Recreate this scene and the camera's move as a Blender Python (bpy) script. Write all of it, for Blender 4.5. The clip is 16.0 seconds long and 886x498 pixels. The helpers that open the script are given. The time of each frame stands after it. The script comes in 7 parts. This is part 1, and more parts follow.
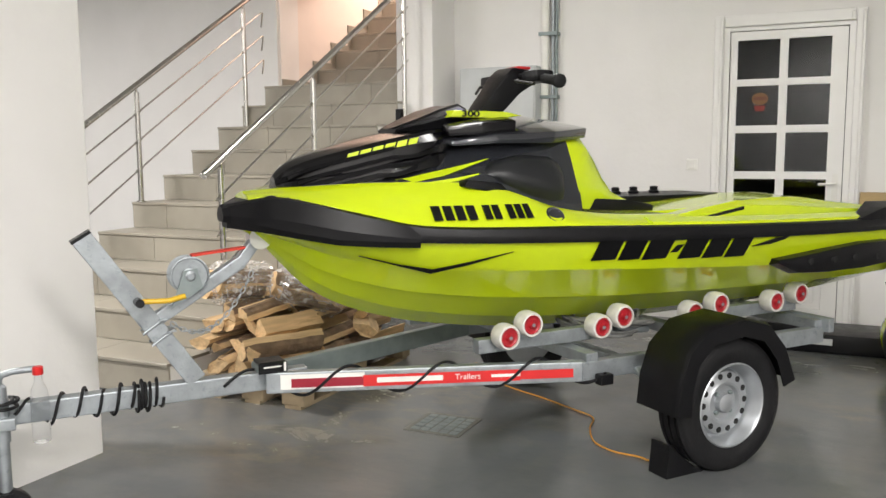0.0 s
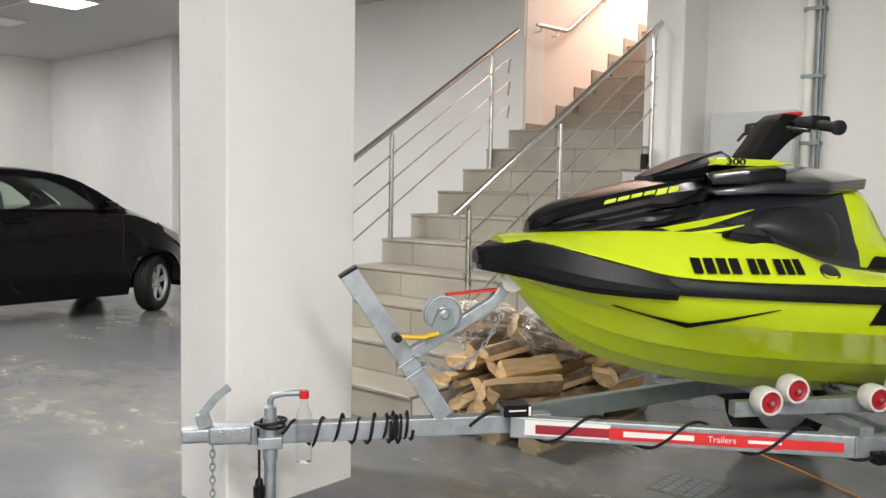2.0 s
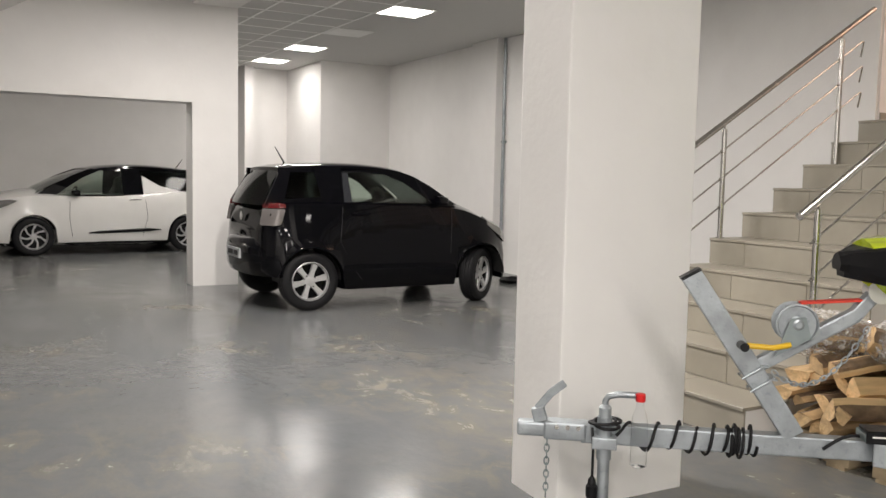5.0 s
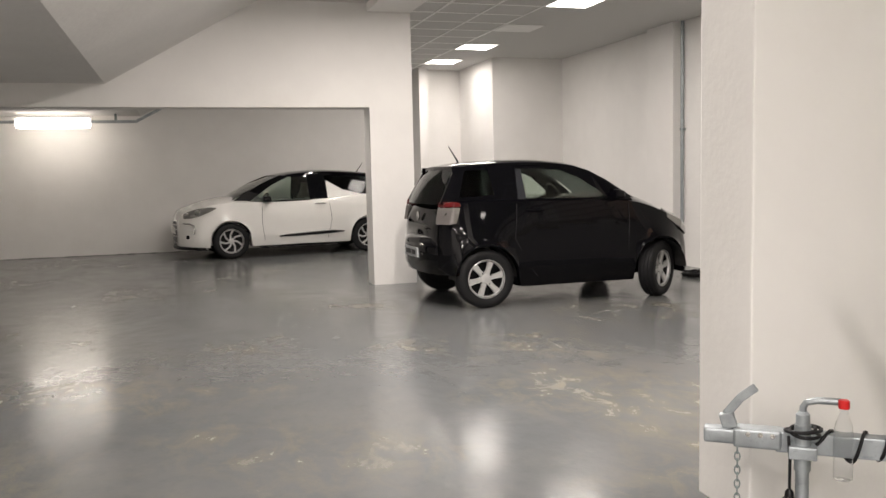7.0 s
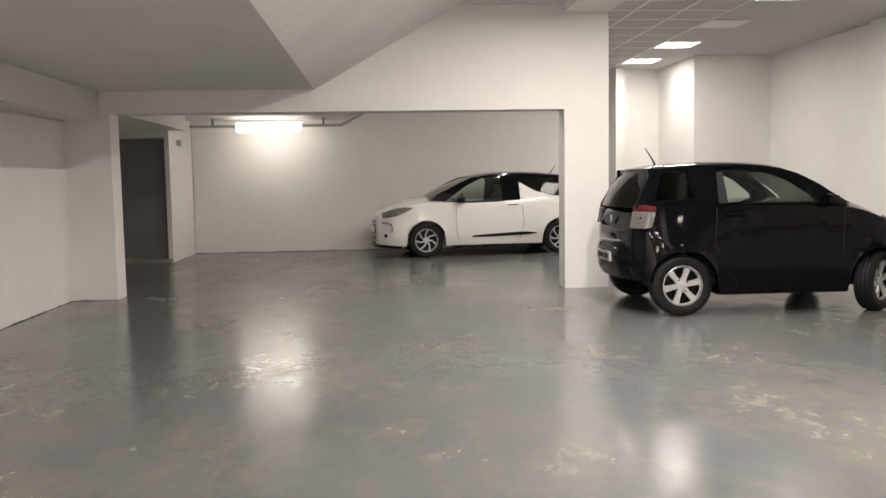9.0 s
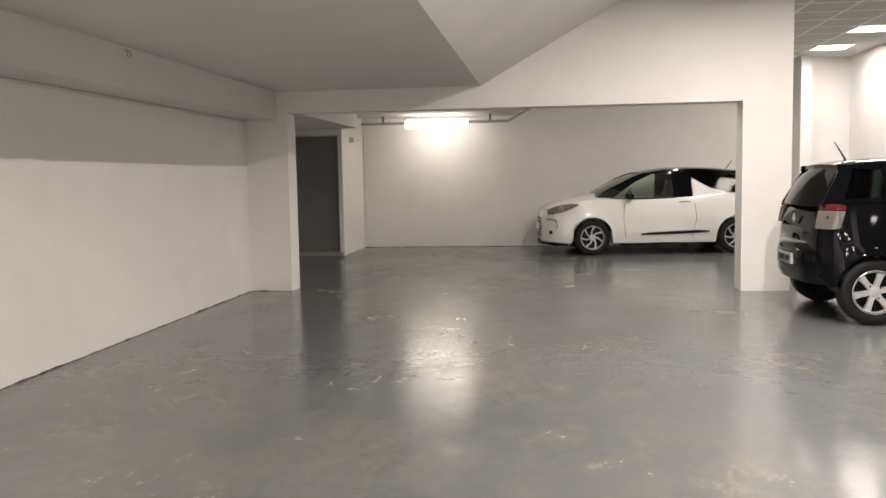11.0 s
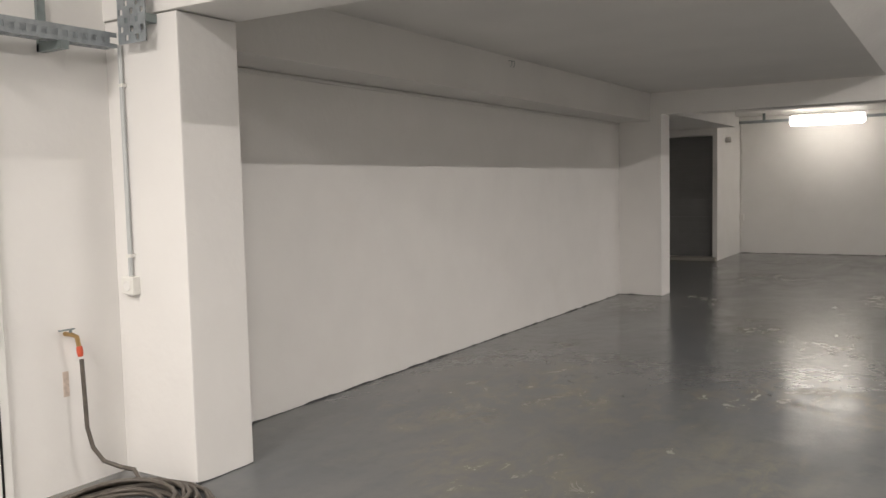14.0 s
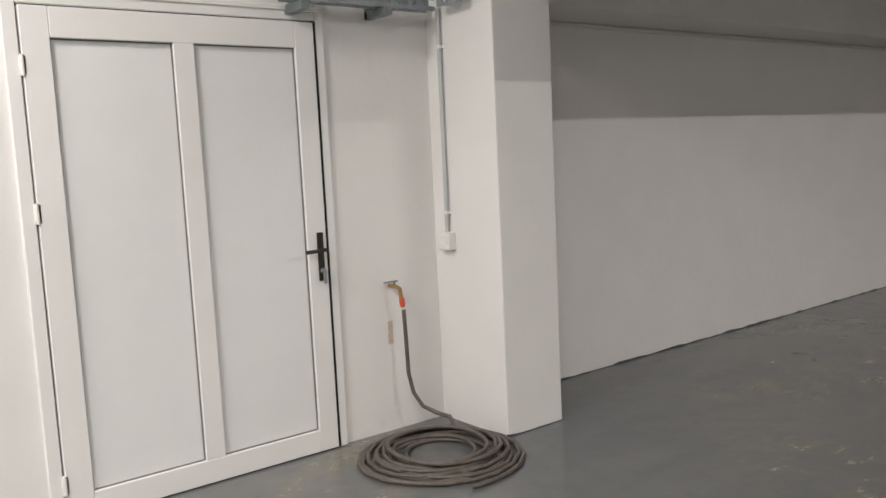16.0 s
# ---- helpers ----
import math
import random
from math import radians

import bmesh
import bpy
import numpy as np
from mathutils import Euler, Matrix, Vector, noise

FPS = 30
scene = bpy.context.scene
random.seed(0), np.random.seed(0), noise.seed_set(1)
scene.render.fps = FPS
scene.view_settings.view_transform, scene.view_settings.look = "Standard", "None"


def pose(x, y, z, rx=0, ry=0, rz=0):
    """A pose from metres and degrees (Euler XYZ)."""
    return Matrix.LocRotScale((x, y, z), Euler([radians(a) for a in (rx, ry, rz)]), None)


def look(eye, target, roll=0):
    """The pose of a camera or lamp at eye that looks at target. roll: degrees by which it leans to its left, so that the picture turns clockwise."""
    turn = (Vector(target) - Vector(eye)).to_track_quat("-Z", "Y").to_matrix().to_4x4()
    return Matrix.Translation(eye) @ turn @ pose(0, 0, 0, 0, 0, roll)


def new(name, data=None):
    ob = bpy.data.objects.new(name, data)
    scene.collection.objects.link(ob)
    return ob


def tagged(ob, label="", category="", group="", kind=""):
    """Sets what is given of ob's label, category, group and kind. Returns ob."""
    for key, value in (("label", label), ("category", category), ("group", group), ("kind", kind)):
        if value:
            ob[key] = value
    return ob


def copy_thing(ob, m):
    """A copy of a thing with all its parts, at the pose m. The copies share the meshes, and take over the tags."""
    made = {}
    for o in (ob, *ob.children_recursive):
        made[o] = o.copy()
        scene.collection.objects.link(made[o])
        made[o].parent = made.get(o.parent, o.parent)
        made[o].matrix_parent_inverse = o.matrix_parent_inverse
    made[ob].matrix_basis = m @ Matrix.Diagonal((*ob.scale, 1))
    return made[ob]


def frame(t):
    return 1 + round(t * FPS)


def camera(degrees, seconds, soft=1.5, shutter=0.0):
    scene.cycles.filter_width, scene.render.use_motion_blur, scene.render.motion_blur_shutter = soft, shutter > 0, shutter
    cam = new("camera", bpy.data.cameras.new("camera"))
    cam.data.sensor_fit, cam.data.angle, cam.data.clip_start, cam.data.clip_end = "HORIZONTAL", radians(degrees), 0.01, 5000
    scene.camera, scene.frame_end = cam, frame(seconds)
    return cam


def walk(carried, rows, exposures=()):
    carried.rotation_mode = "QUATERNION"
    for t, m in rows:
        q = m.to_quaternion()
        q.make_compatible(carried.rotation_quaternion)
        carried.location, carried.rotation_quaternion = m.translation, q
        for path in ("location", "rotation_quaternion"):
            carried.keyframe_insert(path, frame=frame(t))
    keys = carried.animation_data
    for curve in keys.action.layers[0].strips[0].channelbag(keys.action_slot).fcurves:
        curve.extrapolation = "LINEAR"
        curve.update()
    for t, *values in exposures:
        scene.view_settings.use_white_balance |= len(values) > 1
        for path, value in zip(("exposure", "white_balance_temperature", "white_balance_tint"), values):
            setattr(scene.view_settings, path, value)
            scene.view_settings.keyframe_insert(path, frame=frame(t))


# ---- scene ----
cam = camera(55.5, 16.0)
PATH = [
    (0, (-0.157, 0.266, 1.344), (1.645, 1.102, 1.106), -0.4),
    (0.5, (-0.153, 0.299, 1.345), (1.58, 1.272, 1.122), -0.2),
    (1, (-0.165, 0.33, 1.345), (1.49, 1.439, 1.164), 0.4),
    (1.5, (-0.181, 0.359, 1.35), (1.404, 1.57, 1.199), 1.0),
    (2, (-0.192, 0.375, 1.359), (1.334, 1.66, 1.216), 1.0),
    (2.5, (-0.199, 0.394, 1.361), (1.271, 1.743, 1.215), 0.9),
    (3, (-0.213, 0.414, 1.363), (1.192, 1.829, 1.211), 1.2),
    (3.5, (-0.255, 0.435, 1.353), (1.064, 1.931, 1.206), 1.3),
    (4, (-0.242, 0.453, 1.358), (0.969, 2.038, 1.208), 1.4),
    (4.5, (-0.238, 0.469, 1.365), (0.848, 2.14, 1.205), 1.3),
    (4.7, (-0.259, 0.477, 1.363), (0.78, 2.178, 1.2), 1.3),
    (7, (-0.22, 0.536, 1.377), (0.369, 2.439, 1.198), -1.3),
    (7.5, (-0.218, 0.543, 1.378), (0.259, 2.477, 1.203), -1.3),
    (8, (-0.217, 0.541, 1.379), (0.134, 2.503, 1.213), -0.9),
    (10.5, (-0.204, 0.62, 1.389), (-0.337, 2.609, 1.223), -1.4),
    (11, (-0.196, 0.649, 1.394), (-0.442, 2.626, 1.223), -1.0),
    (11.5, (-0.204, 0.621, 1.389), (-0.557, 2.582, 1.22), -1.0),
    (12, (-0.265, 0.634, 1.388), (-0.742, 2.57, 1.229), -1.4),
    (12.5, (-0.276, 0.691, 1.407), (-0.884, 2.591, 1.258), -1.5),
    (13, (-0.246, 0.666, 1.425), (-1.017, 2.507, 1.291), -1.7),
    (13.5, (-0.281, 0.681, 1.419), (-1.183, 2.461, 1.292), -1.2),
    (14, (-0.272, 0.698, 1.412), (-1.318, 2.396, 1.261), -1.3),
    (14.5, (-0.296, 0.711, 1.406), (-1.496, 2.301, 1.225), -1.6),
    (15, (-0.331, 0.75, 1.402), (-1.685, 2.206, 1.189), -1.7),
    (15.5, (-0.357, 0.765, 1.401), (-1.837, 2.091, 1.175), -2.1),
    (16, (-0.367, 0.769, 1.411), (-1.941, 1.981, 1.181), -2.7),
]
EXPOSURE = [(0, 0.14, 6300, 10), (1.5, 0.15, 6200, 10), (2.2, -0.1, 6200, 10), (3, -0.28, 6200, 10), (4.5, -0.24, 6400, 11), (7, -0.14, 6700, 13), (8, -0.06, 6750, 13), (10.5, 0.05, 6800, 13), (11.5, 0.09, 6800, 13), (12.5, -0.04, 6750, 13), (13.5, -0.38, 6650, 12), (14.5, -0.18, 6550, 12), (15, -0.1, 6500, 12), (15.5, -0.4, 6450, 12), (16, -0.72, 6400, 12)]
walk(cam, [(t, look(eye, target, roll)) for t, eye, target, roll in PATH], EXPOSURE)

# ---- world and light ----
world = bpy.data.worlds.new("world")
scene.world = world
world.use_nodes = True
world.node_tree.nodes["Background"].inputs[0].default_value = (0.01, 0.012, 0.016, 1)
world.node_tree.nodes["Background"].inputs[1].default_value = 0.3


def area_lamp(name, x, y, z, sx, sy, power, colour=(1, 0.95, 0.89)):
    data = bpy.data.lights.new(name, "AREA")
    data.shape, data.size, data.size_y, data.energy, data.color = "RECTANGLE", sx, sy, power, colour
    ob = new(name, data)
    ob.matrix_world = pose(x, y, z)
    return ob


# The first three panels are in view, the fourth is assumed.
PANELS = [(4.46, 15.4), (4.46, 13.6), (4.46, 10.0), (4.46, 2.2)]
# Six unseen panels, added to brighten the front area and door wall.
PANELS += [(x, y) for x in (-2.6, -0.2) for y in (0.3, -1.8, -4.2)]
CEIL = 3.4
for px, py in PANELS:
    area_lamp("panel_light", px, py, CEIL - 0.012, 0.54, 0.54, (18 if py < 5 else 46 if py < 12 else 21) if px > 0 else 106)
# battens hung beside the concrete beam light the low bay
BATTENS = [5.5, 8.5]
for by in BATTENS:
    area_lamp("batten_light", 1.86, by, 3.335, 0.05, 1.16, 215 if by < 8 else 92)
# Two unseen battens, added to lighten the back room.
for bx, by in ((0.95, 12.2), (2.9, 14.2)):
    area_lamp("batten_light", bx, by, 3.335, 0.05, 1.16, 38)
area_lamp("tube_light", -2.265, 16.62, 2.255, 1.2, 0.12, 0.7, (1, 0.94, 0.84))
area_lamp("stairwell_light", 8.6, 4.3, 4.7, 0.5, 0.5, 100, (1, 0.78, 0.66))


# ---- materials ----
def material(name, colour, rough=0.5, metal=0.0, var=0.06, scale=6.0, bump=0.0, bump_scale=60.0, coat=0.0, spec=0.5, tint=None, tint_amount=0.0, tint_scale=1.2, edge=(0.55, 0.7)):
    """A principled surface with fine grain, broad variation, optional stains and relief."""
    m = bpy.data.materials.new(name)
    m.use_nodes = True
    nt = m.node_tree
    b = nt.nodes["Principled BSDF"]
    co = nt.nodes.new("ShaderNodeTexCoord")
    n1 = nt.nodes.new("ShaderNodeTexNoise")
    n1.inputs["Scale"].default_value, n1.inputs["Detail"].default_value = scale, 6
    nt.links.new(co.outputs["Object"], n1.inputs["Vector"])
    ramp = nt.nodes.new("ShaderNodeMapRange")
    ramp.inputs[1].default_value, ramp.inputs[2].default_value = 0.3, 0.7
    ramp.inputs[3].default_value, ramp.inputs[4].default_value = 1 - var, 1 + var
    nt.links.new(n1.outputs["Fac"], ramp.inputs[0])
    mul = nt.nodes.new("ShaderNodeMix")
    mul.data_type, mul.blend_type = "RGBA", "MULTIPLY"
    mul.inputs[0].default_value = 1
    mul.inputs[6].default_value = (*colour, 1)
    nt.links.new(ramp.outputs[0], mul.inputs[7])
    out = mul.outputs[2]
    if tint:
        n2 = nt.nodes.new("ShaderNodeTexNoise")
        n2.inputs["Scale"].default_value, n2.inputs["Detail"].default_value, n2.inputs["Roughness"].default_value = tint_scale, 9, 0.68
        nt.links.new(co.outputs["Object"], n2.inputs["Vector"])
        r2 = nt.nodes.new("ShaderNodeMapRange")
        r2.inputs[1].default_value, r2.inputs[2].default_value = edge
        r2.inputs[3].default_value, r2.inputs[4].default_value = 0, tint_amount
        nt.links.new(n2.outputs["Fac"], r2.inputs[0])
        mx = nt.nodes.new("ShaderNodeMix")
        mx.data_type = "RGBA"
        nt.links.new(r2.outputs[0], mx.inputs[0])
        nt.links.new(out, mx.inputs[6])
        mx.inputs[7].default_value = (*tint, 1)
        out = mx.outputs[2]
    nt.links.new(out, b.inputs["Base Color"])
    rr = nt.nodes.new("ShaderNodeMapRange")
    rr.inputs[1].default_value, rr.inputs[2].default_value = 0.25, 0.75
    rr.inputs[3].default_value, rr.inputs[4].default_value = max(rough * 0.82, 0.02), min(rough * 1.18, 1)
    nt.links.new(n1.outputs["Fac"], rr.inputs[0])
    b.inputs["Roughness"].default_value = rough
    if var >= 0.03:
        nt.links.new(rr.outputs[0], b.inputs["Roughness"])
    b.inputs["Metallic"].default_value = metal
    b.inputs["Specular IOR Level"].default_value = spec
    b.inputs["Coat Weight"].default_value = coat
    b.inputs["Coat Roughness"].default_value = 0.04
    if bump:
        n3 = nt.nodes.new("ShaderNodeTexNoise")
        n3.inputs["Scale"].default_value, n3.inputs["Detail"].default_value = bump_scale, 5
        nt.links.new(co.outputs["Object"], n3.inputs["Vector"])
        bp = nt.nodes.new("ShaderNodeBump")
        bp.inputs["Strength"].default_value, bp.inputs["Distance"].default_value = bump, 0.01
        nt.links.new(n3.outputs["Fac"], bp.inputs["Height"])
        nt.links.new(bp.outputs["Normal"], b.inputs["Normal"])
    return m


def per_piece(m, amount):
    """Lets alike pieces differ a little in shade."""
    nt = m.node_tree
    b = nt.nodes["Principled BSDF"]
    src = b.inputs["Base Color"].links[0].from_socket
    info = nt.nodes.new("ShaderNodeObjectInfo")
    mr = nt.nodes.new("ShaderNodeMapRange")
    mr.inputs[3].default_value, mr.inputs[4].default_value = 1 - amount, 1 + amount
    nt.links.new(info.outputs["Random"], mr.inputs[0])
    mul = nt.nodes.new("ShaderNodeMix")
    mul.data_type, mul.blend_type = "RGBA", "MULTIPLY"
    mul.inputs[0].default_value = 1
    nt.links.new(src, mul.inputs[6])
    nt.links.new(mr.outputs[0], mul.inputs[7])
    nt.links.new(mul.outputs[2], b.inputs["Base Color"])
    return m


def glow(name, colour, strength):
    m = bpy.data.materials.new(name)
    m.use_nodes = True
    b = m.node_tree.nodes["Principled BSDF"]
    b.inputs["Base Color"].default_value = (*colour, 1)
    b.inputs["Emission Color"].default_value = (*colour, 1)
    b.inputs["Emission Strength"].default_value = strength
    return m


def glass(name, colour, rough=0.02, coat=1.0):
    m = bpy.data.materials.new(name)
    m.use_nodes = True
    b = m.node_tree.nodes["Principled BSDF"]
    b.inputs["Base Color"].default_value = (*colour, 1)
    b.inputs["Roughness"].default_value = rough
    b.inputs["Transmission Weight"].default_value = 1
    b.inputs["IOR"].default_value = 1.05
    b.inputs["Coat Weight"].default_value = coat
    b.inputs["Coat Roughness"].default_value = 0.02
    return m


PLASTER = material("white_plaster", (0.80, 0.785, 0.765), 0.75, var=0.02, scale=3, bump=0.18, bump_scale=22, tint=(0.72, 0.69, 0.65), tint_amount=0.25, tint_scale=0.8)
PINK = material("warm_plaster", (0.80, 0.72, 0.66), 0.8, var=0.02, bump=0.1)
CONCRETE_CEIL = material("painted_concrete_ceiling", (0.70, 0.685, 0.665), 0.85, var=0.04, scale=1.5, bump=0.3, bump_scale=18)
CEIL_TILE = material("mineral_ceiling_tile", (0.60, 0.595, 0.58), 0.9, var=0.03, scale=40, bump=0.2, bump_scale=150)
T_BAR = material("white_ceiling_bar", (0.86, 0.86, 0.84), 0.35)
TILE = per_piece(material("beige_stair_tile", (0.31, 0.285, 0.235), 0.38, var=0.10, scale=3.5, tint=(0.28, 0.25, 0.20), tint_amount=0.55, tint_scale=5), 0.05)
GROUT = material("grey_grout", (0.30, 0.28, 0.25), 0.9, bump=0.2)
STEEL = material("brushed_stainless_steel", (0.62, 0.60, 0.57), 0.24, 1.0, var=0.04, scale=30)
GALV = material("galvanised_steel", (0.36, 0.39, 0.41), 0.45, 0.65, var=0.18, scale=14, tint=(0.22, 0.25, 0.265), tint_amount=0.75, tint_scale=32, bump=0.12, bump_scale=90)
DARK_GALV = material("dark_galvanised_steel", (0.25, 0.29, 0.29), 0.5, 0.6, var=0.15, scale=14)
WHITE_LAC = material("white_lacquer", (0.82, 0.81, 0.79), 0.28, var=0.015)
WHITE_PVC = material("white_pvc", (0.80, 0.80, 0.79), 0.32, var=0.015)
BLACK_RUB = material("black_rubber", (0.010, 0.010, 0.011), 0.6, spec=0.25, var=0.2, scale=25, bump=0.15)
BLACK_PL = material("black_plastic", (0.005, 0.005, 0.006), 0.38, spec=0.24, var=0.15, scale=20, bump=0.08, bump_scale=220)
HOOD_PL = material("black_gloss_plastic", (0.004, 0.004, 0.005), 0.16, var=0.08, spec=0.35)
GREY_PL = material("charcoal_gloss_plastic", (0.04, 0.043, 0.052), 0.16, 0.45, var=0.08, coat=1.0)
KNEE_PAD = material("satin_charcoal_pad", (0.016, 0.017, 0.019), 0.34, spec=0.4, var=0.1, scale=20, bump=0.05, bump_scale=200)
YELLOW = material("acid_yellow_gelcoat", (0.56, 0.70, 0.008), 0.14, var=0.02, scale=4, coat=0.6)
RED = material("red_plastic", (0.62, 0.02, 0.02), 0.4)
RED_STRAP = material("red_webbing", (0.60, 0.05, 0.03), 0.8, bump=0.3, bump_scale=300)
WHITE_PL = material("white_plastic", (0.80, 0.79, 0.75), 0.4)
GREY_BOX = material("light_grey_enamel", (0.52, 0.54, 0.54), 0.4)
DARK_GAP = material("dark_gap", (0.01, 0.01, 0.01), 0.8)
GATE = material("grey_shutter_paint", (0.20, 0.20, 0.198), 0.5, var=0.05, bump=0.05)


def floor_material():
    """Grey painted concrete, half glossy, trowelled unevenly, scuffed through to ochre flecks."""
    m = bpy.data.materials.new("grey_epoxy_floor")
    m.use_nodes = True
    nt = m.node_tree
    b = nt.nodes["Principled BSDF"]
    co = nt.nodes.new("ShaderNodeTexCoord")

    def noise(scale, detail, rough=0.55, stretch=(1, 1, 1), turn=0.0, warp=0.0):
        mp = nt.nodes.new("ShaderNodeMapping")
        mp.inputs["Scale"].default_value = stretch
        mp.inputs["Rotation"].default_value = (0, 0, turn)
        nt.links.new(co.outputs["Object"], mp.inputs["Vector"])
        n = nt.nodes.new("ShaderNodeTexNoise")
        n.inputs["Scale"].default_value, n.inputs["Detail"].default_value, n.inputs["Roughness"].default_value, n.inputs["Distortion"].default_value = scale, detail, rough, warp
        nt.links.new(mp.outputs[0], n.inputs["Vector"])
        return n.outputs["Fac"]

    def ramp(src, lo, hi, a, c):
        r = nt.nodes.new("ShaderNodeMapRange")
        r.inputs[1].default_value, r.inputs[2].default_value, r.inputs[3].default_value, r.inputs[4].default_value = lo, hi, a, c
        nt.links.new(src, r.inputs[0])
        return r.outputs[0]

    def maths(op, x, y):
        n = nt.nodes.new("ShaderNodeMath")
        n.operation = op
        for k, v in enumerate((x, y)):
            if isinstance(v, float):
                n.inputs[k].default_value = v
            else:
                nt.links.new(v, n.inputs[k])
        return n.outputs[0]

    def blend(fac, under, colour):
        mx = nt.nodes.new("ShaderNodeMix")
        mx.data_type = "RGBA"
        nt.links.new(fac, mx.inputs[0])
        if isinstance(under, tuple):
            mx.inputs[6].default_value = (*under, 1)
        else:
            nt.links.new(under, mx.inputs[6])
        mx.inputs[7].default_value = (*colour, 1)
        return mx.outputs[2]

    cloud, wipe, grain = noise(0.55, 4), noise(1.3, 5, 0.6, (1, 0.28, 1), 0.7, 0.4), noise(9.0, 6, 0.65)
    col = blend(ramp(cloud, 0.32, 0.7, 0.0, 1.0), (0.110, 0.119, 0.127), (0.150, 0.151, 0.148))
    col = blend(ramp(wipe, 0.5, 0.75, 0.0, 0.55), col, (0.185, 0.183, 0.174))
    col = blend(ramp(grain, 0.5, 0.8, 0.0, 0.35), col, (0.085, 0.09, 0.093))
    # worn places: flecks gathered in loose groups
    group = ramp(noise(0.62, 3, 0.5, (1, 1, 1), 0.0, 0.3), 0.46, 0.64, 0.0, 1.0)
    fleck = ramp(noise(4.6, 9, 0.74, (1, 0.6, 1), 0.35, 0.5), 0.46, 0.74, 0.0, 1.0)
    worn = maths("MULTIPLY", group, fleck)
    col = blend(maths("MULTIPLY", worn, 0.78), col, (0.275, 0.235, 0.145))
    pale = ramp(noise(2.6, 8, 0.7), 0.55, 0.85, 0.0, 0.3)
    col = blend(pale, col, (0.23, 0.22, 0.185))
    nt.links.new(col, b.inputs["Base Color"])
    gloss = ramp(noise(1.7, 5, 0.6, (1, 0.5, 1), 0.5, 0.5), 0.3, 0.72, 0.15, 0.25)
    nt.links.new(maths("ADD", gloss, maths("MULTIPLY", worn, 0.2)), b.inputs["Roughness"])
    bp = nt.nodes.new("ShaderNodeBump")
    bp.inputs["Strength"].default_value, bp.inputs["Distance"].default_value = 0.42, 0.01
    nt.links.new(noise(6.0, 3, 0.5, (1, 0.7, 1), 0.3), bp.inputs["Height"])
    nt.links.new(bp.outputs["Normal"], b.inputs["Normal"])
    return m


FLOOR = floor_material()


# ---- building blocks ----
def box(bm, x0, x1, y0, y1, z0, z1):
    vs = [bm.verts.new((x, y, z)) for z in (z0, z1) for y in (y0, y1) for x in (x0, x1)]
    for f in ((0, 2, 3, 1), (4, 5, 7, 6), (0, 1, 5, 4), (2, 6, 7, 3), (0, 4, 6, 2), (1, 3, 7, 5)):
        bm.faces.new([vs[i] for i in f])
    return vs


def bevelled(bm, offset, segments=2):
    bmesh.ops.bevel(bm, geom=list(bm.edges), offset=offset, segments=segments, profile=0.6, affect="EDGES", clamp_overlap=True)


def loft(bm, rings, cap=True, closed=True):
    """Skin rings of equally many points."""
    rows = [[bm.verts.new(p) for p in ring] for ring in rings]
    n = len(rows[0])
    for a, b in zip(rows, rows[1:]):
        for i in range(n if closed else n - 1):
            j = (i + 1) % n
            bm.faces.new((a[i], a[j], b[j], b[i]))
    if cap and closed:
        bm.faces.new(rows[0][::-1])
        bm.faces.new(rows[-1])
    return rows


def frame_of(d):
    d = Vector(d).normalized()
    a = Vector((0, 0, 1)) if abs(d.z) < 0.9 else Vector((1, 0, 0))
    u = d.cross(a).normalized()
    return u, d.cross(u).normalized()


def tube(bm, pts, r, n=10, cap=True):
    """A round bar along a line of points."""
    pts = [Vector(p) for p in pts]
    rings = []
    u = None
    for i, p in enumerate(pts):
        d = (pts[min(i + 1, len(pts) - 1)] - pts[max(i - 1, 0)]).normalized()
        if u is None:
            u, v = frame_of(d)
        else:
            u = (u - d * u.dot(d)).normalized()
            v = d.cross(u)
        rad = r[i] if isinstance(r, (list, tuple)) else r
        rings.append([p + rad * (math.cos(2 * math.pi * k / n) * u + math.sin(2 * math.pi * k / n) * v) for k in range(n)])
    loft(bm, rings, cap)


def lathe(bm, profile, origin, axis, n=32, cap=True):
    """Turn a profile of (radius, along) about an axis."""
    u, v = frame_of(axis)
    d = Vector(axis).normalized()
    o = Vector(origin)
    rings = [[o + d * h + r * (math.cos(2 * math.pi * k / n) * u + math.sin(2 * math.pi * k / n) * v) for k in range(n)] for r, h in profile]
    loft(bm, rings, cap)


def bar(bm, p, q, w, h, up=(0, 0, 1)):
    """A square bar from p to q, w wide and h high."""
    p, q = Vector(p), Vector(q)
    d = (q - p).normalized()
    s = d.cross(Vector(up)).normalized()
    t = s.cross(d)
    rings = [[c + s * w / 2 * a + t * h / 2 * b for a, b in ((-1, -1), (1, -1), (1, 1), (-1, 1))] for c in (p, q)]
    loft(bm, rings)


def slab(bm, outline, axis, lo, hi):
    """A plate with an outline in the two other axes."""
    def at(a, b, c):
        return {"x": (c, a, b), "y": (a, c, b), "z": (a, b, c)}[axis]
    loft(bm, [[at(a, b, lo) for a, b in outline], [at(a, b, hi) for a, b in outline]])


def part(name, bm, mat, parent=None, label="", smooth=False, angle=35):
    bmesh.ops.recalc_face_normals(bm, faces=bm.faces)
    me = bpy.data.meshes.new(name)
    bm.to_mesh(me)
    bm.free()
    me.materials.append(mat)
    if smooth:
        me.polygons.foreach_set("use_smooth", [True] * len(me.polygons))
        me.set_sharp_from_angle(angle=radians(angle))
    ob = new(name, me)
    ob.parent = parent
    return tagged(ob, label)


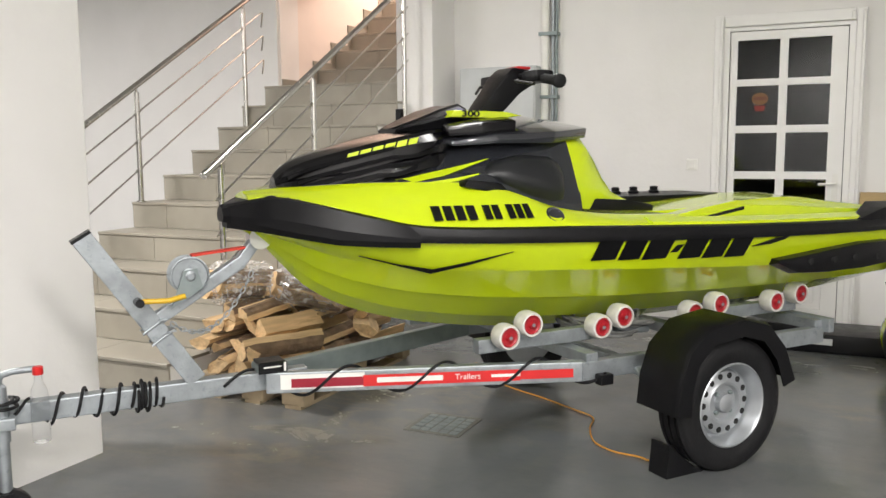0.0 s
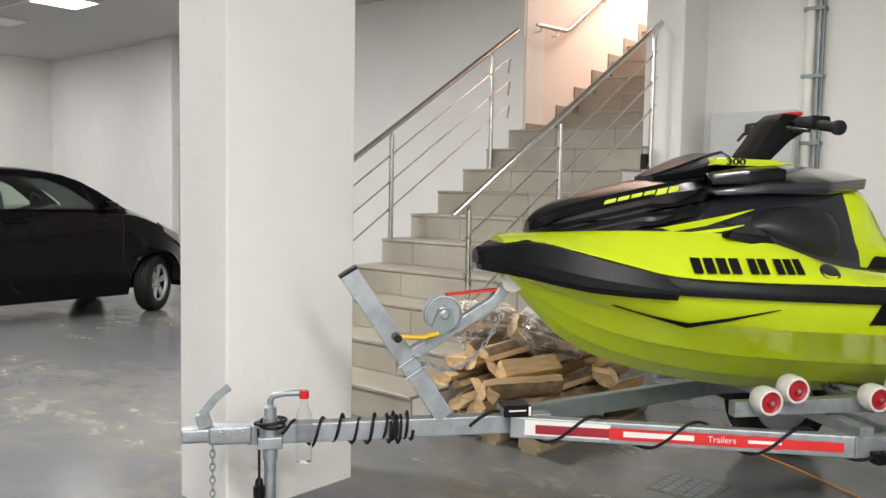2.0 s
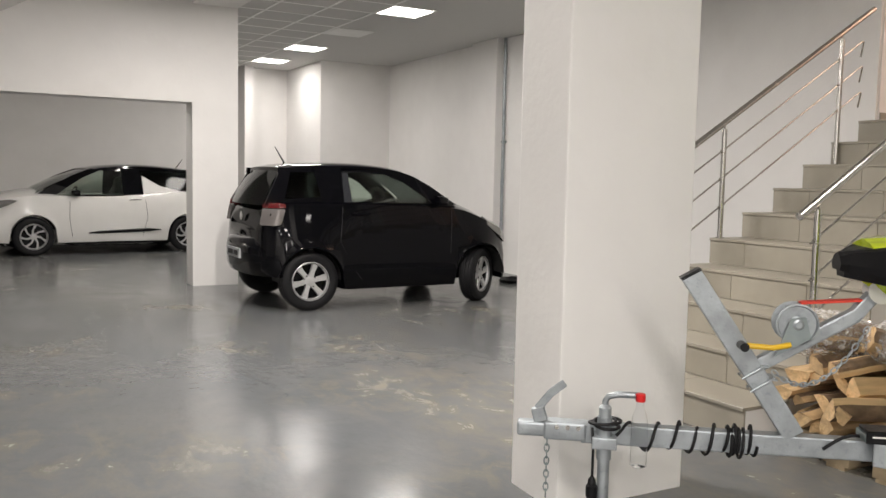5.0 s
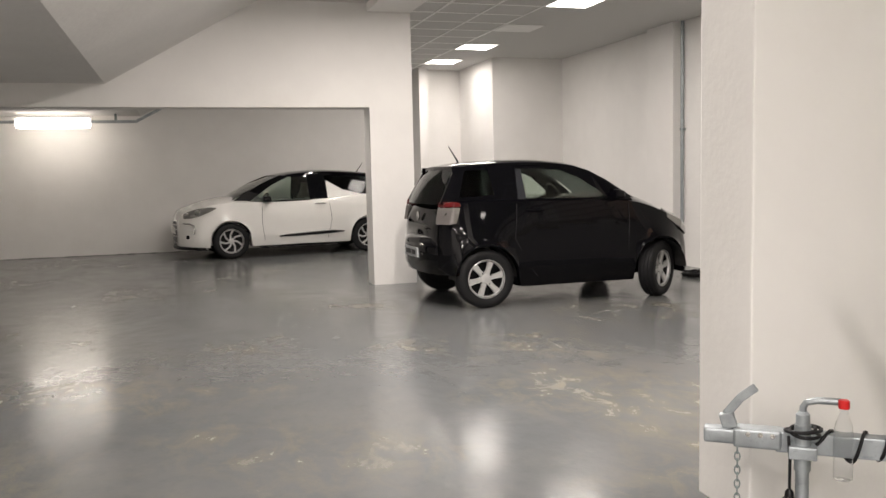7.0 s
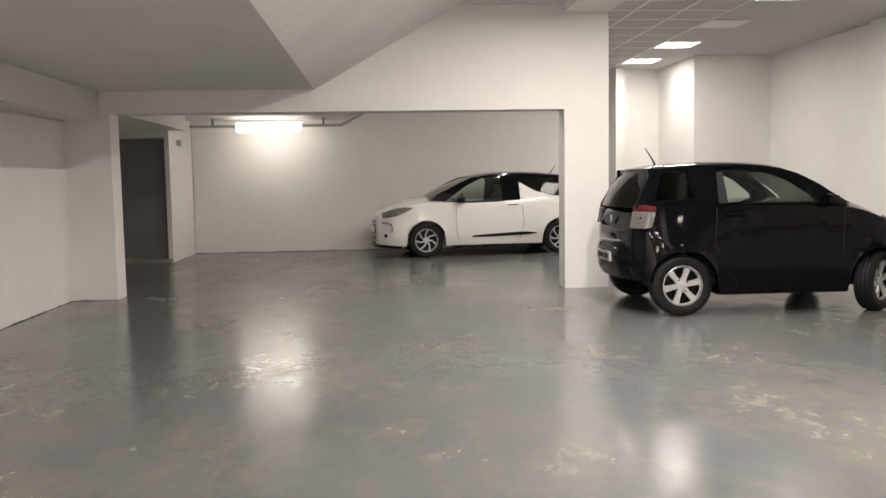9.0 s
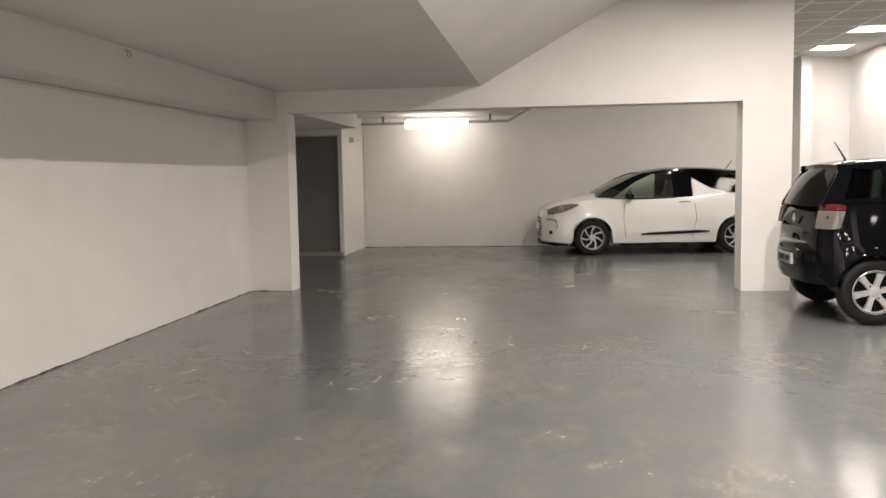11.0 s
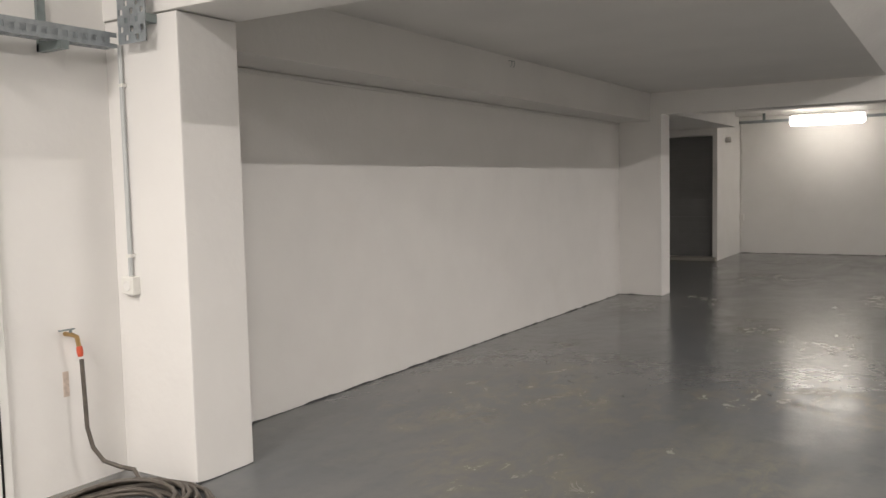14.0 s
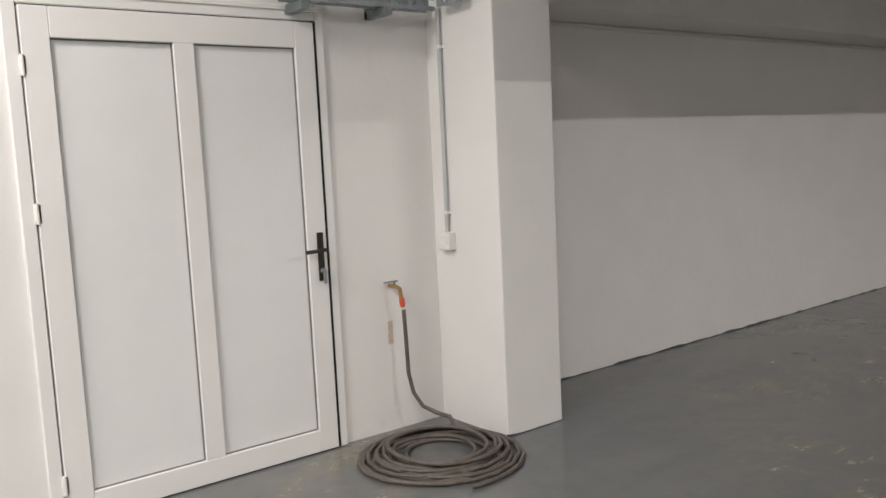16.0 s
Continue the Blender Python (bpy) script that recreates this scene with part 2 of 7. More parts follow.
def thing(name, m, label, category, group="", kind=""):
    ob = new(name)
    ob.matrix_world = m
    ob.empty_display_size = 0.1
    return tagged(ob, label, category, group, kind)


def thing_part(name, parent, at, turn=0.0):
    """An empty part that carries its own pieces."""
    ob = new(name)
    ob.parent = parent
    ob.empty_display_size = 0.05
    ob.matrix_basis = pose(*at, 0, 0, turn)
    return ob


def interp(table, x):
    """Piecewise linear lookup in rows (x, value)."""
    if x <= table[0][0]:
        return table[0][1]
    for (a, va), (b, vb) in zip(table, table[1:]):
        if x <= b:
            return va + (vb - va) * (x - a) / (b - a)
    return table[-1][1]


def smooth_interp(table, x):
    xs = [r[0] for r in table]
    i = max(0, min(len(xs) - 2, sum(1 for a in xs if a <= x) - 1))
    x = max(xs[0], min(xs[-1], x))
    def slope(k):
        lo, hi = max(k - 1, 0), min(k + 1, len(xs) - 1)
        return (table[hi][1] - table[lo][1]) / (xs[hi] - xs[lo])
    h = xs[i + 1] - xs[i]
    s = (x - xs[i]) / h
    a, b, ma, mb = table[i][1], table[i + 1][1], slope(i) * h, slope(i + 1) * h
    return (2 * s**3 - 3 * s**2 + 1) * a + (s**3 - 2 * s**2 + s) * ma + (3 * s**2 - 2 * s**3) * b + (s**3 - s**2) * mb


# ---- the setting ----
def structure(name, boxes, mat, label, category, bev=0.0):
    bm = bmesh.new()
    for b in boxes:
        box(bm, *b)
    if bev:
        bevelled(bm, bev)
    return tagged(part(name, bm, mat), label, category, kind="structure")


TOP = 3.75
bm = bmesh.new()
vs = [bm.verts.new(p) for p in ((-5.4, -6.6, 0), (7.2, -6.6, 0), (7.2, 18, 0), (-5.4, 18, 0))]
bm.faces.new(vs)
floor = tagged(part("floor", bm, FLOOR), "grey painted concrete garage floor with worn ochre patches", "floor", kind="structure")

structure("wall_east", [
    (6.55, 6.85, -6.3, 0.17, -0.05, TOP), (6.55, 6.85, 1.05, 3.58, -0.05, TOP), (6.55, 6.85, 0.17, 1.05, 2.21, TOP),
    (6.55, 6.85, 5.05, 14.8, -0.05, TOP)], PLASTER, "white rough plastered garage wall around a stair opening", "wall")
structure("wall_stair_pier", [(6.1, 6.545, 3.25, 3.58, -0.05, TOP)], PLASTER, "white plastered pier beside the stair opening", "wall", 0.012)
structure("wall_pilaster", [(6.42, 6.545, 10.95, 11.65, -0.05, TOP)], PLASTER, "shallow white pilaster on the plastered wall", "wall", 0.01)
structure("wall_stair_pilaster", [(6.52, 6.548, 5.06, 5.75, -0.05, TOP)], PLASTER, "shallow white plaster strip beside the stairs", "wall")
for wname, wbox in (("wall_recess_front", (5.19, 6.6, 14.8, 15.0, -0.05, TOP)), ("wall_recess_side", (5.19, 5.39, 15.0, 16.65, -0.05, TOP)), ("wall_recess_back", (4.42, 5.39, 16.65, 16.85, -0.05, TOP)), ("wall_recess_pier", (4.25, 4.42, 16.3, 17.5, -0.05, TOP))):
    structure(wname, [wbox], PLASTER, "white plastered recess wall lit by ceiling panels", "wall")
structure("wall_west", [(-4.2, -3.9, 3.429, 11.14, -0.05, TOP)], PLASTER, "long white plastered wall of the low bay", "wall")
structure("wall_door", [(-4.2, -3.88, -6.3, 1.46, -0.05, TOP), (-4.2, -3.88, 2.78, 3.429, -0.05, TOP), (-4.2, -3.88, 1.46, 2.78, 2.16, TOP)], PLASTER, "white plastered wall around a double panelled door", "wall")
structure("wall_south", [(-4.2, 6.85, -6.6, -6.3, -0.05, TOP)], PLASTER, "white plastered end wall", "wall")
structure("wall_bay", [(-3.9, -3.37, 10.8, 11.14, -0.05, 2.205), (-3.9, 2.05, 10.8, 11.14, 2.205, TOP), (2.05, 2.6, 10.8, 11.14, -0.05, TOP)],
          PLASTER, "white plastered wall with a wide parking opening", "wall")
structure("wall_north", [(-3.85, 4.25, 17.3, 17.5, -0.05, TOP), (-5.4, -3.85, 15.75, 17.5, -0.05, 2.7), (-5.4, -3.85, 15.55, 15.75, 2.17, 2.7), (-3.93, -3.85, 15.55, 15.75, -0.05, 2.17), (-5.4, -5.2, 11.14, 15.55, -0.05, 2.7), (-5.4, -3.9, 10.9, 11.14, -0.05, 2.7)],
          PLASTER, "white plastered walls of the back parking room", "wall")
structure("ceiling_beam_gate", [(-5.199, -3.5, 11.14, 15.3, 2.27, 2.555)], PLASTER, "white painted concrete beam before the shutter", "beam", 0.006)
structure("wall_column_west", [(-3.898, -3.37, 3.43, 3.81, -0.05, 2.245)], PLASTER, "white plastered square column against the wall", "column", 0.008)
bm = bmesh.new()
slab(bm, [(1.812, 3.19), (2.505, 3.185), (2.505, 3.6), (1.84, 3.565)], "z", -0.05, TOP)
bevelled(bm, 0.01)
tagged(part("wall_column_middle", bm, PLASTER), "white plastered free-standing rectangular column", "column", kind="structure")
structure("ceiling_beam_bay", [(-3.9, 1.0, 3.42, 3.83, 2.25, TOP)], PLASTER, "white painted concrete ceiling beam", "beam", 0.006)
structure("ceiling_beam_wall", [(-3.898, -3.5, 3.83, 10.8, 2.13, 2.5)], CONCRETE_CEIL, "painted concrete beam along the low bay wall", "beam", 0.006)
structure("ceiling_beam_long", [(2.05, 2.6, -6.3, 10.8, 3.36, TOP)], PLASTER, "white painted concrete beam over the floor", "beam", 0.006)
bm = bmesh.new()
slab(bm, [(-3.9, 2.465), (-0.97, 2.465), (0.78, 3.46), (2.05, 3.46), (2.05, TOP), (-3.9, TOP)], "y", 3.83, 10.8)
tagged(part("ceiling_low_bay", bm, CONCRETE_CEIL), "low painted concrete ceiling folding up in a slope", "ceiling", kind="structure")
bm = bmesh.new()
slab(bm, [(-5.4, 2.56), (-0.85, 2.56), (0.75, 3.46), (2.6, 3.46), (2.6, TOP), (-5.4, TOP)], "y", 11.14, 17.3)
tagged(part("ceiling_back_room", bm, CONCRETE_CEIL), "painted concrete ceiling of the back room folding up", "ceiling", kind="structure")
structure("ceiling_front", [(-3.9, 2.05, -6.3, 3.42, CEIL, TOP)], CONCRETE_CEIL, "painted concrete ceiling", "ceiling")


# suspended ceiling: tiles on a grid of bars, in one mesh, with openings for the light panels
def suspended_ceiling():
    bm = bmesh.new()
    x0, y0, step = 2.96, -6.5, 0.6
    cells = {(round((px - x0) / step - 0.5), round((py - y0) / step - 0.5)) for px, py in PANELS}
    for i in range(-1, 6):
        for j in range(0, 40):
            if (i, j) in cells:
                continue
            ax, ay = x0 + i * step, y0 + j * step
            gap = 0.004 if i < 2 else 0.0
            xa, xb = max(ax + gap, 2.602), min(ax + step - gap, 6.548)
            if xb - xa < 0.03:
                continue
            box(bm, xa, xb, ay + gap, ay + step - gap, CEIL + 0.004, CEIL + 0.02)
    tiles = len(bm.faces)
    for i in range(0, 3):
        ax = x0 + i * step
        if ax < 6.54:
            box(bm, ax - 0.016, ax + 0.016, -6.3, 17.3, CEIL - 0.003, CEIL + 0.003)
    for j in range(1, 40):
        box(bm, 2.602, 4.148, y0 + j * step - 0.016, y0 + j * step + 0.016, CEIL - 0.001, CEIL + 0.0035)
    box(bm, 2.602, 6.548, -6.3, 17.3, CEIL + 0.10, CEIL + 0.12)
    bm.faces.ensure_lookup_table()
    ob = part("ceiling_suspended", bm, CEIL_TILE)
    ob.data.materials.append(T_BAR)
    for k, p in enumerate(ob.data.polygons):
        p.material_index = 1 if k >= tiles else 0
    return tagged(ob, "suspended ceiling, mineral tiles on bars beside plain board", "ceiling", kind="structure")


suspended_ceiling()
LIT = glow("lit_diffuser", (1.0, 0.96, 0.9), 9)
TUBE_LIT = glow("lit_tube", (1.0, 0.95, 0.88), 26)
light = None
# Panels past the third are assumed fixtures out of view.
for px, py in PANELS:
    if light is None:
        light = thing("ceiling_light", pose(px, py, CEIL), "square white ceiling light panel, switched on", "ceiling light", "ceiling light panels")
        bm = bmesh.new()
        for a in ((-0.29, 0.29, -0.29, -0.272), (-0.29, 0.29, 0.272, 0.29), (-0.29, -0.272, -0.272, 0.272), (0.272, 0.29, -0.272, 0.272)):
            box(bm, *a, -0.006, 0.05)
        part("frame", bm, T_BAR, light)
        bm = bmesh.new()
        box(bm, -0.272, 0.272, -0.272, 0.272, 0.002, 0.03)
        part("diffuser", bm, LIT, light, "glowing white diffuser")
    else:
        copy_thing(light, pose(px, py, CEIL))
vent = thing("ceiling_vent", pose(4.46, 11.8, CEIL), "pale flush ceiling vent plate among the tiles", "vent")
bm = bmesh.new()
box(bm, -0.28, 0.28, -0.28, 0.28, -0.008, 0.0)
bevelled(bm, 0.003, 1)
part("plate", bm, T_BAR, vent)


def batten(m, length, name_label):
    lamp = thing("batten_lamp", m, name_label, "lamp")
    bm = bmesh.new()
    box(bm, -0.03, 0.03, -length / 2, length / 2, 0.03, 0.075)
    bevelled(bm, 0.004, 1)
    part("housing", bm, WHITE_LAC, lamp)
    bm = bmesh.new()
    tube(bm, [(0, -length / 2 + 0.03, 0.014), (0, length / 2 - 0.03, 0.014)], 0.013, 12)
    part("tube", bm, TUBE_LIT, lamp, "glowing fluorescent tube", True)
    for s in (-1, 1):
        bm = bmesh.new()
        box(bm, -0.012, 0.012, s * (length / 2 - 0.015) - 0.012, s * (length / 2 - 0.015) + 0.012, -0.004, 0.03)
        part("lamp_holder", bm, WHITE_PL, lamp)
    return lamp


# The back room pair is added, hidden above the wide opening.
for bx, by in ((0.95, 12.2), (2.9, 14.2)):
    tagged(batten(pose(bx, by, 3.385), 1.24, "assumed white fluorescent batten lamp under the ceiling, lit, out of view"), group="ceiling battens")
for by in BATTENS:
    tagged(batten(pose(1.86, by, 3.385), 1.24, "assumed white fluorescent batten lamp under the ceiling, lit, out of view"), group="ceiling battens")
back_lamp = thing("batten_lamp", pose(-2.265, 16.62, 2.365), "fluorescent lamp with a glowing diffuser on a steel tray", "lamp")
bm = bmesh.new()
box(bm, -0.62, 0.62, -0.05, 0.05, 0.11, 0.14)
part("housing", bm, WHITE_LAC, back_lamp)
bm = bmesh.new()
box(bm, -0.6, 0.6, -0.075, 0.075, -0.06, 0.11)
bevelled(bm, 0.06, 5)
part("diffuser", bm, glow("lit_prism_diffuser", (1.0, 0.94, 0.85), 14), back_lamp, "glowing white diffuser", True)

# cable tray that carries the back room's lamp
tray = thing("lamp_cable_tray", pose(0, 16.65, 0), "galvanised cable tray under the low ceiling", "cable tray")
bm = bmesh.new()
bar(bm, (-3.72, 0.0, 2.42), (-0.905, 0, 2.42), 0.10, 0.045)
part("tray_run", bm, GALV, tray)
bm = bmesh.new()
bar(bm, (-0.925, 0, 2.415), (0.0, 0.0, 2.91), 0.045, 0.10, (0, 1, 0))
part("tray_bend", bm, GALV, tray)
for hx in (-3.3, -1.25):
    bm = bmesh.new()
    box(bm, hx - 0.02, hx + 0.02, -0.03, 0.03, 2.40, 2.565)
    part("hanger", bm, DARK_GALV, tray)

# roller shutter in the back room
gate = thing("roller_shutter", pose(-5.2, 15.72, 0), "dark grey roller shutter, closed, above a threshold", "shutter", kind="structure")
for k in range(21):
    bm = bmesh.new()
    slab(bm, [(0.0, k * 0.1 + 0.06), (-0.009, k * 0.1 + 0.0605), (-0.011, k * 0.1 + 0.11), (-0.009, k * 0.1 + 0.1595), (0.0, k * 0.1 + 0.16)], "x", 0.0, 1.27)
    part("slat", bm, GATE, gate)
bm = bmesh.new()
box(bm, 0.0, 1.345, -0.3, -0.02, 0.0, 0.06)
bevelled(bm, 0.01)
part("threshold", bm, GROUT, gate, "pale worn concrete threshold")
cam_box = thing("security_camera", pose(-3.795, 16.2, 2.1), "small white camera fixed to the wall", "camera")
bm = bmesh.new()
box(bm, -0.05, 0.05, -0.1, 0.0, -0.05, 0.05)
bevelled(bm, 0.012)
part("body", bm, WHITE_PL, cam_box)
outlet = thing("wall_conduit", pose(-3.82, 17.3, 0), "white plastic wall conduit with a socket box", "conduit")
bm = bmesh.new()
tube(bm, [(0, -0.012, 0.05), (0, -0.012, 2.5)], 0.011)
part("pipe", bm, WHITE_PL, outlet)
bm = bmesh.new()
box(bm, -0.05, 0.05, -0.05, 0, 0.62, 0.74)
bevelled(bm, 0.008)
part("socket_box", bm, WHITE_PL, outlet)

# cable cover lines along the low bay's beam, and a hook
trunk = thing("wall_trunking", pose(0, 0, 0), "thin painted cable trunking along the wall", "trunking", kind="structure")
bm = bmesh.new()
box(bm, -3.899, -3.884, 3.85, 10.79, 2.10, 2.128)
bevelled(bm, 0.006, 1)
part("trunking_run", bm, CONCRETE_CEIL, trunk)
hook = thing("ceiling_hook", pose(-3.5, 7.06, 2.41), "small rusty wire hook on the beam", "hook")
for s in (-0.02, 0.03):
    bm = bmesh.new()
    tube(bm, [(0.0, s, 0.02), (0.03, s, 0.02), (0.035, s, -0.01), (0.02, s, -0.03)], 0.0028, 6)
    part("wire", bm, DARK_GALV, hook)
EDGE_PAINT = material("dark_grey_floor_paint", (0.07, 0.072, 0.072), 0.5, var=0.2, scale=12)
pier_edge = thing("wall_skirting_edge", pose(0, 0, 0), "ragged line of dark floor paint at the wall foot", "paint edge", kind="structure")
rnd = random.Random(4)
bm = bmesh.new()
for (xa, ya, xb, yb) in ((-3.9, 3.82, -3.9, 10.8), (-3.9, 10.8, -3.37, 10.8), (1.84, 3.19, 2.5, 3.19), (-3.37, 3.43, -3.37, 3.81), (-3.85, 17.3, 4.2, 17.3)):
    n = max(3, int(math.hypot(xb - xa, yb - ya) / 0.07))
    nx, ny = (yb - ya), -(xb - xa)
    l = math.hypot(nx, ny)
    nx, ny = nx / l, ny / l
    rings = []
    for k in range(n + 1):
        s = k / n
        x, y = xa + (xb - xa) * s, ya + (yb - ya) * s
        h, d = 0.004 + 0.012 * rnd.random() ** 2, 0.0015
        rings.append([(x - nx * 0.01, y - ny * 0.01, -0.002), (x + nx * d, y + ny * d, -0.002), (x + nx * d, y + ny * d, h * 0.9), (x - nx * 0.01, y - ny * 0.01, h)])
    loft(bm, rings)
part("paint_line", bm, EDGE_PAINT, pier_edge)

# ---- stairs ----
RISE, RUN, SX = 0.1918, 0.336, 3.262
STEPS = 17
YR, YL = 3.50, 5.05
stairs = thing("stairs", pose(0, 0, 0), "straight flight of stairs with beige stone tiles and a landing", "stairs", kind="structure")
# each step: where its riser stands, how deep its tread is, top and height
steps = [(SX + RUN * k, RUN if k < 9 else 7.16 - SX - RUN * 9, RISE * (k + 1), RISE) for k in range(10)]
steps += [(7.16 + 0.34 * k, 0.34, RISE * 10 + 0.216 * (k + 1), 0.216) for k in range(8)]
for k, (x0, run, z1, rise) in enumerate(steps):
    yr = YR if x0 < 6.0 else 3.581
    bm = bmesh.new()
    box(bm, x0 + 0.012, x0 + run + 0.0115, yr, YL - 0.001, 0, z1 - 0.02)
    part("step_body", bm, PLASTER, stairs, "white plastered stair body")
for k, (x0, run, z1, rise) in enumerate(steps):
    yr = YR - 0.004 if x0 < 6.0 else 3.582
    yl = YL - 0.002
    cuts = [yr, yl - 1.12, yl - 0.52, yl] if k % 2 else [yr, yl - 0.93, yl - 0.33, yl]
    for a, b in zip(cuts, cuts[1:]):
        bm = bmesh.new()
        box(bm, x0 - 0.002, x0 + 0.011, a + 0.0015, b - 0.0015, z1 - rise + 0.001, z1 - 0.0205)
        bevelled(bm, 0.0015, 1)
        part("riser_tile", bm, TILE, stairs)
        bm = bmesh.new()
        box(bm, x0 - 0.012, x0 + run - 0.003, a + 0.0015, b - 0.0015, z1 - 0.0195, z1)
        bevelled(bm, 0.002, 1)
        part("tread_tile", bm, TILE, stairs)
for k, (x0, run, z1, rise) in enumerate(steps[9:17]):
    bm = bmesh.new()
    xs, xe = max(x0, 6.56), x0 + run
    slab(bm, [(xs, z1 + 0.001), (xe, z1 + 0.001), (xe, z1 + 0.216 + 0.085), (xe - 0.075, z1 + 0.216 + 0.085), (xe - 0.075, z1 + 0.085), (xs, z1 + 0.085)], "y", YL - 0.014, YL - 0.0005)
    part("skirting_tile", bm, TILE, stairs)
structure("wall_stairwell", [(6.85, 10.2, 5.05, 5.25, -0.05, 6), (6.85, 10.2, 3.38, 3.58, -0.05, 6), (10.2, 10.4, 3.38, 5.25, -0.05, 6), (6.551, 6.85, 3.3, 3.58, 3.76, 6), (6.551, 6.85, 3.58, 5.25, 3.76, 6)], PINK, "warmly lit plastered stairwell walls", "wall")
structure("ceiling_stairwell", [(6.55, 10.4, 3.38, 5.25, 6.0, 6.1)], PINK, "plastered stairwell ceiling", "ceiling")


def railing(y, x_low, x_high, z_at, posts, hooks, label):
    """A stainless handrail on posts with three thin bars. z_at: height of the rail at x."""
    rail = thing("stair_railing", pose(0, y, 0), label, "railing", "stair railings")
    bm = bmesh.new()
    tube(bm, [(x_low, 0, z_at(x_low)), (x_high, 0, z_at(x_high))], 0.022, 16)
    part("handrail", bm, STEEL, rail, "", True)
    for px, base in posts:
        bm = bmesh.new()
        tube(bm, [(px, 0, base), (px, 0, z_at(px) - 0.05)], 0.019, 14)
        tube(bm, [(px, 0, z_at(px) - 0.05), (px, 0, z_at(px) - 0.015)], 0.008, 8)
        part("post", bm, STEEL, rail, "", True)
        bm = bmesh.new()
        lathe(bm, [(0.034, 0), (0.034, 0.008), (0.02, 0.012)], (px, 0, base), (0, 0, 1), 16)
        part("base_flange", bm, STEEL, rail, "", True)
    for drop in (0.20, 0.405, 0.615):
        bm = bmesh.new()
        end = [(x_high - 0.04, 0.0, z_at(x_high - 0.04) - drop)]
        if hooks > 0:
            e = x_high - 0.13
            end = [(e, 0.0, z_at(e) - drop), (e + 0.035, 0.01, z_at(e) - drop + 0.005), (e + 0.06, hooks * 0.5, z_at(e) - drop - 0.04), (e + 0.09, hooks, z_at(e) - drop - 0.11)]
        tube(bm, [(x_low + 0.1, 0, z_at(x_low + 0.1) - drop)] + end, 0.0065, 8)
        part("bar", bm, STEEL, rail, "", True)
        for px, base in posts:
            bm = bmesh.new()
            tube(bm, [(px - 0.028, 0, z_at(px - 0.028) - drop), (px + 0.028, 0, z_at(px + 0.028) - drop)], 0.011, 8)
            part("bar_clamp", bm, STEEL, rail, "", True)
    return rail


def tread_at(x):
    return RISE * (math.floor((x - SX) / RUN) + 1)


railing(3.43, 3.52, 6.06, lambda x: 1.209 + 0.587 * (x - 3.535), [(3.67, 0.20), (4.63, 0.86), (5.95, 1.56)], 0, "stainless steel stair railing on the open flank of the stairs")
railing(4.98, 3.3, 6.30, lambda x: 1.831 + 0.608 * (x - 4.65), [(3.4, tread_at(3.4)), (4.63, tread_at(4.63)), (5.915, tread_at(5.915))], 0.07, "stainless steel stair railing near the wall")
for px, z in ((3.68, 0.25), (4.63, 0.95), (5.95, 1.60)):
    brk = thing("post_bracket", pose(px, 3.43, z), "black steel bracket bolting a railing post to the stairs", "bracket", "post brackets")
    bm = bmesh.new()
    box(bm, -0.035, 0.035, 0.02, 0.069, -0.06, 0.06)
    bevelled(bm, 0.005, 1)
    part("plate", bm, BLACK_PL, brk)
wall_rail = thing("wall_handrail", pose(0, 4.98, 0), "stainless handrail on brackets on the stairwell wall", "handrail")
bm = bmesh.new()
tube(bm, [(6.62, 0, 2.935), (7.12, 0, 2.95), (7.2, 0, 2.985), (8.7, 0, 3.97)], 0.022, 14)
part("rail", bm, STEEL, wall_rail, "", True)
for hx in (6.68, 6.98, 7.9):
    bm = bmesh.new()
    hz = 2.94 if hx < 7.1 else 3.44
    tube(bm, [(hx, 0, hz - 0.01), (hx, 0, hz - 0.06), (hx, 0.07, hz - 0.06)], 0.008, 8)
    part("bracket", bm, STEEL, wall_rail, "", True)

# ---- glazed white door in the east wall ----
PANE_DARK = glass("door_glass", (0.40, 0.44, 0.45), 0.02, 0.7)
door = thing("door_glazed", pose(6.55, 0, 0), "white glazed door with small panes, closed, night behind", "door", kind="structure")
bm = bmesh.new()
for y0, y1, z0, z1 in ((0.10, 0.17, 0.0, 2.30), (1.05, 1.12, 0.0, 2.30), (0.17, 1.05, 2.215, 2.30)):
    box(bm, -0.03, 0.002, y0, y1, z0, z1)
    box(bm, -0.045, -0.03, y0 + 0.005, y0 + 0.03, z0, z1 - 0.02)
bevelled(bm, 0.006, 1)
part("architrave", bm, WHITE_LAC, door)
bm = bmesh.new()
for y0, y1, z0, z1 in ((0.17, 0.21, 0, 2.21), (1.01, 1.05, 0, 2.21), (0.21, 1.01, 2.185, 2.21)):
    box(bm, -0.015, 0.12, y0, y1, z0, z1)
part("door_frame", bm, WHITE_LAC, door)
rows = [(1.835, 2.118), (1.495, 1.785), (1.155, 1.44), (0.815, 1.10)]
bm = bmesh.new()
for y0, y1, z0, z1 in ((0.215, 0.32, 0.012, 2.18), (0.955, 1.005, 0.012, 2.18), (0.32, 0.955, 2.118, 2.18), (0.32, 0.955, 0.70, 0.815), (0.32, 0.955, 0.012, 0.14), (0.605, 0.663, 0.815, 2.118), (0.605, 0.663, 0.14, 0.70)):
    box(bm, 0.0, 0.045, y0, y1, z0, z1)
for (a, b), (c, d) in zip(rows[1:], rows):
    for y0, y1 in ((0.32, 0.605), (0.663, 0.955)):
        box(bm, 0.002, 0.043, y0, y1, b, c)
leaf = part("leaf", bm, WHITE_LAC, door)
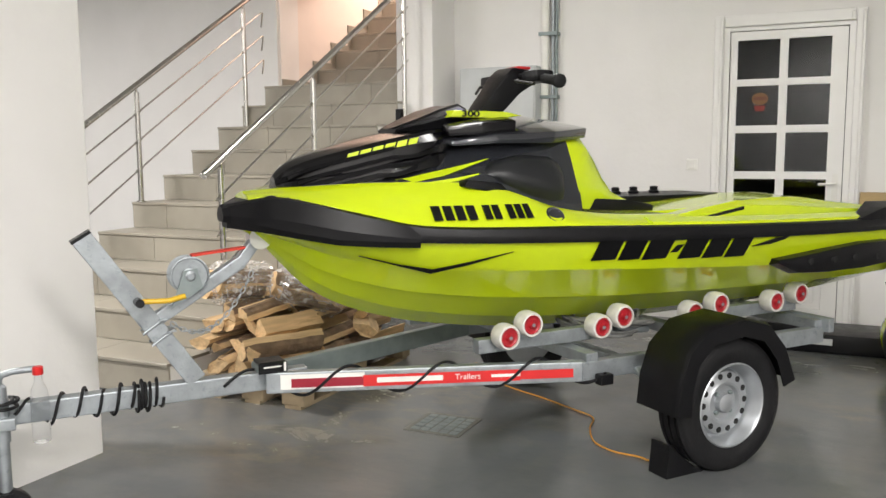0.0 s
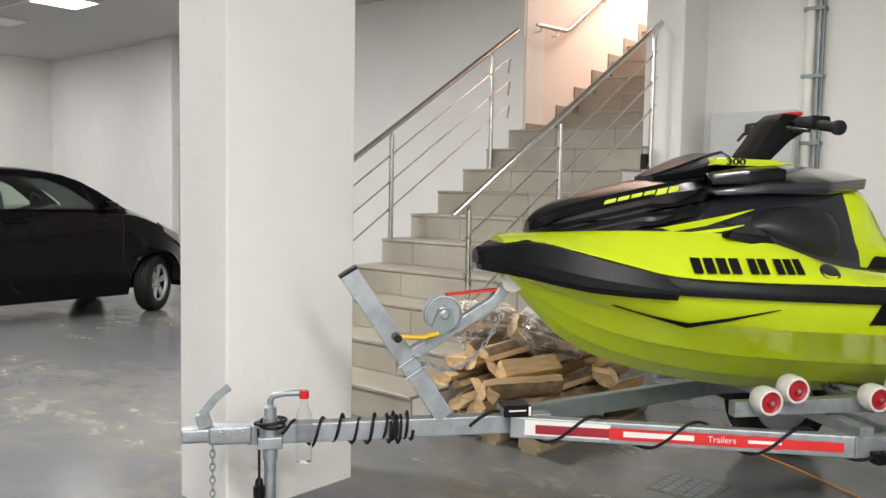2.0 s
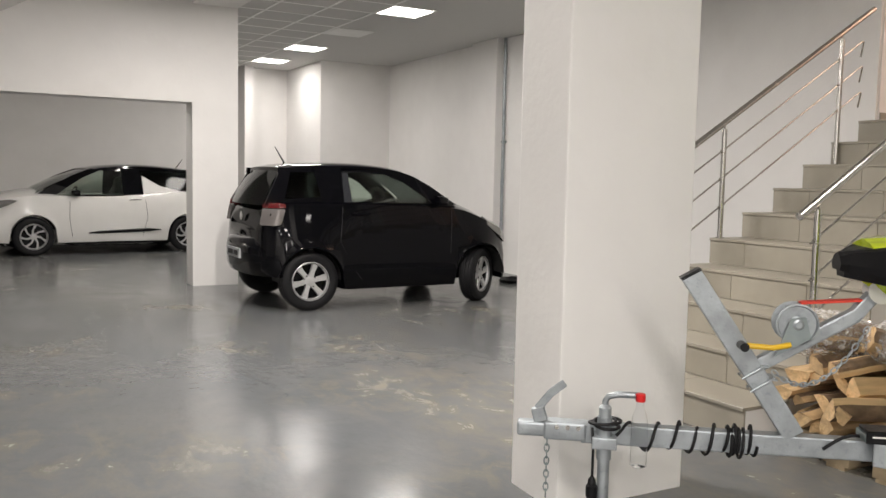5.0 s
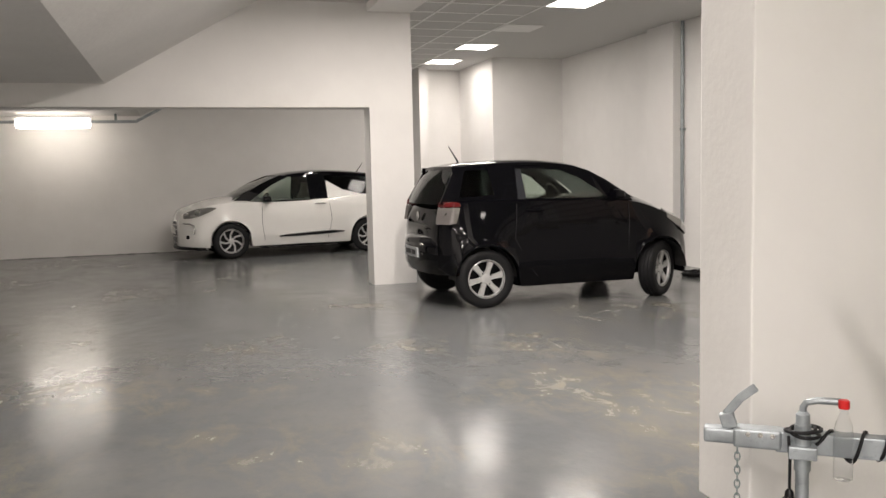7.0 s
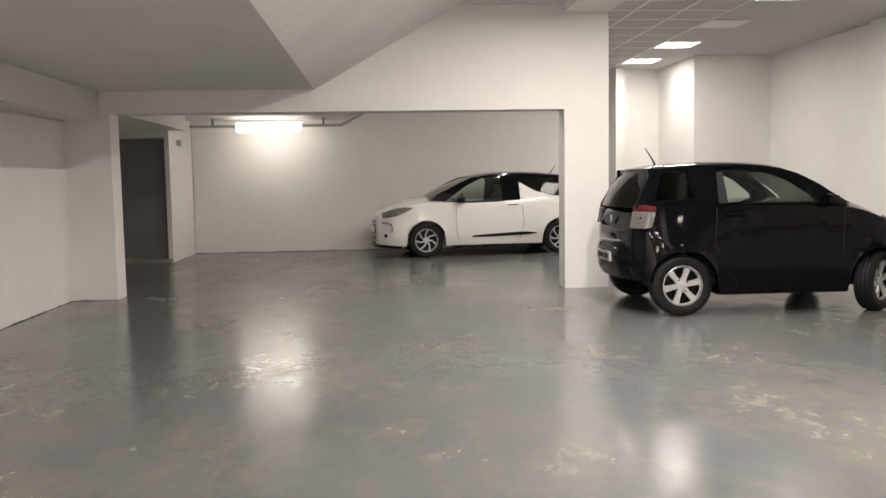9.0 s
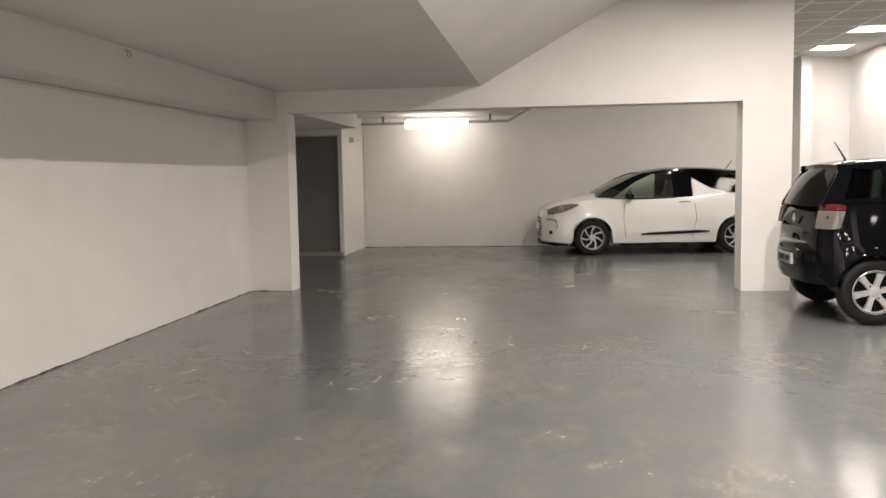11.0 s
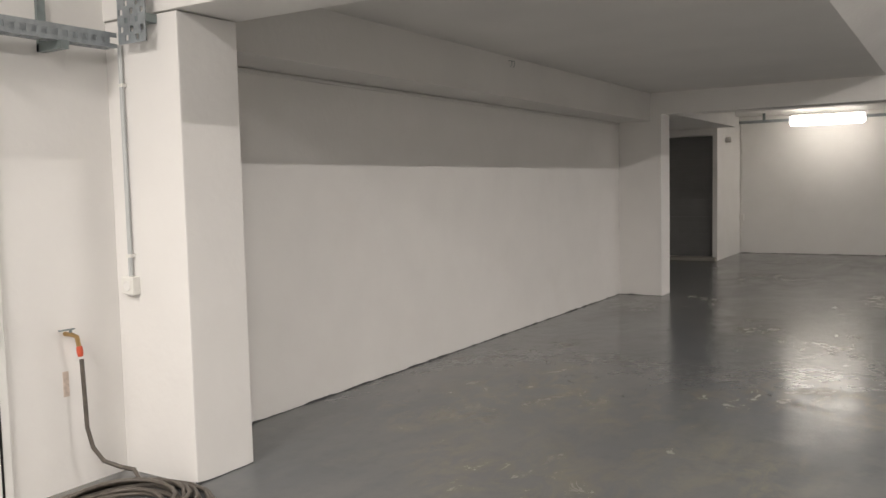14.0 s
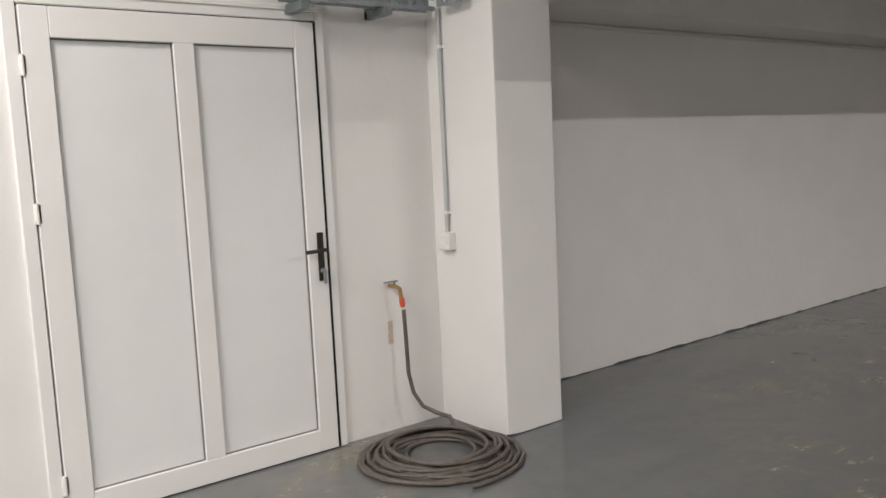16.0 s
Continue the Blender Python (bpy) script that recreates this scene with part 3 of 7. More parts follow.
for z0, z1 in rows:
    for y0, y1 in ((0.32, 0.605), (0.663, 0.955)):
        bm = bmesh.new()
        box(bm, 0.018, 0.024, y0, y1, z0, z1)
        part("pane", bm, PANE_DARK, leaf, "dark night-time glass pane")
for y0, y1 in ((0.32, 0.605), (0.663, 0.955)):
    bm = bmesh.new()
    box(bm, 0.012, 0.035, y0, y1, 0.14, 0.70)
    box(bm, 0.004, 0.012, y0 + 0.05, y1 - 0.05, 0.19, 0.65)
    bevelled(bm, 0.004, 1)
    part("panel", bm, WHITE_LAC, leaf)
bm = bmesh.new()
box(bm, -0.012, 0.0, 0.24, 0.28, 0.94, 1.14)
tube(bm, [(-0.005, 0.26, 1.07), (-0.05, 0.26, 1.07), (-0.055, 0.28, 1.07), (-0.055, 0.37, 1.065)], 0.009, 10)
part("door_handle", bm, WHITE_PL, leaf, "white lever handle")
sticker = thing("window_sticker", pose(6.567, 0.79, 1.66), "small balloon-shaped coloured sticker on the glass", "sticker")
for nm, pts, m in (("balloon", [(0.058 * math.cos(a), 0.045 * math.sin(a) + 0.03) for a in [k * math.pi / 10 for k in range(20)]], material("ochre_print", (0.16, 0.07, 0.015), 0.5)),
                   ("stripe", [(-0.05, 0.02), (0.05, 0.02), (0.045, 0.045), (-0.045, 0.045)], material("brown_print", (0.12, 0.03, 0.01), 0.5)),
                   ("basket", [(-0.03, -0.06), (0.03, -0.06), (0.04, -0.02), (-0.04, -0.02)], material("red_print", (0.2, 0.015, 0.01), 0.5))):
    bm = bmesh.new()
    slab(bm, pts, "x", -0.003 if nm == "stripe" else -0.001, 0.0)
    part(nm, bm, m, sticker)
# night outside the door
structure("backdrop_night", [(7.6, 7.7, -1.5, 3.0, -0.05, 3.7)], material("night_backdrop", (0.012, 0.013, 0.014), 0.9), "dark unlit space behind the door", "backdrop")

switch = thing("light_switch", pose(6.55, 1.262, 1.205), "white plastic light switch on the wall", "switch")
bm = bmesh.new()
box(bm, -0.012, 0, -0.042, 0.042, -0.042, 0.042)
bevelled(bm, 0.004)
plate = part("plate", bm, WHITE_PL, switch)
bm = bmesh.new()
box(bm, -0.017, -0.012, -0.024, 0.024, -0.03, 0.03)
bevelled(bm, 0.002, 1)
part("rocker", bm, WHITE_PL, switch)

cab = thing("electric_cabinet", pose(6.55, 2.83, 0), "light grey steel electric cabinet on the wall", "cabinet")
bm = bmesh.new()
box(bm, -0.20, 0, -0.37, 0.29, 1.1, 1.995)
bevelled(bm, 0.006)
part("body", bm, GREY_BOX, cab)
bm = bmesh.new()
box(bm, -0.216, -0.203, -0.36, 0.28, 1.11, 1.985)
bevelled(bm, 0.005)
cdoor = part("door", bm, GREY_BOX, cab)
bm = bmesh.new()
lathe(bm, [(0.014, 0), (0.014, 0.01), (0.008, 0.012)], (-0.216, -0.31, 1.5), (-1, 0, 0), 12)
part("lock", bm, BLACK_PL, cdoor)
pipes = thing("riser_pipes", pose(6.55, 2.40, 0), "vertical white pipe and grey conduits clamped to the wall", "pipe")
for dy, r, m in ((0.03, 0.036, WHITE_PL), (-0.035, 0.014, GALV), (-0.065, 0.012, DARK_GALV)):
    bm = bmesh.new()
    tube(bm, [(-0.05, dy, 0.05), (-0.05, dy, CEIL)], r, 14)
    part("pipe", bm, m, pipes, "", True)
for z in (0.9, 1.75, 2.25, 2.75):
    bm = bmesh.new()
    box(bm, -0.094, 0, -0.08, 0.075, z - 0.013, z + 0.013)
    part("clamp", bm, DARK_GALV, pipes)
wpipe = thing("wall_pipe", pose(6.55, 10.86, 0), "thin grey pipe running up the wall beside the pilaster", "pipe")
bm = bmesh.new()
tube(bm, [(-0.04, 0, 0.3), (-0.04, 0, CEIL)], 0.022, 12)
part("pipe", bm, GALV, wpipe, "", True)
bm = bmesh.new()
box(bm, -0.06, 0, -0.03, 0.03, 1.9, 1.93)
part("clamp", bm, DARK_GALV, wpipe)

# ---- white double-panelled door in the west wall ----
GREY_RUB = material("grey_rubber", (0.16, 0.16, 0.155), 0.6)
wdoor = thing("door_panelled", pose(-3.88, 0.014, 0), "white aluminium door with two tall panels, closed", "door", kind="structure")
bm = bmesh.new()
for y0, y1, z0, z1 in ((1.44, 1.492, 0, 2.165), (2.757, 2.80, 0, 2.165), (1.492, 2.757, 2.035, 2.165)):
    box(bm, -0.03, 0.022, y0, y1, z0, z1)
box(bm, 0.022, 0.03, 1.46, 2.78, 2.075, 2.10)
bevelled(bm, 0.004, 1)
part("door_frame", bm, WHITE_LAC, wdoor)
wleaf = thing_part("leaf", wdoor, (0, 0, 0))
for nm, y0, y1, z0, z1 in (("stile", 1.498, 1.603, 0.006, 2.028), ("stile", 2.643, 2.743, 0.006, 2.028), ("middle_stile", 2.078, 2.168, 0.112, 1.91), ("top_rail", 1.603, 2.643, 1.91, 2.028), ("bottom_rail", 1.603, 2.643, 0.006, 0.112)):
    bm = bmesh.new()
    box(bm, -0.025, 0.03, y0 + 0.0004, y1 - 0.0004, z0, z1)
    bevelled(bm, 0.003, 1)
    part(nm, bm, WHITE_LAC, wleaf)
for y0, y1 in ((1.603, 2.078), (2.168, 2.643)):
    bm = bmesh.new()
    box(bm, -0.01, 0.008, y0 + 0.004, y1 - 0.004, 0.116, 1.906)
    part("panel", bm, WHITE_PVC, wleaf)
    bm = bmesh.new()
    for a in ((y0, y0 + 0.003, 0.112, 1.91), (y1 - 0.003, y1, 0.112, 1.91), (y0 + 0.003, y1 - 0.003, 0.112, 0.115), (y0 + 0.003, y1 - 0.003, 1.907, 1.91)):
        box(bm, -0.008, 0.016, *a)
    part("gasket", bm, GREY_RUB, wleaf, "thin black rubber gasket")
bm = bmesh.new()
box(bm, -0.03, 0.024, 2.744, 2.7565, 0.006, 2.03)
part("door_gap", bm, DARK_GAP, wdoor)
for z in (1.805, 1.246, 0.166):
    bm = bmesh.new()
    tube(bm, [(0.03, 1.496, z - 0.04), (0.03, 1.496, z + 0.04)], 0.008, 10)
    box(bm, 0.022, 0.03, 1.487, 1.51, z - 0.035, z + 0.035)
    part("hinge", bm, WHITE_PL, wleaf)
bm = bmesh.new()
box(bm, 0.03, 0.04, 2.69, 2.722, 0.83, 1.06)
bevelled(bm, 0.003, 1)
BRONZE = material("dark_bronze", (0.045, 0.038, 0.03), 0.35, 0.6)
hplate = part("handle_plate", bm, BRONZE, wleaf, "dark metal lock plate")
bm = bmesh.new()
tube(bm, [(0.04, 2.706, 0.98), (0.085, 2.706, 0.98), (0.09, 2.69, 0.98), (0.09, 2.60, 0.978)], 0.009, 10)
part("lever", bm, BRONZE, hplate, "", True)
bm = bmesh.new()
lathe(bm, [(0.012, 0), (0.012, 0.02)], (0.04, 2.706, 0.88), (1, 0, 0), 14)
box(bm, 0.06, 0.066, 2.698, 2.714, 0.82, 0.885)
part("key", bm, GALV, hplate)

# cable tray, conduit and socket near the door
ctray = thing("wall_cable_tray", pose(0, 0, 0), "perforated galvanised cable tray on wall brackets", "cable tray")
bm = bmesh.new()
for y in np.arange(2.56, 3.36, 0.05):
    y = float(y)
    box(bm, -3.80, -3.72, y, y + 0.022, 2.100, 2.103)
    box(bm, -3.722, -3.719, y, y + 0.022, 2.10, 2.165)
box(bm, -3.80, -3.775, 2.56, 3.37, 2.099, 2.104)
box(bm, -3.745, -3.718, 2.56, 3.37, 2.099, 2.104)
box(bm, -3.7225, -3.7185, 2.56, 3.37, 2.10, 2.118)
box(bm, -3.7225, -3.7185, 2.56, 3.37, 2.147, 2.17)
box(bm, -3.802, -3.798, 2.56, 3.37, 2.10, 2.17)
part("tray_run", bm, GALV, ctray)
bm = bmesh.new()
for i in range(5):
    for j in range(9):
        if (i + j) % 2:
            continue
        x, z = -3.675 + i * 0.036, 2.118 + j * 0.04
        box(bm, x + 0.002, x + 0.034, 3.352, 3.356, z + 0.002, z + 0.038)
for i in range(6):
    x = -3.675 + i * 0.036
    box(bm, x - 0.007, x + 0.007, 3.351, 3.357, 2.11, 2.49)
for j in range(10):
    z = 2.115 + j * 0.04
    box(bm, -3.682, -3.488, 3.3515, 3.3565, z - 0.007, z + 0.007)
part("perforated_plate", bm, GALV, ctray)
bm = bmesh.new()
box(bm, -3.69, -3.50, 3.356, 3.428, 2.20, 2.24)
part("standoff", bm, DARK_GALV, ctray)
for y in (2.62, 3.06):
    bm = bmesh.new()
    box(bm, -3.879, -3.70, y, y + 0.04, 2.06, 2.098)
    box(bm, -3.879, -3.86, y, y + 0.04, 2.06, 2.30)
    part("bracket", bm, DARK_GALV, ctray)
cond = thing("socket_conduit", pose(-3.755, 3.43, 0), "grey conduit running down to a white wall socket", "conduit")
bm = bmesh.new()
tube(bm, [(0, -0.018, 1.0), (0, -0.018, 2.12)], 0.011, 12)
part("conduit", bm, GREY_BOX, cond, "", True)
for z in (1.10, 1.93):
    bm = bmesh.new()
    box(bm, -0.018, 0.018, -0.03, 0, z - 0.008, z + 0.008)
    part("clip", bm, WHITE_PL, cond)
bm = bmesh.new()
box(bm, -0.045, 0.045, -0.045, 0, 0.91, 1.0)
bevelled(bm, 0.006)
sock = part("socket_box", bm, WHITE_PL, cond)
bm = bmesh.new()
lathe(bm, [(0.026, 0.0), (0.026, 0.003), (0.022, 0.003), (0.02, 0.001)], (0.0, -0.046, 0.955), (0, -1, 0), 20)
part("socket_face", bm, WHITE_LAC, sock)

# tap, hose and coil
HOSE = material("grey_garden_hose", (0.11, 0.095, 0.08), 0.5, var=0.25, scale=30, tint=(0.05, 0.045, 0.04), tint_amount=0.7, tint_scale=9)
BRASS = material("worn_brass", (0.45, 0.30, 0.14), 0.4, 0.8)
ORANGE = material("orange_plastic", (0.62, 0.10, 0.05), 0.45)
tap = thing("garden_tap", pose(-3.88, 3.12, 0.74), "brass wall tap with an orange hose connector", "tap")
bm = bmesh.new()
tube(bm, [(0, 0, 0.01), (0.05, 0, 0.01), (0.075, 0.01, 0.0), (0.08, 0.015, -0.045)], 0.011, 10)
part("spout", bm, BRASS, tap, "", True)
bm = bmesh.new()
bar(bm, (0.045, -0.06, 0.035), (0.045, 0.02, 0.035), 0.014, 0.006)
tube(bm, [(0.045, 0, 0.01), (0.045, 0, 0.035)], 0.007, 8)
part("lever", bm, DARK_GALV, tap)
bm = bmesh.new()
lathe(bm, [(0.011, 0), (0.015, 0.008), (0.015, 0.035), (0.011, 0.05)], (0.08, 0.016, -0.045), (0, 0.1, -1), 14)
part("connector", bm, ORANGE, tap, "orange plastic hose connector", True)
tag = thing("wall_tag", pose(-3.88, 3.11, 0.51), "small faded paper tag on the wall", "tag")
bm = bmesh.new()
box(bm, 0, 0.003, -0.015, 0.015, -0.06, 0.06)
part("paper", bm, material("faded_paper", (0.62, 0.52, 0.45), 0.8, var=0.15, scale=60), tag)
hose = thing("garden_hose", pose(0, 0, 0), "grey garden hose coiled on the floor below a tap", "hose")
bm = bmesh.new()
rnd = random.Random(11)
cx, cy = -3.41, 3.03
pts = [(-3.80, 3.145, 0.63), (-3.80, 3.15, 0.48), (-3.80, 3.155, 0.30), (-3.785, 3.17, 0.20), (-3.75, 3.20, 0.13), (-3.68, 3.24, 0.10), (-3.615, 3.265, 0.09)]
turns = 12
for k in range(turns * 18):
    a = 2.2 - 2 * math.pi * k / 18
    t = k / 18
    layer = (2, 3, 1, 0, 2, 0, 1, 0, 0, 1, 0, 0)[int(t)]
    nxt = (2, 3, 1, 0, 2, 0, 1, 0, 0, 1, 0, 0, 0)[int(t) + 1]
    rad = (0.30, 0.27, 0.22, 0.19, 0.33, 0.24, 0.36, 0.30, 0.39, 0.27, 0.40, 0.41, 0.415)
    u = t - int(t)
    u = u * u * (3 - 2 * u)
    r = 0.88 * (rad[int(t)] * (1 - u) + rad[int(t) + 1] * u) + 0.012 * math.sin(a * 2 + t) + 0.008 * math.sin(a + 2.3 * t)
    z = 0.012 + 0.02 * (layer * (1 - u) + nxt * u) + 0.004 * math.sin(a * 3 + t)
    ox, oy = 0.014 * math.sin(t * 1.7), 0.014 * math.cos(t * 2.1)
    pts.append((cx + ox + 1.0 * r * math.cos(a), cy + oy + r * math.sin(a), max(z, 0.012)))
for a, r in ((1.85, 0.365), (1.5, 0.375), (1.15, 0.385), (0.8, 0.395), (0.5, 0.40), (0.22, 0.405), (-0.02, 0.412), (-0.2, 0.422), (-0.32, 0.43)):
    pts.append((cx + r * math.cos(a), cy + r * math.sin(a), 0.012))
tube(bm, pts, 0.0105, 8)
part("hose_line", bm, HOSE, hose, "", True, 60)


# ---- boat trailer and watercraft, in the trailer's own frame: x ahead, y to its left ----
TRAILER = pose(3.96, 1.22, 0, 0, 0, 142.3)


def wheel(parent, name, x, y, z, r, width, side, rim_r, build_rim, turn=0.0):
    """A tyre with tread grooves and a rim. side: +1 or -1 for the outer face."""
    w = thing_part(name, parent, (x, y, z), turn)
    bm = bmesh.new()
    h = width / 2
    prof = [(rim_r * 0.98, -h * 0.8), (rim_r * 1.05, -h * 0.98), (r * 0.86, -h), (r * 0.96, -h * 0.9), (r * 0.985, -h * 0.74), (r, -h * 0.7)]
    for g in (-0.45, 0.0, 0.45):
        prof += [(r, (g - 0.07) * h), (r - 0.008, (g - 0.06) * h), (r - 0.008, (g + 0.06) * h), (r, (g + 0.07) * h)]
    prof += [(r, h * 0.7), (r * 0.985, h * 0.74), (r * 0.96, h * 0.9), (r * 0.86, h), (rim_r * 1.05, h * 0.98), (rim_r * 0.98, h * 0.8)]
    lathe(bm, prof + prof[:1], (0, 0, 0), (0, side, 0), 56, False)
    part("tyre", bm, BLACK_RUB, w, "black rubber tyre", True, 50)
    build_rim(w, rim_r, h, side)
    return w


ROLLER_WHITE = material("scuffed_white_rubber", (0.66, 0.64, 0.60), 0.6, var=0.08, scale=40)
HUB_RED = material("dark_red_plastic", (0.36, 0.012, 0.02), 0.4)
SILVER = material("silver_wheel_paint", (0.55, 0.55, 0.55), 0.35, 0.35, var=0.06, scale=20)
WHEEL_GREY = material("grey_wheel_paint", (0.42, 0.44, 0.46), 0.35, 0.6, var=0.06, scale=20)


def steel_rim(w, rim_r, h, side):
    bm = bmesh.new()
    o = side
    lathe(bm, [(rim_r, -h * 0.7), (rim_r * 1.02, h * 0.86), (rim_r * 0.98, h * 0.94), (rim_r * 0.94, h * 0.86), (rim_r * 0.91, h * 0.5), (rim_r * 0.86, h * 0.38), (rim_r * 0.84, h * 0.05), (rim_r * 0.80, h * 0.0), (rim_r * 0.74, h * 0.26), (rim_r * 0.56, h * 0.34),
               (rim_r * 0.50, h * 0.44), (rim_r * 0.44, h * 0.42), (rim_r * 0.40, h * 0.2), (rim_r * 0.24, h * 0.16), (rim_r * 0.22, h * 0.5), (rim_r * 0.12, h * 0.56), (0.004, h * 0.56)], (0, 0, 0), (0, o, 0), 48)
    part("rim", bm, WHEEL_GREY, w, "grey pressed steel rim", True, 40)
    for k in range(14):
        a = 2 * math.pi * k / 14
        bm = bmesh.new()
        lathe(bm, [(0.013, 0), (0.013, 0.003)], (rim_r * 0.65 * math.cos(a), o * (h * 0.30), rim_r * 0.65 * math.sin(a)), (0, o, 0), 10)
        part("rim_hole", bm, DARK_GAP, w)
    for k in range(4):
        a = 2 * math.pi * (k + 0.5) / 4
        bm = bmesh.new()
        lathe(bm, [(0.010, 0), (0.009, 0.014), (0.004, 0.016)], (0.055 * math.cos(a), o * h * 0.18, 0.055 * math.sin(a)), (0, o, 0), 6)
        part("wheel_nut", bm, DARK_GALV, w)


def build_trailer():
    t = thing("boat_trailer", TRAILER, "galvanised steel single-axle trailer carrying a yellow watercraft", "trailer")

    def steel(name, p, q, w, h, mat=GALV, label="", bev=0.006):
        bm = bmesh.new()
        bar(bm, p, q, w, h)
        bevelled(bm, bev, 2)
        return part(name, bm, mat, t, label)

    steel("drawbar", (2.82, 0, 0.423), (1.62, 0, 0.423), 0.06, 0.075)
    for s in (1, -1):
        # The far arm takes the darker galvanised tone.
        steel("side_arm", (1.80, s * 0.055, 0.425), (0.58, s * 0.50, 0.42), 0.045, 0.085, GALV if s > 0 else DARK_GALV)
        steel("side_rail", (0.60, s * 0.50, 0.42), (-0.86, s * 0.50, 0.42), 0.05, 0.08)
        steel("roller_beam", (1.00, s * 0.33, 0.535), (0.10, s * 0.33, 0.535), 0.05, 0.06)
        steel("roller_beam", (-0.20, s * 0.33, 0.545), (-0.86, s * 0.33, 0.545), 0.05, 0.06)
    for x, z in ((0.55, 0.47), (-0.15, 0.47), (-0.83, 0.47)):
        steel("cross_beam", (x, -0.52, z), (x, 0.52, z), 0.06, 0.05)
    steel("axle", (0, -0.68, 0.28), (0, 0.68, 0.28), 0.06, 0.06)
    for s in (1, -1):
        steel("axle_bracket", (0.0, s * 0.50, 0.30), (0.0, s * 0.50, 0.40), 0.10, 0.05)
        steel("fender_stay", (0.30, s * 0.52, 0.40), (0.37, s * 0.66, 0.385), 0.05, 0.02)
        # curved plastic fender
        prof = [(0.405, 0.29), (0.39, 0.42), (0.345, 0.54), (0.24, 0.63), (0.05, 0.655), (-0.10, 0.615), (-0.20, 0.51), (-0.265, 0.36)]
        bm = bmesh.new()
        rings = []
        for i, (x, z) in enumerate(prof):
            dx, dz = x - 0.065, z - 0.25
            l = math.hypot(dx, dz)
            nx, nz = dx / l * 0.012, dz / l * 0.012
            y0, y1 = s * 0.63, s * 0.865
            rings.append([(x, y0, z), (x, y1 - s * 0.02, z), (x - nx * 0.8, y1, z - nz * 0.8), (x - nx * 6.5, y1, z - nz * 6.5), (x - nx * 6.5, y1 - s * 0.006, z - nz * 6.5),
                          (x - nx, y1 - s * 0.024, z - nz), (x - nx, y0, z - nz)])
        loft(bm, rings)
        bmesh.ops.subdivide_edges(bm, edges=[e for e in bm.edges], cuts=1, use_grid_fill=True, smooth=0.5)
        part("fender", bm, BLACK_PL, t, "black plastic mudguard", True, 40)
        wheel(t, "road_wheel", 0.065, s * 0.755, 0.281, 0.281, 0.16, s, 0.178, steel_rim)
    # bow post, winch stand and winch
    steel("bow_post", (2.06, 0, 0.46), (2.445, 0, 1.035), 0.06, 0.075, bev=0.005)
    steel("post_cap", (2.443, 0, 1.031), (2.449, 0, 1.041), 0.062, 0.078, BLACK_PL, "black plastic end cap", 0.001)
    steel("winch_arm", (2.215, 0.0, 0.70), (1.87, 0, 0.91), 0.05, 0.05)
    steel("winch_arm_tip", (1.88, 0, 0.90), (1.80, 0, 1.0), 0.05, 0.045)
    for d in (0.02, 0.10):
        c = Vector((2.06, 0, 0.46)).lerp(Vector((2.445, 0, 1.035)), 0.30 + d)
        bm = bmesh.new()
        n = Vector((0.83, 0, -0.556))
        tube(bm, [c - n * 0.05 + Vector((0, 0.036, 0)), c + n * 0.045 + Vector((0, 0.038, 0)), c + n * 0.045 - Vector((0, 0.038, 0)), c - n * 0.05 - Vector((0, 0.036, 0))], 0.005, 8)
        bar(bm, c - n * 0.042 - Vector((0, 0.05, 0)), c - n * 0.042 + Vector((0, 0.05, 0)), 0.03, 0.006)
        part("u_bolt", bm, GALV, t, "", True)
    bm = bmesh.new()
    lathe(bm, [(0.002, -0.038), (0.04, -0.042), (0.034, 0.0), (0.044, 0.042), (0.002, 0.038)], (1.80, 0, 1.0), (0, 1, 0), 20)
    part("bow_roller", bm, WHITE_PL, t, "worn white rubber bow roller", True)
    bm = bmesh.new()
    lathe(bm, [(0.01, -0.04), (0.072, -0.04), (0.072, -0.034), (0.036, -0.032), (0.036, 0.032), (0.070, 0.034), (0.073, 0.038), (0.073, 0.045), (0.068, 0.046), (0.064, 0.041), (0.030, 0.041), (0.022, 0.044), (0.020, 0.058), (0.012, 0.062), (0.002, 0.062)], (2.075, 0.0, 0.872), (0, 1, 0), 32)
    winch = part("winch_drum", bm, GALV, t, "galvanised hand winch drum")
    bm = bmesh.new()
    slab(bm, [(2.15, 0.755), (2.03, 0.825), (2.05, 0.90), (2.10, 0.895)], "y", 0.052, 0.058)
    part("winch_plate", bm, DARK_GALV, winch)
    bm = bmesh.new()
    tube(bm, [(2.10, 0.06, 0.80), (2.16, 0.075, 0.79), (2.27, 0.08, 0.795)], 0.010, 10)
    part("crank_arm", bm, material("yellow_paint", (0.72, 0.45, 0.02), 0.4), winch, "yellow and black crank arm")
    bm = bmesh.new()
    tube(bm, [(2.27, 0.07, 0.795), (2.272, 0.15, 0.80)], 0.016, 12)
    part("crank_grip", bm, BLACK_PL, winch, "black crank grip", True)
    bm = bmesh.new()
    bar(bm, (2.06, 0.0, 0.945), (1.83, 0.0, 0.965), 0.045, 0.008)
    part("winch_strap", bm, RED_STRAP, t, "red webbing winch strap")
    # coupler, jockey stand
    bm = bmesh.new()
    for x0, x1, z0, z1, w in ((2.80, 2.96, 0.392, 0.462, 0.037), (2.94, 3.06, 0.40, 0.455, 0.03)):
        box(bm, x0, x1, -w, w, z0, z1)
    bevelled(bm, 0.012, 3)
    part("coupler", bm, GALV, t, "galvanised ball coupler", True)
    bm = bmesh.new()
    bar(bm, (2.97, 0, 0.455), (2.985, 0, 0.505), 0.04, 0.05)
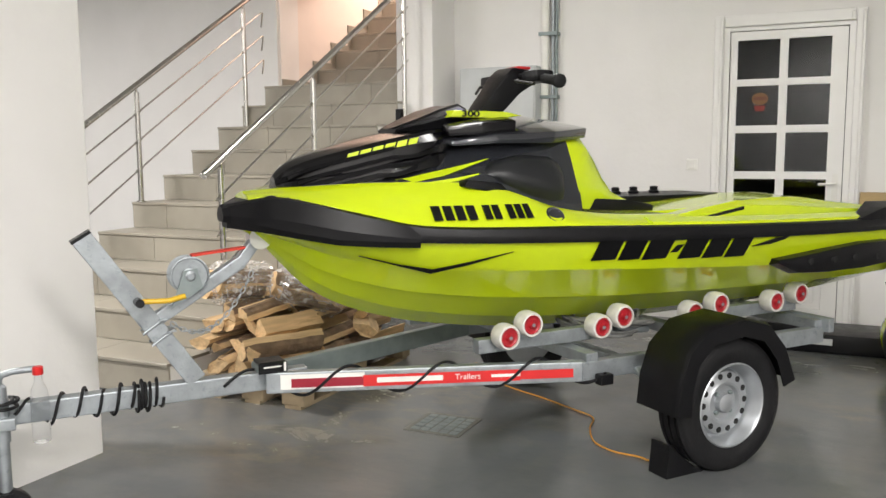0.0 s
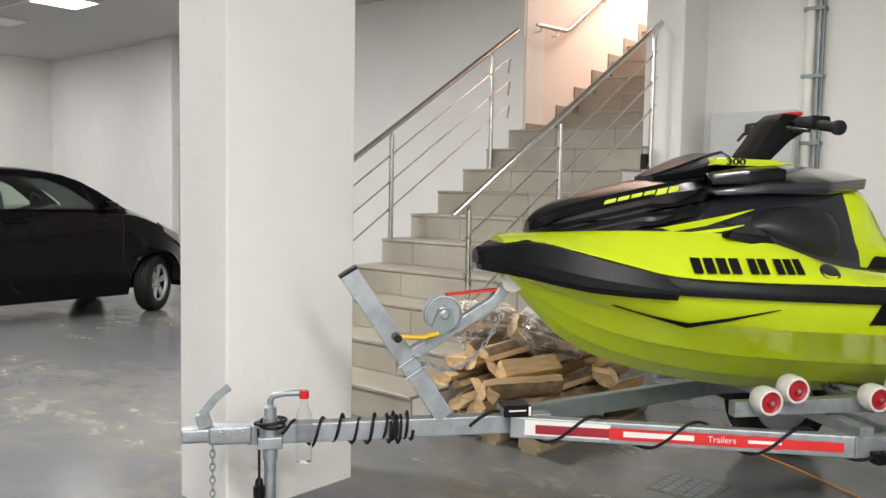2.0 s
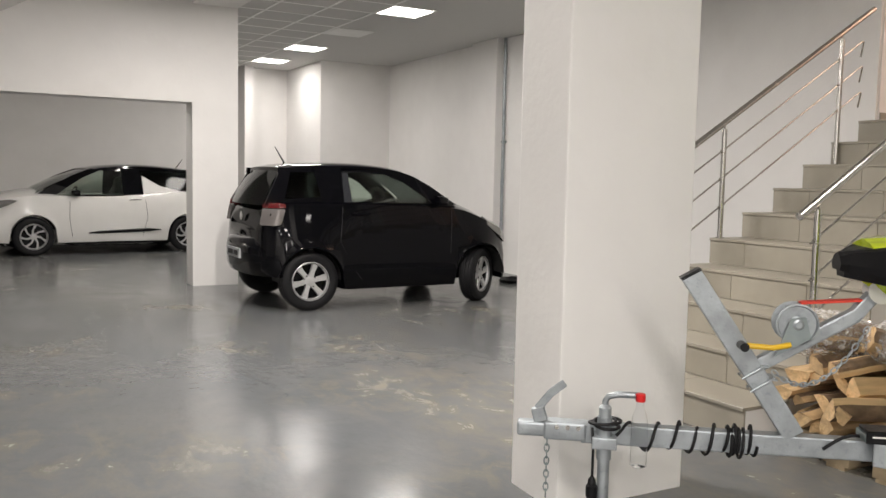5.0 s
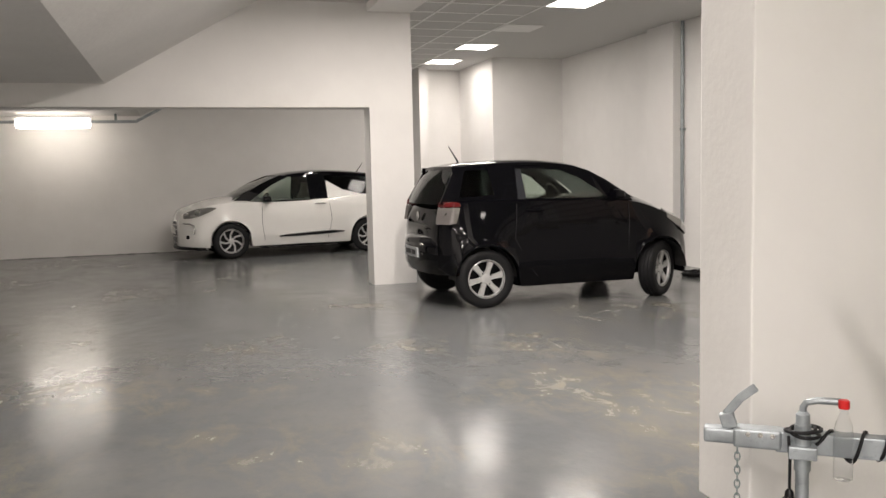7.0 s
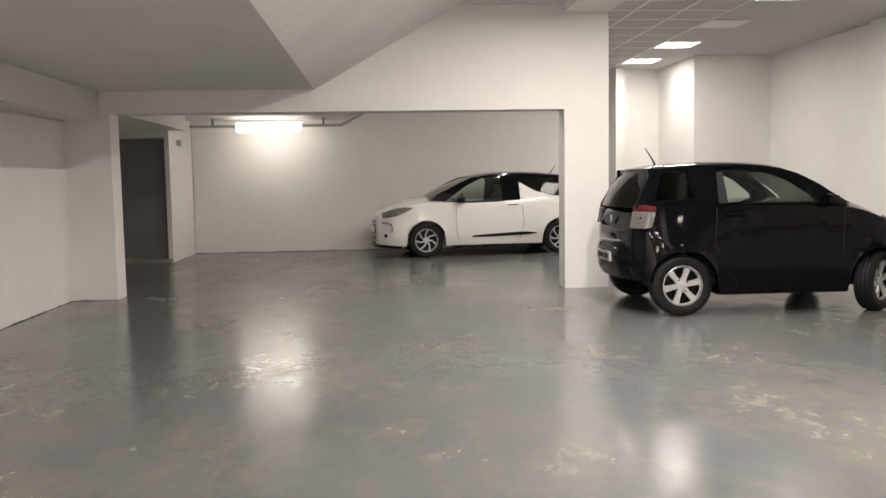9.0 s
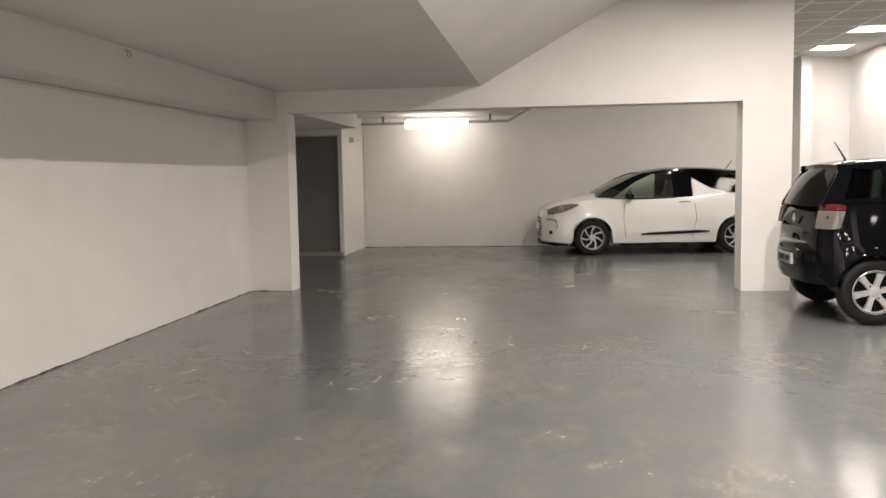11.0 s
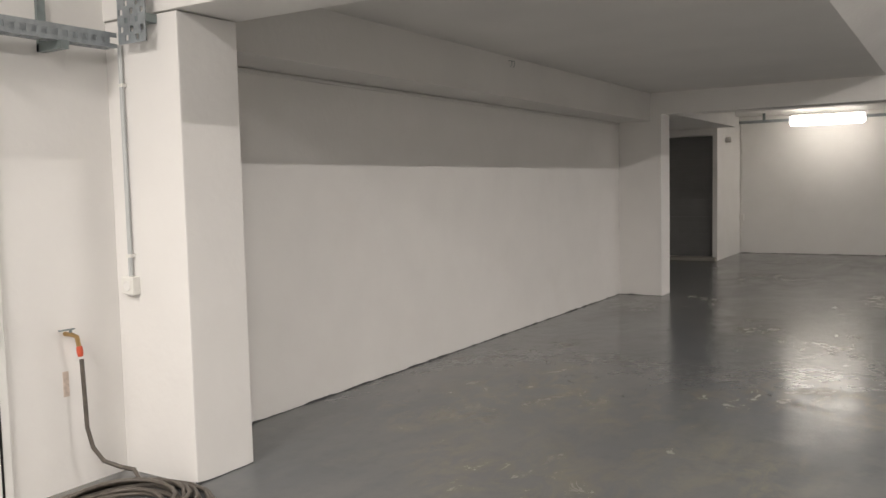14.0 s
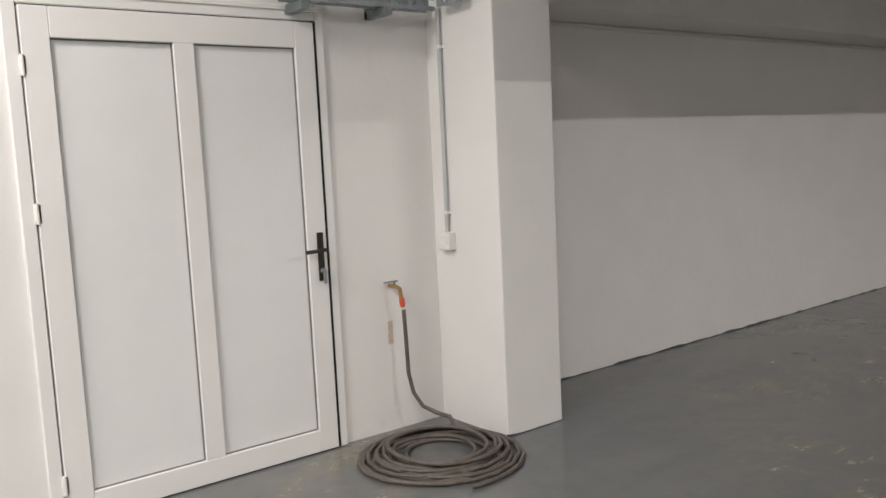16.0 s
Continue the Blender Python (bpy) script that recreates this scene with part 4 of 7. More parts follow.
    bar(bm, (2.985, 0, 0.50), (2.935, 0, 0.565), 0.03, 0.014, (0, 1, 0))
    bar(bm, (2.94, 0, 0.56), (2.885, 0, 0.605), 0.03, 0.014, (0, 1, 0))
    bevelled(bm, 0.003, 1)
    part("coupler_handle", bm, GALV, t)
    for x in (2.83, 2.87, 2.91):
        bm = bmesh.new()
        lathe(bm, [(0.009, 0), (0.009, 0.008)], (x, 0.037, 0.445), (0, 1, 0), 6)
        part("bolt", bm, STEEL, t)
    bm = bmesh.new()
    lathe(bm, [(0.022, 0.13), (0.022, 0.34), (0.027, 0.34), (0.027, 0.50), (0.023, 0.50), (0.023, 0.535), (0.014, 0.545)], (2.735, 0.055, 0), (0, 0, 1), 20)
    jack = part("jockey_stand", bm, GALV, t, "galvanised jockey stand tube", True)
    bm = bmesh.new()
    box(bm, 2.69, 2.78, 0.028, 0.095, 0.385, 0.43)
    bevelled(bm, 0.006)
    part("jack_clamp", bm, GALV, jack)
    bm = bmesh.new()
    tube(bm, [(2.735, 0.055, 0.53), (2.735, 0.055, 0.56), (2.725, 0.06, 0.578), (2.69, 0.065, 0.588), (2.62, 0.07, 0.59)], 0.012, 12)
    part("jack_crank", bm, GALV, jack, "", True)
    bm = bmesh.new()
    lathe(bm, [(0.01, -0.025), (0.075, -0.025), (0.085, -0.012), (0.085, 0.012), (0.075, 0.025), (0.01, 0.025)], (2.735, 0.055, 0.085), (0, 1, 0), 24)
    part("jockey_wheel", bm, BLACK_RUB, jack, "black jockey wheel", True)
    bm = bmesh.new()
    box(bm, 2.712, 2.758, 0.02, 0.03, 0.07, 0.16)
    box(bm, 2.712, 2.758, 0.082, 0.092, 0.07, 0.16)
    part("wheel_fork", bm, BLACK_PL, jack)
    # chain
    for k in range(9):
        bm = bmesh.new()
        ring = [(0.009 * math.cos(a), 0.016 * math.sin(a)) for a in [2 * math.pi * i / 10 for i in range(10)]]
        c = Vector((2.945, 0.03, 0.385 - 0.025 * k))
        pts = [c + (Vector((u, 0, v)) if k % 2 else Vector((0, u, v))) for u, v in ring]
        tube(bm, pts + pts[:1], 0.003, 6, False)
        part("chain_link", bm, DARK_GALV, t, "", True)
    # cable wound round the drawbar with its plug
    bm = bmesh.new()
    pts = []
    for k in range(520):
        s = k / 519
        x = interp([(0, 2.70), (0.6, 2.29), (0.86, 2.245), (1, 2.19)], s)
        a = 2 * math.pi * 11 * s ** 1.5
        pts.append((x, 0.043 * math.cos(a), 0.423 + 0.050 * math.sin(a) - 0.01 * math.sin(a * 0.37)))
    tube(bm, pts, 0.006, 8)
    part("wound_cable", bm, BLACK_RUB, t, "black cable wound round the drawbar", True, 60)
    bm = bmesh.new()
    pts = [(2.735 + 0.05 * math.cos(a) * (1 + 0.2 * math.sin(a * 0.7)), 0.055 + 0.05 * math.sin(a), 0.475 + 0.012 * math.sin(a * 0.5)) for a in [k * 0.35 for k in range(50)]]
    tube(bm, pts, 0.006, 8)
    tube(bm, [(2.78, 0.07, 0.46), (2.775, 0.085, 0.38), (2.775, 0.07, 0.27)], 0.005, 8)
    part("cable_loop", bm, BLACK_RUB, t, "", True, 60)
    bm = bmesh.new()
    lathe(bm, [(0.006, 0), (0.014, 0.01), (0.016, 0.03), (0.022, 0.035), (0.022, 0.075), (0.018, 0.078), (0.018, 0.11), (0.01, 0.112)], (2.775, 0.07, 0.275), (0, 0, -1), 16)
    part("plug", bm, BLACK_PL, t, "black trailer plug", True)
    bm = bmesh.new()
    pts = []
    for k in range(160):
        s = k / 159
        x, y = 1.95 - 1.45 * s, 0.028 + 0.53 * s - 0.03
        w = s * 25
        pts.append((x + 0.012 * math.cos(w), y + 0.034 * math.cos(w), 0.423 + 0.056 * math.sin(w)))
    tube(bm, pts, 0.006, 8)
    part("arm_cable", bm, BLACK_RUB, t, "", True, 60)
    # printed strip on the near arm: red band on white, the writing as plain bars
    a, b = Vector((1.755, 0.0975, 0.425)), Vector((0.62, 0.5115, 0.42))
    d = (b - a).normalized()
    n = Vector((-d.y, d.x, 0)) if d.x < 0 else Vector((d.y, -d.x, 0))
    if n.y < 0:
        n = -n

    def strip(name, s0, s1, z0, z1, off, mat, label=""):
        bm = bmesh.new()
        pts = []
        for o in (off, off + 0.0012):
            for s, z in ((s0, z0), (s1, z0), (s1, z1), (s0, z1)):
                pts.append(a.lerp(b, s) + n * o + Vector((0, 0, z)))
        loft(bm, [pts[:4], pts[4:]])
        return part(name, bm, mat, t, label)
    strip("sticker_base", 0.0, 0.275, -0.026, 0.034, 0.0015, WHITE_PL, "white sticker end with a dark red band")
    strip("sticker_band", 0.035, 0.27, -0.019, 0.017, 0.003, material("dark_red_print", (0.30, 0.012, 0.03), 0.4))
    strip("sticker_field", 0.27, 0.80, -0.024, 0.022, 0.003, RED)
    strip("sticker_band", 0.80, 0.985, -0.020, 0.016, 0.003, RED)
    strip("sticker_word", 0.315, 0.535, -0.010, 0.011, 0.0045, WHITE_PL)
    strip("sticker_word", 0.70, 0.80, -0.006, 0.006, 0.0045, WHITE_PL)
    # label on the clamp where the arms meet, and the safety chain under the winch
    bm = bmesh.new()
    box(bm, 1.73, 1.835, 0.0, 0.095, 0.501, 0.515)
    box(bm, 1.725, 1.84, 0.0915, 0.097, 0.47, 0.512)
    bevelled(bm, 0.002, 1)
    part("clamp_label", bm, BLACK_PL, t, "black label with a white edge")
    bm = bmesh.new()
    box(bm, 1.73, 1.74, 0.0972, 0.099, 0.474, 0.51)
    box(bm, 1.75, 1.82, 0.0972, 0.0985, 0.492, 0.498)
    part("label_bar", bm, WHITE_PL, t)
    for k in range(19):
        u = k / 18
        c = Vector((2.14 - 0.30 * u, 0.03, 0.69 + 0.17 * u - 0.42 * u * (1 - u)))
        dr = Vector((-0.30, 0, 0.17 - 0.42 * (1 - 2 * u))).normalized()
        up = Vector((0, 1, 0)) if k % 2 else dr.cross(Vector((0, 1, 0)))
        pts = [c + dr * 0.015 * math.cos(q) + up * 0.008 * math.sin(q) for q in [2 * math.pi * i / 8 for i in range(8)]]
        bm = bmesh.new()
        tube(bm, pts + pts[:1], 0.0028, 5, False)
        part("safety_chain_link", bm, GALV, t, "", True)
    cu = bpy.data.curves.new("lettering", "FONT")
    cu.body, cu.size, cu.align_x, cu.align_y = "Trailers", 0.034, "CENTER", "CENTER"
    txt = new("lettering", cu)
    me = bpy.data.meshes.new_from_object(txt)
    bpy.data.objects.remove(txt)
    me.materials.append(WHITE_PL)
    txt = new("lettering", me)
    txt.parent = t
    m = Matrix.Identity(4)
    m.col[0][:3], m.col[1][:3], m.col[2][:3] = d, (0, 0, 1), n
    m.translation = a.lerp(b, 0.62) + n * 0.0046
    txt.matrix_basis = m
    bm = bmesh.new()
    box(bm, 1.72, 1.84, -0.02, 0.09, 0.47, 0.50)
    bevelled(bm, 0.008)
    part("arm_clamp", bm, DARK_GALV, t)
    # rear light beam
    steel("light_beam", (-0.87, -0.56, 0.47), (-0.87, 0.56, 0.47), 0.04, 0.07)
    bm = bmesh.new()
    pts = [(0.24 + 0.20 * math.sin(k * 0.42 + 0.3 * math.sin(k * 0.11)), 0.20 + 0.16 * math.cos(k * 0.42) + 0.03 * math.sin(k * 0.9), 0.505 + 0.0045 * (k % 17)) for k in range(190)]
    tube(bm, pts, 0.008, 6)
    part("cable_coil", bm, GREY_RUB, t, "loosely coiled grey cable", True, 60)
    bm = bmesh.new()
    box(bm, 0.48, 0.545, 0.53, 0.575, 0.365, 0.41)
    bevelled(bm, 0.006)
    part("marker_light", bm, BLACK_PL, t, "black side marker light")
    # hull rollers in pairs
    for s in (1, -1):
        for x, z in ((0.90, 0.580), (0.79, 0.622), (0.43, 0.575), (0.31, 0.608), (-0.10, 0.585), (-0.26, 0.612), (-0.63, 0.59), (-0.80, 0.615)):
            r = thing_part("hull_roller", t, (x, s * 0.40, z))
            bm = bmesh.new()
            lathe(bm, [(0.02, -0.035), (0.05, -0.035), (0.054, -0.02), (0.054, 0.02), (0.049, 0.035), (0.041, 0.036), (0.041, 0.026), (0.02, 0.026)], (0, 0, 0), (0, s, 0), 24)
            part("roller_tyre", bm, ROLLER_WHITE, r, "white rubber roller", True)
            bm = bmesh.new()
            lathe(bm, [(0.004, -0.03), (0.0405, -0.03), (0.0405, 0.030), (0.036, 0.032), (0.030, 0.027), (0.018, 0.027), (0.013, 0.033), (0.012, 0.042), (0.004, 0.042)], (0, 0, 0), (0, s, 0), 20)
            part("roller_hub", bm, HUB_RED, r, "dark red plastic hub", True)
            bm = bmesh.new()
            bar(bm, (0, -s * 0.045, -0.005), (0.0, -s * 0.045, 0.535 - z + 0.015), 0.03, 0.012, (0, 1, 0))
            tube(bm, [(0, -s * 0.05, 0), (0, s * 0.045, 0)], 0.008, 8)
            part("roller_arm", bm, GALV, r)
    return t


build_trailer()

# ---- watercraft ----
ZK = [(-1.52, 0.56), (-1.0, 0.51), (0, 0.50), (0.5, 0.515), (0.93, 0.56), (1.33, 0.65), (1.6, 0.78), (1.8, 0.985), (1.9, 1.06)]
ZC = [(-1.52, 0.75), (-0.5, 0.785), (0.6, 0.84), (1.2, 0.87), (1.5, 0.915), (1.7, 0.975), (1.8, 1.02), (1.9, 1.065)]
YC = [(-1.52, 0.50), (0, 0.53), (0.7, 0.50), (1.2, 0.39), (1.5, 0.27), (1.7, 0.14), (1.8, 0.06), (1.9, 0.01)]
YR_ = [(-1.52, 0.55), (-1.2, 0.595), (-0.4, 0.615), (0.3, 0.605), (0.9, 0.55), (1.3, 0.455), (1.6, 0.335), (1.8, 0.19), (1.88, 0.10), (1.93, 0.03)]
ZR = [(-1.52, 0.93), (-0.5, 0.94), (0.7, 0.975), (1.3, 0.995), (1.6, 1.01), (1.93, 1.05)]
ZT = [(-1.52, 0.985), (-0.5, 0.998), (0.7, 1.035), (1.25, 1.052), (1.45, 1.085), (1.65, 1.14), (1.8, 1.165), (1.93, 1.135)]
YD = [(0.1, 0.52), (0.45, 0.50), (0.69, 0.47), (0.88, 0.435), (1.0, 0.40), (1.4, 0.285), (1.7, 0.15), (1.86, 0.03)]
ZD = [(0.1, 1.045), (0.45, 1.06), (0.69, 1.095), (0.88, 1.16), (1.0, 1.195), (1.4, 1.205), (1.7, 1.19), (1.86, 1.175)]


def hull_y(x, z):
    """Half width of the outer skin at height z."""
    zc, zr, zt = smooth_interp(ZC, x), smooth_interp(ZR, x), smooth_interp(ZT, x)
    yc, yr = smooth_interp(YC, x), smooth_interp(YR_, x)
    if z < zc:
        zk = smooth_interp(ZK, x)
        return yc * max(0.3, 0.73 + 0.27 * ((z - zk) / (zc - zk) - 0.6) / 0.4)
    if z <= zr:
        s = max(0, (z - zc) / max(zr - zc, 0.01))
        return yc + (yr - 0.012 - yc) * s ** 0.8
    yd, zd = smooth_interp(YD, max(x, 0.1)), smooth_interp(ZD, max(x, 0.1))
    s = (z - zt) / max(zd - zt, 0.01)
    return yr - 0.012 + (yd - yr + 0.012) * max(0, s)


def mirrored(points):
    return points + [(x, -y, z) for x, y, z in reversed(points)]


def build_watercraft():
    j = thing("personal_watercraft", TRAILER, "acid yellow and black personal watercraft resting on a trailer", "watercraft")

    def add(name, bm, mat, label="", parent=None, angle=35):
        return part(name, bm, mat, parent or j, label, True, angle)

    xs = [-1.52 + 3.42 * k / 60 for k in range(61)]
    bm = bmesh.new()
    rings = []
    for x in xs:
        zk, zc, zr = smooth_interp(ZK, x), smooth_interp(ZC, x), smooth_interp(ZR, x)
        yc, yr = smooth_interp(YC, x), smooth_interp(YR_, x)
        p = [(x, 0.001, zk), (x, yc * 0.33, zk + (zc - zk) * 0.27), (x, yc * 0.36, zk + (zc - zk) * 0.24), (x, yc * 0.70, zk + (zc - zk) * 0.62), (x, yc * 0.73, zk + (zc - zk) * 0.60), (x, yc, zc), (x, yc + 0.012, zc + 0.008)]
        p += [(x, hull_y(x, zc + (zr - zc) * s) + 0.004, zc + (zr - zc) * s) for s in (0.2, 0.5, 0.8)] + [(x, yr - 0.01, zr + 0.01)]
        rings.append(mirrored(p))
    loft(bm, rings)
    hull = add("hull", bm, YELLOW, "glossy acid yellow hull", angle=22)
    # black rub rail that swells into the bow bumper
    bm = bmesh.new()
    rings = []
    for x in [-1.53 + 3.46 * k / 70 for k in range(71)]:
        yr, zr, zt = smooth_interp(YR_, x), smooth_interp(ZR, x), smooth_interp(ZT, x)
        e = 0.012
        rings.append(mirrored([(x, max(yr - 0.06, 0.001), zr - 0.004), (x, yr + e * 0.6, zr - 0.004), (x, yr + e, zr + 0.012), (x, yr + e * 0.9, zr + (zt - zr) * 0.45), (x, yr + e * 0.3, zt - 0.008), (x, max(yr - 0.012, 0.001), zt), (x, max(yr - 0.07, 0.001), zt)]))
    loft(bm, rings)
    add("rub_rail", bm, BLACK_PL, "black rubber rail and bow bumper", angle=30)
    bm = bmesh.new()
    rings = []
    for k in range(25):
        x = 1.31 + 0.635 * k / 24
        yr, zr = smooth_interp(YR_, min(x, 1.93)), smooth_interp(ZR, x)
        zt = interp([(1.31, 1.052), (1.50, 1.10), (1.72, 1.158), (1.80, 1.168), (1.945, 1.125)], x)
        lo = zr - interp([(1.31, 0.022), (1.6, 0.02), (1.85, 0.0), (1.945, -0.02)], x)
        e = interp([(1.31, 0.016), (1.36, 0.026), (1.945, 0.024)], x)
        rings.append(mirrored([(x, max(yr - 0.05, 0.001), lo), (x, yr + e * 0.5, lo), (x, yr + e, lo + 0.022), (x, yr + e * 1.05, lo + (zt - lo) * 0.42), (x, yr + e * 0.15, zt - 0.006), (x, max(yr - 0.03, 0.001), zt + 0.006), (x, max(yr - 0.07, 0.001), zt)]))
    loft(bm, rings)
    add("bow_bumper", bm, BLACK_PL, "angular black bow bumper", angle=14)
    # yellow upper deck from the bow to the footwells
    bm = bmesh.new()
    rings = []
    for x in [0.1 + 1.76 * k / 40 for k in range(41)]:
        yr, zt, yd, zd = smooth_interp(YR_, x), smooth_interp(ZT, x), smooth_interp(YD, x), smooth_interp(ZD, x)
        p = [(x, max(yr - 0.014, 0.002), zt - 0.01), (x, max(yr - 0.02, 0.002), zt + 0.004)]
        p += [(x, yd + (yr - 0.02 - yd) * (1 - s), zt + (zd - zt) * s + 0.006 * math.sin(math.pi * s)) for s in (0.35, 0.7, 0.95)] + [(x, yd - 0.015, zd + 0.008), (x, max(yd - 0.06, 0.001), zd + 0.008)]
        rings.append(mirrored(p))
    loft(bm, rings)
    deck = add("front_deck", bm, YELLOW, "", angle=30)
    # charcoal console fairing
    zp = [(0.5, 1.41), (0.6, 1.415), (0.9, 1.395), (1.1, 1.34), (1.3, 1.275), (1.5, 1.225), (1.68, 1.195)]
    bm = bmesh.new()
    rings = []
    for x in [0.50 + 1.16 * k / 40 for k in range(41)]:
        yd, zd, top = smooth_interp(YD, x) - 0.02, smooth_interp(ZD, x) + 0.006, smooth_interp(zp, x)
        if x < 1.0:
            yd -= 0.10 * (1.0 - x) / 0.5
        top = max(top, zd + 0.02)
        rings.append(mirrored([(x, yd, zd - 0.05), (x, yd, zd + 0.004), (x, yd * 0.95, zd + (top - zd) * 0.22), (x, yd * 0.90, zd + (top - zd) * 0.30), (x, yd * 0.76, zd + (top - zd) * 0.66), (x, yd * 0.66, zd + (top - zd) * 0.88), (x, yd * 0.45, top), (x, 0.001, top + 0.02)]))
    loft(bm, rings)
    console = add("console_fairing", bm, GREY_PL, "charcoal console fairing", angle=24)
    # black hood with stepped louvres
    hz = [(1.06, 1.425), (1.15, 1.412), (1.3, 1.385), (1.5, 1.335), (1.62, 1.30), (1.70, 1.262), (1.735, 1.225)]
    hy = [(1.06, 0.225), (1.15, 0.265), (1.3, 0.265), (1.5, 0.20), (1.62, 0.135), (1.70, 0.08), (1.735, 0.04)]
    bm = bmesh.new()
    rings = []
    for x in [1.06 + 0.675 * k / 30 for k in range(31)]:
        y, z = smooth_interp(hy, x), smooth_interp(hz, x)
        lo = max(z - 0.15, 1.19)
        rings.append(mirrored([(x, y * 0.98, lo), (x, y + 0.016, lo + 0.01), (x, y + 0.010, lo + (z - lo) * 0.36), (x, y - 0.004, lo + (z - lo) * 0.42), (x, y - 0.008, lo + (z - lo) * 0.74), (x, y * 0.80, z - 0.012), (x, y * 0.76, z), (x, y * 0.4, z + 0.012), (x, 0.001, z + 0.016)]))
    loft(bm, rings)
    hood = add("hood", bm, HOOD_PL, "black front hood with louvres", angle=14)
    for k, (off, w, xa, xb) in enumerate(((0.028, 0.012, 1.33, 1.70), (0.062, 0.016, 1.14, 1.67), (0.088, 0.018, 1.18, 1.66), (0.116, 0.020, 1.24, 1.64))):
        for s in (1, -1):
            bm = bmesh.new()
            rings = []
            for i in range(17):
                x = xa + (xb - xa) * i / 16
                dip = 0.014 * math.sin(math.pi * min(1, i / 6)) if k else 0
                y, z = smooth_interp(hy, x) + 0.010 + 0.003 * k, smooth_interp(hz, x) - off - dip
                rings.append([(x, s * (y - 0.03), z), (x, s * (y + 0.006), z + 0.003), (x, s * (y + 0.014), z - w * 0.7), (x, s * (y - 0.03), z - w)])
            loft(bm, rings)
            add("louvre", bm, HOOD_PL, "", hood, 20)
    # emblem on the hood, reduced to plain yellow blocks
    for k in range(6):
        bm = bmesh.new()
        x0 = 1.50 - k * 0.046
        x1 = x0 - 0.038
        ring = []
        for x, dz in ((x0, -0.022), (x1, -0.022), (x1 - 0.008, 0.0), (x0 - 0.008, 0.0)):
            y, z = smooth_interp(hy, x) + 0.002, smooth_interp(hz, x) - 0.012 + dz
            ring.append((x, y, z))
        loft(bm, [ring, [(x, y + 0.003, z) for x, y, z in ring]])
        part("emblem_block", bm, YELLOW, hood)
    # gauge pod and mirrors
    bm = bmesh.new()
    rings = []
    for x, y, z0, z1 in ((0.90, 0.12, 1.44, 1.51), (0.96, 0.165, 1.435, 1.53), (1.05, 0.18, 1.425, 1.505), (1.15, 0.155, 1.415, 1.465), (1.24, 0.09, 1.405, 1.43)):
        rings.append(mirrored([(x, y * 0.9, z0), (x, y * 1.02, z0 + (z1 - z0) * 0.55), (x, y, z0 + (z1 - z0) * 0.7), (x, y * 0.72, z1 - 0.01), (x, y * 0.66, z1), (x, 0.001, z1 - 0.006)]))
    loft(bm, rings)
    pod = add("instrument_pod", bm, BLACK_PL, "black instrument pod", angle=14)
    for s in (1, -1):
        bm = bmesh.new()
        loft(bm, [[(0.80, s * 0.24, 1.43), (0.80, s * 0.315, 1.405), (0.80, s * 0.32, 1.455), (0.80, s * 0.24, 1.475)], [(0.96, s * 0.24, 1.41), (0.96, s * 0.325, 1.395), (0.96, s * 0.325, 1.445), (0.96, s * 0.24, 1.462)],
                  [(1.10, s * 0.23, 1.40), (1.10, s * 0.295, 1.39), (1.10, s * 0.295, 1.425), (1.10, s * 0.23, 1.44)]])
        bevelled(bm, 0.008, 2)
        add("side_pocket", bm, HOOD_PL, "", console)
        # charcoal shroud behind the pod
        bm = bmesh.new()
        loft(bm, [[(0.36, s * 0.02, 1.42), (0.36, s * 0.20, 1.385), (0.36, s * 0.21, 1.43), (0.36, s * 0.02, 1.46)], [(0.6, s * 0.02, 1.43), (0.6, s * 0.30, 1.36), (0.6, s * 0.31, 1.41), (0.6, s * 0.02, 1.49)],
                  [(0.9, s * 0.02, 1.43), (0.9, s * 0.34, 1.36), (0.9, s * 0.34, 1.40), (0.9, s * 0.02, 1.48)], [(1.1, s * 0.02, 1.40), (1.1, s * 0.32, 1.35), (1.1, s * 0.32, 1.37), (1.1, s * 0.02, 1.42)]])
        bevelled(bm, 0.01, 2)
        add("shroud", bm, GREY_PL, "", console)
    bm = bmesh.new()
    slab(bm, [(1.06, 1.468), (0.80, 1.468), (0.70, 1.478), (0.78, 1.494), (1.03, 1.498)], "y", -0.20, 0.212)
    bevelled(bm, 0.004, 1)
    band = add("number_band", bm, YELLOW, "yellow band with the number 300")
    cu = bpy.data.curves.new("figures", "FONT")
    cu.body, cu.size, cu.align_x, cu.align_y, cu.offset = "300", 0.034, "CENTER", "CENTER", 0.0012
    tx = new("figures", cu)
    me = bpy.data.meshes.new_from_object(tx)
    bpy.data.objects.remove(tx)
    me.materials.append(BLACK_PL)
    tx = new("figures", me)
    tx.parent = band
    m = Matrix.Identity(4)
    m.col[0][:3], m.col[1][:3], m.col[2][:3] = (-1.7, 0, 0), (0, 0, 1), (0, 1, 0)
    m.translation = (0.955, 0.2135, 1.483)
    tx.matrix_basis = m
    # steering
    bm = bmesh.new()
    loft(bm, [[(0.74, -0.06, 1.462), (0.86, -0.06, 1.462), (0.86, 0.06, 1.462), (0.74, 0.06, 1.462)], [(0.62, -0.07, 1.582), (0.76, -0.07, 1.582), (0.76, 0.07, 1.582), (0.62, 0.07, 1.582)],
              [(0.52, -0.08, 1.642), (0.70, -0.08, 1.662), (0.70, 0.08, 1.662), (0.52, 0.08, 1.642)], [(0.54, -0.07, 1.682), (0.66, -0.07, 1.697), (0.66, 0.07, 1.697), (0.54, 0.07, 1.682)]])
    bevelled(bm, 0.012, 2)
